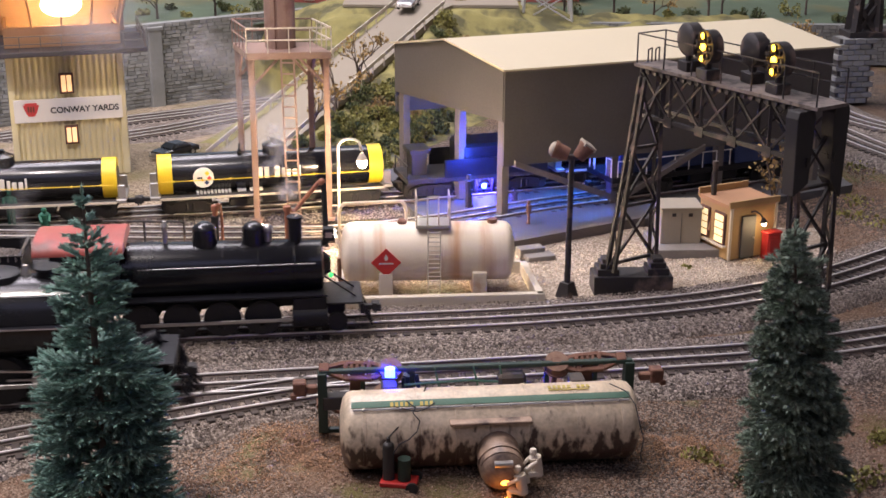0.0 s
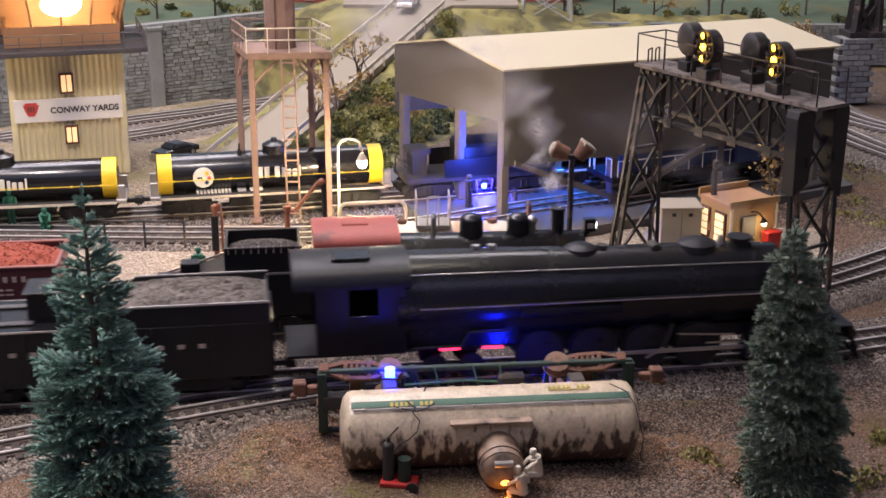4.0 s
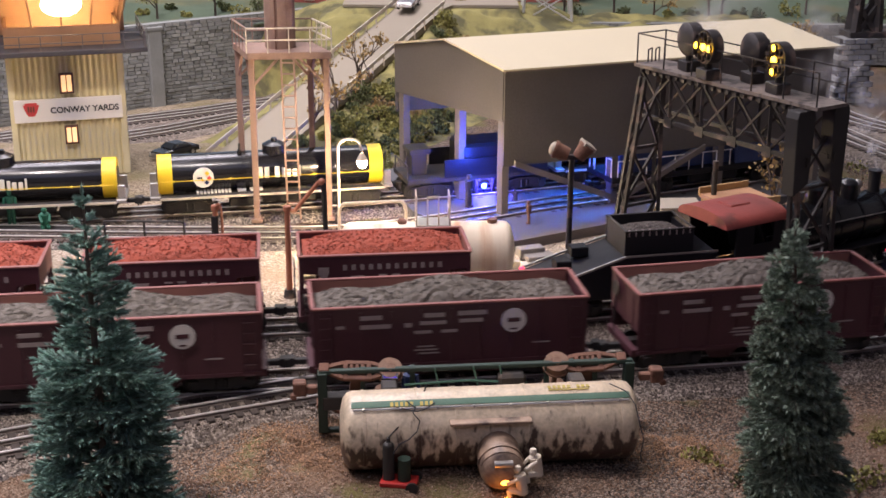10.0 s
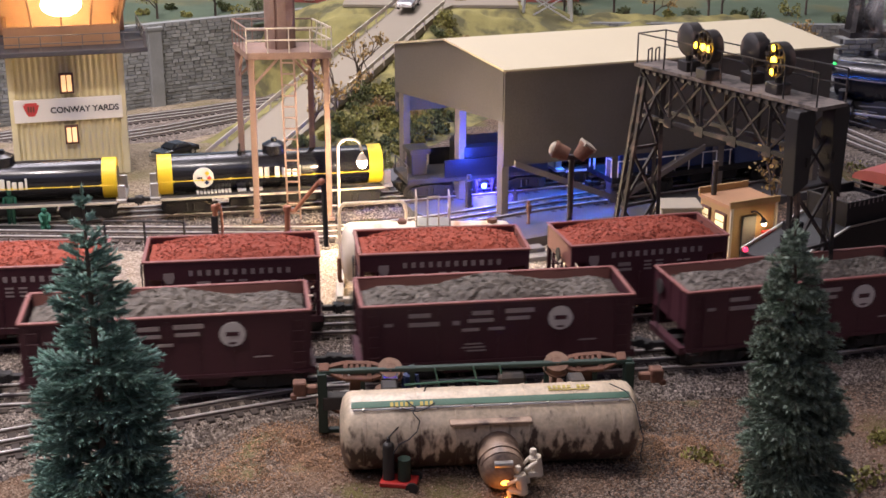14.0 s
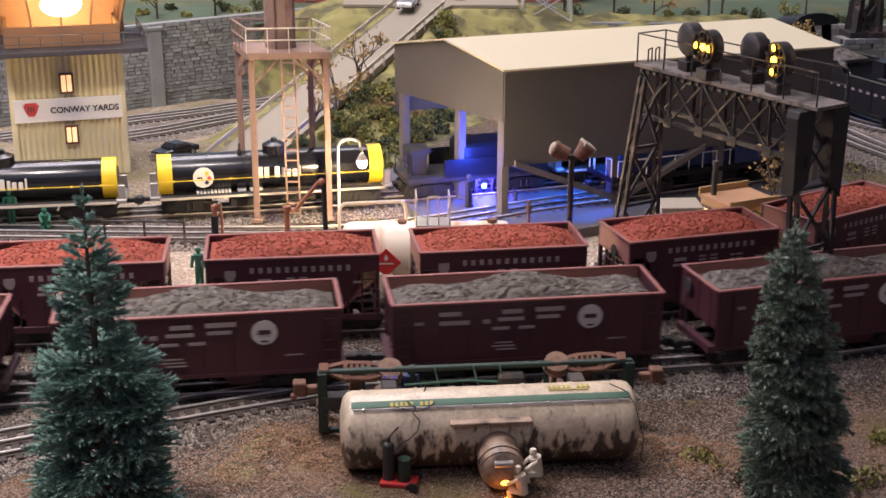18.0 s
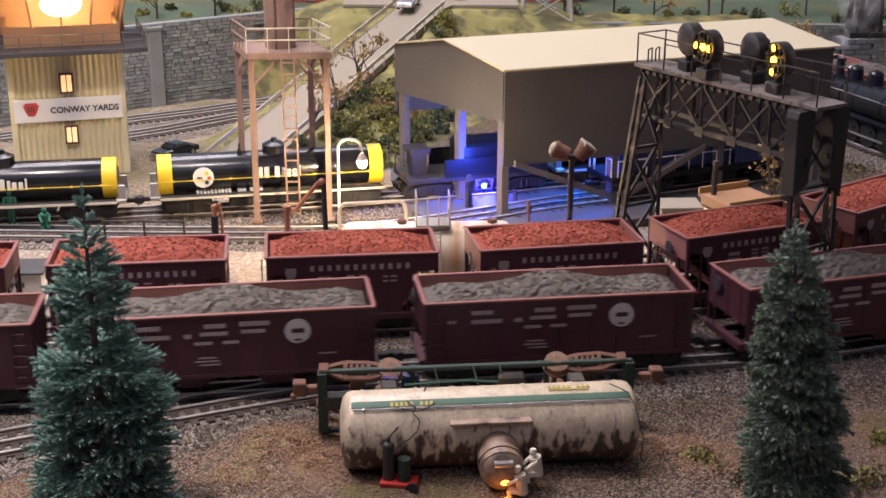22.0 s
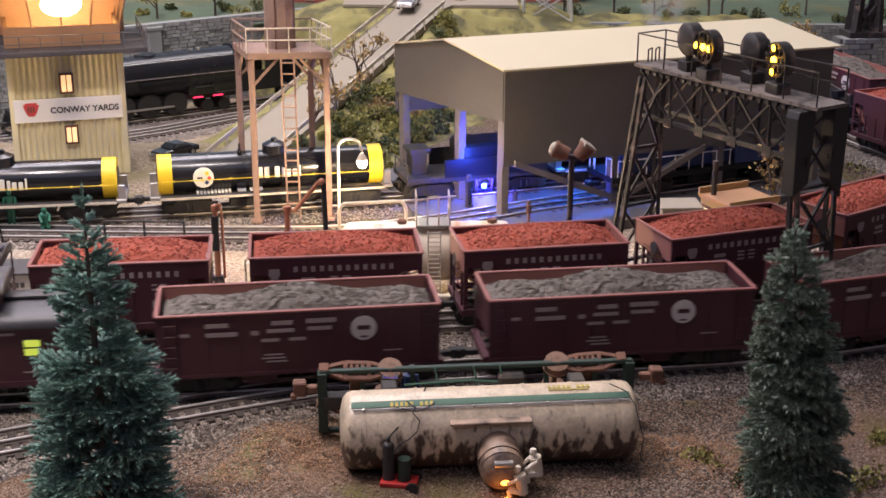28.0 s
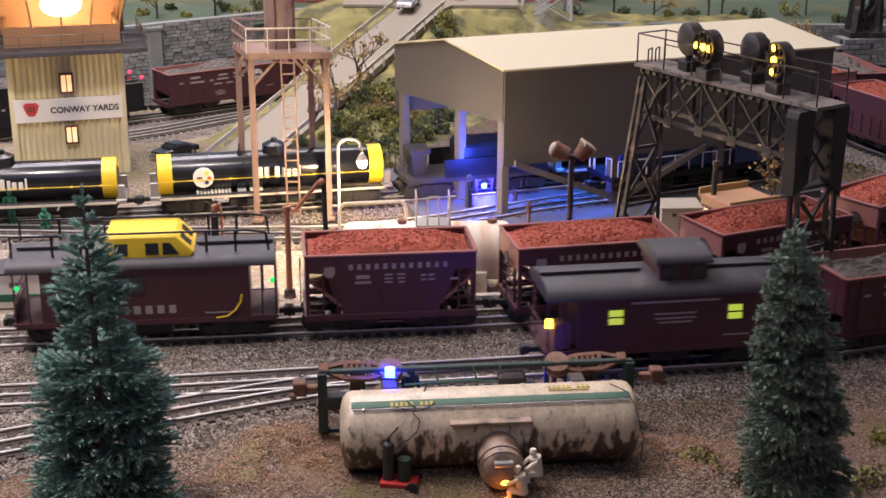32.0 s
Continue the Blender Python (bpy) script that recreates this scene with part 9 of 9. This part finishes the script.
def fir(x, y, h, profile, seed, mat, label, lean=0.0, droop=0.0, brush=0.0042, spread=0.46, extra=0):
    """Bottle-brush fir: whorls of branches, each a brush of stiff needles; profile: (height share, reach)."""
    rs = np.random.RandomState(seed)
    t = thing("fir_tree", pose(x, y, -0.012), label, "tree", "fir trees")
    bm = B()
    rod(bm, (0, 0, 0), (lean * h, 0, h * 0.97), 0.0036, 10, 0.0005)
    part("trunk", bm, "bark", t, smooth=True)
    limbs, tufts = [], []
    gs, reach = [p[0] for p in profile], [p[1] for p in profile]

    def needles(c0, c1, length, per):
        """Stiff needles all round the twig from c0 to c1, each a thin triangle."""
        ax = np.array(c1 - c0)
        size = float(np.linalg.norm(ax))
        axn = ax / size
        m = int(10 + size * per)
        out = rs.normal(0, 1, (m, 3))
        out -= (out @ axn)[:, None] * axn
        out = out / np.linalg.norm(out, axis=1)[:, None] * spread + axn * 0.88
        u = rs.uniform(0, 1, (m, 1))
        c = np.array(c0) + ax * u
        side = np.cross(out, axn)
        side = side / np.linalg.norm(side, axis=1)[:, None] * 0.00042
        tip = c + out * length * rs.uniform(0.65, 1.15, (m, 1)) * (1.05 - 0.3 * u)
        tufts.append(np.stack((c - side, c + side, tip), axis=1).reshape(-1, 3))

    def limb(c0, c1, r):
        """A thin three-sided twig."""
        ax = (c1 - c0).normalized()
        e = ax.cross(Vector((0.3, 0.2, 0.9))).normalized()
        g = ax.cross(e)
        ring = [e * r, (g * 0.87 - e * 0.5) * r, (-g * 0.87 - e * 0.5) * r]
        limbs.extend([tuple(c + o) for c in (c0, c1) for o in ring])

    levels = 24
    for k in range(levels):
        f = (k + 0.5) / levels
        count = (11 if f < 0.6 else (9 if f < 0.85 else 6)) + extra
        for j in range(count):
            g = min(0.985, max(0.02, f + rs.uniform(-1.4, 1.4) / levels))
            L = max(0.003, float(np.interp(g, gs, reach)) * rs.uniform(0.70, 1.10) - 0.001)
            a = (j + 0.5 * (k % 2) + rs.uniform(-0.35, 0.35)) * 2 * math.pi / count
            up = 0.10 - droop + 0.55 * g * g + rs.uniform(-0.24, 0.24)
            d = Vector((math.cos(a), math.sin(a), up)).normalized()
            w = d.cross(Vector((0, 0, 1))).normalized()
            p0 = Vector((lean * h * g, 0, h * (0.02 + 0.95 * g)))
            tip = p0 + d * L + Vector((0, 0, -droop * L * 0.35))
            limb(p0, tip, 0.0004)
            needles(p0.lerp(tip, 0.18), tip, brush, 5200)
            for q in range(max(1, int(L / 0.0062))):
                e = 0.30 + 0.55 * (q + rs.uniform(0, 1)) / max(1, int(L / 0.0062))
                c = p0.lerp(tip, e)
                for sgn in (-1, 1):
                    v = (d * 0.85 + w * sgn * rs.uniform(0.35, 0.95) + Vector((0, 0, rs.uniform(-0.35, 0.25)))).normalized()
                    c1 = c + v * L * (1.05 - e) * rs.uniform(0.6, 0.95)
                    limb(c, c1, 0.00025)
                    needles(c, c1, brush * 0.85, 5000)
    needles(Vector((lean * h * 0.93, 0, h * 0.93)), Vector((lean * h, 0, h)), brush * 0.8, 6000)
    me = bpy.data.meshes.new("branchwork")
    me.from_pydata(limbs, [], [q for k in range(0, len(limbs), 6) for q in ((k, k + 1, k + 4, k + 3), (k + 1, k + 2, k + 5, k + 4), (k + 2, k, k + 3, k + 5), (k + 3, k + 4, k + 5))])
    me.materials.append(M["bark"])
    o = new("branchwork", me)
    o.parent = t
    o["kind"] = "stuff"
    pts = np.concatenate(tufts)
    me = bpy.data.meshes.new("needles")
    me.from_pydata(pts.tolist(), [], np.arange(len(pts)).reshape(-1, 3).tolist())
    me.materials.append(M[mat])
    o = new("needles", me)
    o.parent = t
    o["kind"] = "stuff"
    return t


fir(-0.1945, 0.700, 0.2070, ((0, 0.044), (0.2, 0.045), (0.38, 0.043), (0.52, 0.036), (0.565, 0.025), (0.62, 0.0270), (0.75, 0.0235), (0.83, 0.0150), (0.93, 0.0085), (1, 0.003)), 3, "needle", "blue-green bottle-brush fir tree standing on bare earth", 0.0, 0.0, 0.0048)
fir(0.2085, 0.705, 0.1880, ((0, 0.028), (0.09, 0.031), (0.33, 0.035), (0.425, 0.034), (0.52, 0.028), (0.70, 0.0235), (0.89, 0.018), (0.946, 0.012), (1, 0.005)), 8, "needle2", "dull green bottle-brush fir tree beside low tufts", -0.085, 0.42, 0.0040, 0.85, 4)


def bush(x, y, z, r, seed, mat, label, n=420, tall=1.0):
    rs = np.random.RandomState(seed)
    t = thing("bush", pose(x, y, z), label, "bush", "bushes on the bank")
    bm = B()
    for k in range(5):
        a = rs.uniform(0, 6.28)
        bar(bm, (0, 0, -0.004), (math.cos(a) * r * 0.5, math.sin(a) * r * 0.5, r * tall * 0.9), 0.0008)
    part("stems", bm, "bark", t)
    cl = [Vector((rs.uniform(-0.7, 0.7), rs.uniform(-0.7, 0.7), rs.uniform(0.2, 1.0) * tall)) * r for _ in range(7)]
    pts = []
    for k in range(n):
        c = cl[rs.randint(7)]
        v = Vector(rs.normal(0, 1, 3)).normalized() * r * 0.42 * rs.uniform(0.6, 1.05)
        p = c + v
        if p.z > 0:
            pts.append(p)
    o = new("leaves", leaves_mesh("leaves", pts, 0.0015, mat, rs))
    o.parent = t
    o["kind"] = "stuff"
    return t


def twig_tree(x, y, z, h, seed, mat, label, n=300):
    """Thin bare-limbed tree with sparse autumn leaves."""
    rs = np.random.RandomState(seed)
    t = thing("tree", pose(x, y, z), label, "tree", "trees on the bank")
    bm, tips = B(), []
    rod(bm, (0, 0, -0.005), (0, 0, h * 0.45), 0.0022, 8, 0.0014)

    def grow(p, d, L, r, depth):
        q = p + d * L
        rod(bm, p, q, r, 5, r * 0.65)
        if depth == 0:
            tips.append((p, q))
            return
        for k in range(3):
            e = (d + Vector(rs.normal(0, 0.55, 3)) + Vector((0, 0, 0.15))).normalized()
            grow(q, e, L * rs.uniform(0.55, 0.8), r * 0.62, depth - 1)

    for k in range(4):
        grow(Vector((0, 0, h * (0.22 + 0.08 * k))), Vector((rs.normal(0, 0.5), rs.normal(0, 0.5), 1)).normalized(), h * 0.26, 0.0012, 2)
    part("trunk", bm, "bark", t)
    pts = []
    for k in range(n):
        p, q = tips[rs.randint(len(tips))]
        pts.append(p.lerp(q, rs.uniform(0.2, 1.1)) + Vector(rs.normal(0, 0.003, 3)))
    o = new("crown", leaves_mesh("crown", pts, 0.0017, mat, rs))
    o.parent = t
    o["kind"] = "stuff"
    return t


rs = np.random.RandomState(21)
k = 0
while k < 74:
    x, y = rs.uniform(-0.20, 0.04), rs.uniform(1.45, 1.95)
    side = (Vector((x, y, 0)) - Vector((RA.x, RA.y, 0))).dot(RN)
    if 0.050 < side < 0.16:
        near = y < 1.62
        bush(x, y, hill(x, y) - 0.003, rs.uniform(0.010, 0.022), 100 + k, ("leaf", "leaf2", "leaf", "leaf3", "leaf2")[rs.randint(5)] if not near else ("leaf2", "leaf")[rs.randint(2)], "olive lichen bush on the turf bank", 620)
        k += 1
for k, (x, y) in enumerate(((-0.130, 1.60), (-0.105, 1.66), (-0.150, 1.52))):
    twig_tree(x, y, hill(x, y), 0.090, 50 + k, "leaf3", "thin tree with sparse yellow leaves on the bank", 260)
for k in range(52):
    x = -0.80 + k * 0.031 + rs.uniform(-0.02, 0.02)
    y = rs.uniform(2.09, 2.16)
    if rs.uniform() < 0.3:
        twig_tree(x, y, rise(x, y), rs.uniform(0.05, 0.09), 70 + k, ("leaf3", "leaf2", "leaf")[k % 3], "small tree with thin limbs behind the layout", 240)
    else:
        bush(x, y, rise(x, y) - 0.003, rs.uniform(0.010, 0.020), 300 + k, ("leaf2", "leaf", "leaf2")[k % 3], "dark bush behind the layout", 300)
for k, (x, y, r) in enumerate(((0.160, 1.083, 0.010), (0.172, 1.0255, 0.009), (0.215, 1.125, 0.006), (0.165, 0.760, 0.014), (0.185, 0.735, 0.016), (0.26, 0.74, 0.016), (0.285, 0.80, 0.012), (-0.13, 0.690, 0.014))):
    bush(x, y, -0.004, r, 500 + k, ("leaf", "leaf2", "leaf")[k % 3], "low olive ground-cover tuft", 160, 0.45)
twig_tree(0.315, 1.230, -0.003, 0.085, 91, "leaf3", "thin tree with sparse yellow leaves behind the hut", 180)
twig_tree(0.470, 1.760, 0.0, 0.110, 92, "leaf3", "thin autumn tree beside the stone pier", 420)


# ---- loose chippings ----
def chips(name, count, where, size, mat, seed, label):
    rs = np.random.RandomState(seed)
    verts, faces = [], []
    base = np.array([(1, 0, 0), (-1, 0, 0), (0, 1, 0), (0, -1, 0), (0, 0, 1), (0, 0, -1)], float)
    tri = ((0, 2, 4), (2, 1, 4), (1, 3, 4), (3, 0, 4), (2, 0, 5), (1, 2, 5), (3, 1, 5), (0, 3, 5))
    for k in range(count):
        p = where(rs)
        if p is None:
            continue
        q = np.array(Euler(rs.uniform(0, 6, 3)).to_matrix())
        r = size * rs.uniform(0.5, 1.5)
        b = len(verts)
        pts = (base * rs.uniform(0.6, 1.25, (6, 1))) @ q.T * r + np.array(p)
        verts += [tuple(v) for v in pts]
        faces += [tuple(b + i for i in f) for f in tri]
    me = bpy.data.meshes.new(name)
    me.from_pydata(verts, [], faces)
    me.materials.append(M[mat])
    return tagged(new(name, me), label, "gravel", kind="stuff")


def on_bed(line, s0, s1, half):
    def f(rs):
        s, o = rs.uniform(s0, s1), rs.uniform(-half, half)
        p, d = line.at(s), (line.at(s + 0.004) - line.at(s - 0.004)).normalized()
        return (p.x - d.y * o, p.y + d.x * o, p.z + 0.0033 - max(0, abs(o) - 0.041) * 0.6)
    return f


def on_ground(x0, x1, y0, y1):
    def f(rs):
        x, y = rs.uniform(x0, x1), rs.uniform(y0, y1)
        return (x, y, land(x, y) + 0.0003)
    return f


chips("track_chippings", 15000, on_bed(NEAR_LINE, -0.36, 0.42, 0.050), 0.0008, "stone", 1, "grey ballast chippings on the near track")
chips("track_chippings", 13000, on_bed(FAR_LINE, -0.36, 0.55, 0.046), 0.0008, "stone", 2, "grey ballast chippings on the second track")
chips("track_chippings", 4500, on_bed(BRANCH_LINE, BRANCH_LINE.s[0] + 0.2, BRANCH_LINE.s[-1] - 0.05, 0.033), 0.0009, "stone", 3, "grey ballast chippings on the diverging track")
chips("foreground_chippings", 22000, on_ground(-0.30, 0.36, 0.66, 0.87), 0.00065, "pebble", 4, "brown earth chippings in the foreground")
chips("foreground_chippings", 5000, on_ground(-0.30, 0.40, 0.66, 1.0), 0.0007, "dullstone", 5, "grey chippings strewn over the earth")



def on_mounds(rs):
    q = MOUNDS[rs.randint(len(MOUNDS))]
    x, y = q[0] + rs.normal(0, q[2] * 0.7), q[1] + rs.normal(0, q[2] * 0.6)
    return (x, y, land(x, y) + 0.0003)


chips("loose_earth", 7000, on_mounds, 0.00065, "earth_pile", 9, "tan loose earth thrown up round the wrecked car")
chips("earth_chippings", 9000, on_ground(0.30, 0.75, 1.02, 1.62), 0.0011, "pebble", 11, "brown earth chippings beside the curve")
rs = np.random.RandomState(77)
pts = []
for k in range(60):
    x, y = rs.uniform(0.36, 0.80), rs.uniform(1.10, 1.66)
    if min(np.hypot(NEAR_LINE.xy[:, 0] - x, NEAR_LINE.xy[:, 1] - y).min(), np.hypot(FAR_LINE.xy[:, 0] - x, FAR_LINE.xy[:, 1] - y).min()) < 0.045:
        continue
    pts += [Vector((x + rs.normal(0, 0.012), y + rs.normal(0, 0.012), -0.0015 + rs.uniform(0, 0.003))) for _ in range(60)]
o = tagged(new("grass_tufts", leaves_mesh("grass_tufts", pts, 0.0017, "leaf", rs)), "olive grass tufts on the earth beside the curve", "grass", kind="stuff")


def pale_yard(x, y):
    return -0.0012 + 0.0008 * noise.noise(Vector((x * 50, y * 50, 8)))


bm = B()
gx, gy = 90, 46
grid = []
for j in range(gy + 1):
    row = []
    for i in range(gx + 1):
        u, v = i / gx, j / gy
        x = -0.50 + 0.86 * u
        ylo = 1.003 + max(0, x - 0.05) ** 2 * 1.1 + max(0, x - 0.05) * 0.20 + min(0, x + 0.1) * 0.12
        yhi = 1.24 + 0.0 * u
        y = ylo + (yhi - ylo) * v
        row.append(bm.verts.new((x, y, pale_yard(x, y))))
    grid.append(row)
for a, b in zip(grid, grid[1:]):
    for i in range(gx):
        bm.faces.new((a[i], a[i + 1], b[i + 1], b[i]))
tagged(part("yard_gravel", bm, "sand", smooth=True), "pale sandy gravel of the yard round the fuel tank", "gravel", kind="structure")
chips("yard_chippings", 6000, lambda rs: (lambda x, y: (x, y, pale_yard(x, y) + 0.0002))(rs.uniform(-0.12, 0.34), rs.uniform(1.08, 1.19)), 0.0008, "sandchip", 7, "pale chippings of the yard")

# ---- the trains: each vehicle with its place behind the first car, and half the distance between its trucks ----
NEAR_TRAIN += [(steam_engine_near(), 0.5905, 0.075), (tender_near(), 0.251, 0.075)]
first = hopper_car()
NEAR_TRAIN += [(first if k == 0 else copy_thing(first, Matrix()), -k * NEAR_PITCH, 0.066) for k in range(12)]
NEAR_TRAIN += [(caboose_near(), -2.667, 0.060)]
FAR_TRAIN += [(steam_engine_far(), 0.358, 0.040), (tender_far(), 0.178, 0.046)]
first = ore_car()
FAR_TRAIN += [(first if k == 0 else copy_thing(first, Matrix()), -k * FAR_PITCH, 0.041) for k in range(8)]
FAR_TRAIN += [(caboose_far(), -1.275, 0.062)]


def near_way(t):
    """How far the first coal car of the near train has come."""
    return float(np.interp(t, (-1.47, 7.88, 9.75, 13.46, 15.38, 23.0, 26.74, 28.61, 36.09), (-5.0, 0, 1, 3, 4, 8, 10, 11, 15))) * NEAR_PITCH


def far_way(t):
    return float(np.interp(t, (-2.28, 10.2, 28.92, 32.12), (-4.0, 0, 6, 7))) * FAR_PITCH


# ---- smoke: wisps of thin flakes that trail from the chimneys ----
sm = bpy.data.materials.new("thin_smoke")
sm.use_nodes = True
nt = sm.node_tree
nt.nodes.remove(nt.nodes["Principled BSDF"])
df, tp, mx = nt.nodes.new("ShaderNodeBsdfTranslucent"), nt.nodes.new("ShaderNodeBsdfTransparent"), nt.nodes.new("ShaderNodeMixShader")
ds, ad = nt.nodes.new("ShaderNodeBsdfDiffuse"), nt.nodes.new("ShaderNodeMixShader")
for n in (df, ds):
    n.inputs[0].default_value = (0.90, 0.89, 0.92, 1)
nt.links.new(df.outputs[0], ad.inputs[1])
nt.links.new(ds.outputs[0], ad.inputs[2])
at = nt.nodes.new("ShaderNodeAttribute")
at.attribute_name = "thick"
tc, nz = nt.nodes.new("ShaderNodeTexCoord"), nt.nodes.new("ShaderNodeTexNoise")
nz.inputs["Scale"].default_value, nz.inputs["Detail"].default_value = 70, 4
nt.links.new(tc.outputs["Object"], nz.inputs["Vector"])
mu = nt.nodes.new("ShaderNodeMath")
mu.operation = "MULTIPLY"
nt.links.new(at.outputs["Fac"], mu.inputs[0])
nt.links.new(nz.outputs[0], mu.inputs[1])
nt.links.new(mu.outputs[0], mx.inputs[0])
nt.links.new(tp.outputs[0], mx.inputs[1])
nt.links.new(ad.outputs[0], mx.inputs[2])
nt.links.new(mx.outputs[0], nt.nodes["Material Output"].inputs[0])
M["smoke"] = sm


def wisp(seed, n, a, b, r0, r1, thick):
    """A ragged streak of soft flakes from a to b, r0 wide at its foot and r1 at its top; each flake thins out to its rim."""
    rs = np.random.RandomState(seed)
    verts, faces, weight = [], [], []
    a, b = Vector(a), Vector(b)
    for k in range(n):
        f = (k + rs.uniform(0, 1)) / n
        r = r0 + (r1 - r0) * f
        c = a.lerp(b, f) + Vector((math.sin(f * 6 + seed) * r * 0.5, 0, 0)) + Vector(rs.normal(0, r * 0.35, 3))
        q = Euler((rs.normal(0, 0.35), rs.uniform(0, 6.28), rs.normal(0, 0.35))).to_matrix()
        s = r * rs.uniform(0.6, 1.2)
        v = len(verts)
        verts.append(tuple(c))
        weight.append(thick * rs.uniform(0.6, 1.3))
        for ring, wt in ((0.5, 0.45), (1.0, 0.0)):
            for i in range(14):
                g = s * ring * (1 + 0.25 * math.sin(i * 1.35 + k))
                verts.append(tuple(c + q @ Vector((math.cos(i * 0.4488) * g, rs.uniform(-0.1, 0.1) * s, math.sin(i * 0.4488) * g * 0.75))))
                weight.append(weight[v] * wt)
        for i in range(14):
            j = (i + 1) % 14
            faces += [(v, v + 1 + i, v + 1 + j), (v + 1 + i, v + 15 + i, v + 15 + j, v + 1 + j)]
    me = bpy.data.meshes.new("smoke_wisp")
    me.from_pydata(verts, [], faces)
    me.attributes.new("thick", "FLOAT", "POINT").data.foreach_set("value", weight)
    me.materials.append(M["smoke"])
    ob = new("smoke_wisp", me)
    ob["kind"] = "stuff"
    return tagged(ob, "thin grey-white smoke drifting from a locomotive chimney", "smoke", "wisps of smoke")


FAR_SMOKE = [wisp(1, 7, (0.078, 0, 0.088), (0.072, 0.002, 0.118), 0.006, 0.012, 0.75), wisp(2, 7, (0.073, 0.003, 0.112), (0.050, 0.010, 0.165), 0.012, 0.024, 0.62),
             wisp(3, 6, (0.052, 0.010, 0.155), (-0.004, 0.026, 0.215), 0.022, 0.036, 0.45), wisp(4, 5, (-0.010, 0.026, 0.200), (-0.100, 0.05, 0.245), 0.032, 0.050, 0.30)]
NEAR_SMOKE = [wisp(5, 5, (0.112, 0, 0.092), (0.090, 0.006, 0.130), 0.006, 0.016, 0.25), wisp(6, 5, (0.094, 0.006, 0.122), (0.045, 0.02, 0.180), 0.014, 0.030, 0.16)]


def motions():
    times = [k * 0.5 for k in range(65)]
    for train, line, way in ((NEAR_TRAIN, NEAR_LINE, near_way), (FAR_TRAIN, FAR_LINE, far_way)):
        for ob, back, half in train:
            walk(ob, [(t, line.pose_of(way(t) + back, half)) for t in times])
    # the smoke keeps to its engine and sways
    for smoke, train, line, way in ((FAR_SMOKE, FAR_TRAIN, FAR_LINE, far_way), (NEAR_SMOKE, NEAR_TRAIN, NEAR_LINE, near_way)):
        for k, ob in enumerate(smoke):
            walk(ob, [(t, line.pose_of(way(t) + train[0][1], train[0][2]) @ pose(0.003 * k * math.sin(t * 1.3 + k), 0.002 * k * math.sin(t * 0.9), 0.002 * k * math.sin(t * 1.7 + 2 * k), 0, 0, 0)) for t in times])
    # driving wheels roll with the way their engine has come
    fine = [k * 0.15 for k in range(214)]
    for train, way, radius in ((NEAR_TRAIN, near_way, 0.0178), (FAR_TRAIN, far_way, 0.0142)):
        for ob in train[0][0].children:
            if ob.name.startswith("driving_wheel"):
                at = ob.matrix_basis.translation.copy()
                walk(ob, [(t, pose(at.x, at.y, at.z, 0, math.degrees(way(t) / radius), 0)) for t in fine])
    # the blue strobes
    flashes = ((-1, 0.8), (1.6, 2.55), (3.6, 4.3), (5.4, 6.2), (7.3, 8.1), (9.1, 9.7), (10.9, 11.8), (12.9, 13.6), (14.8, 15.5), (16.4, 17.3), (18.4, 19.3), (20.4, 21.05), (22.1, 22.35), (23.9, 24.8), (26.0, 26.6), (29.4, 30.3), (31.4, 33))
    up, down = pose(0, 0, 0.0015), pose(0, 0, -0.0125)
    rows = []
    for on, off in flashes:
        if on > 0:
            rows += [(on - 0.067, down), (on, up)]
        else:
            rows.append((0, up))
        if off < 32:
            rows += [(off, up), (off + 0.067, down)]
        else:
            rows.append((32, up))
    for ob in BEACONS:
        walk(ob, rows)
    # one signal changes from a standing to a lying row of lamps
    row = SIGNAL_ROWS[1]
    at = row.matrix_basis.translation.copy()
    walk(row, [(t, pose(at.x, at.y, at.z, a, 0, 0)) for t, a in ((0, 0), (8.70, 0), (8.77, 45), (8.84, 90), (32, 90))])


motions()
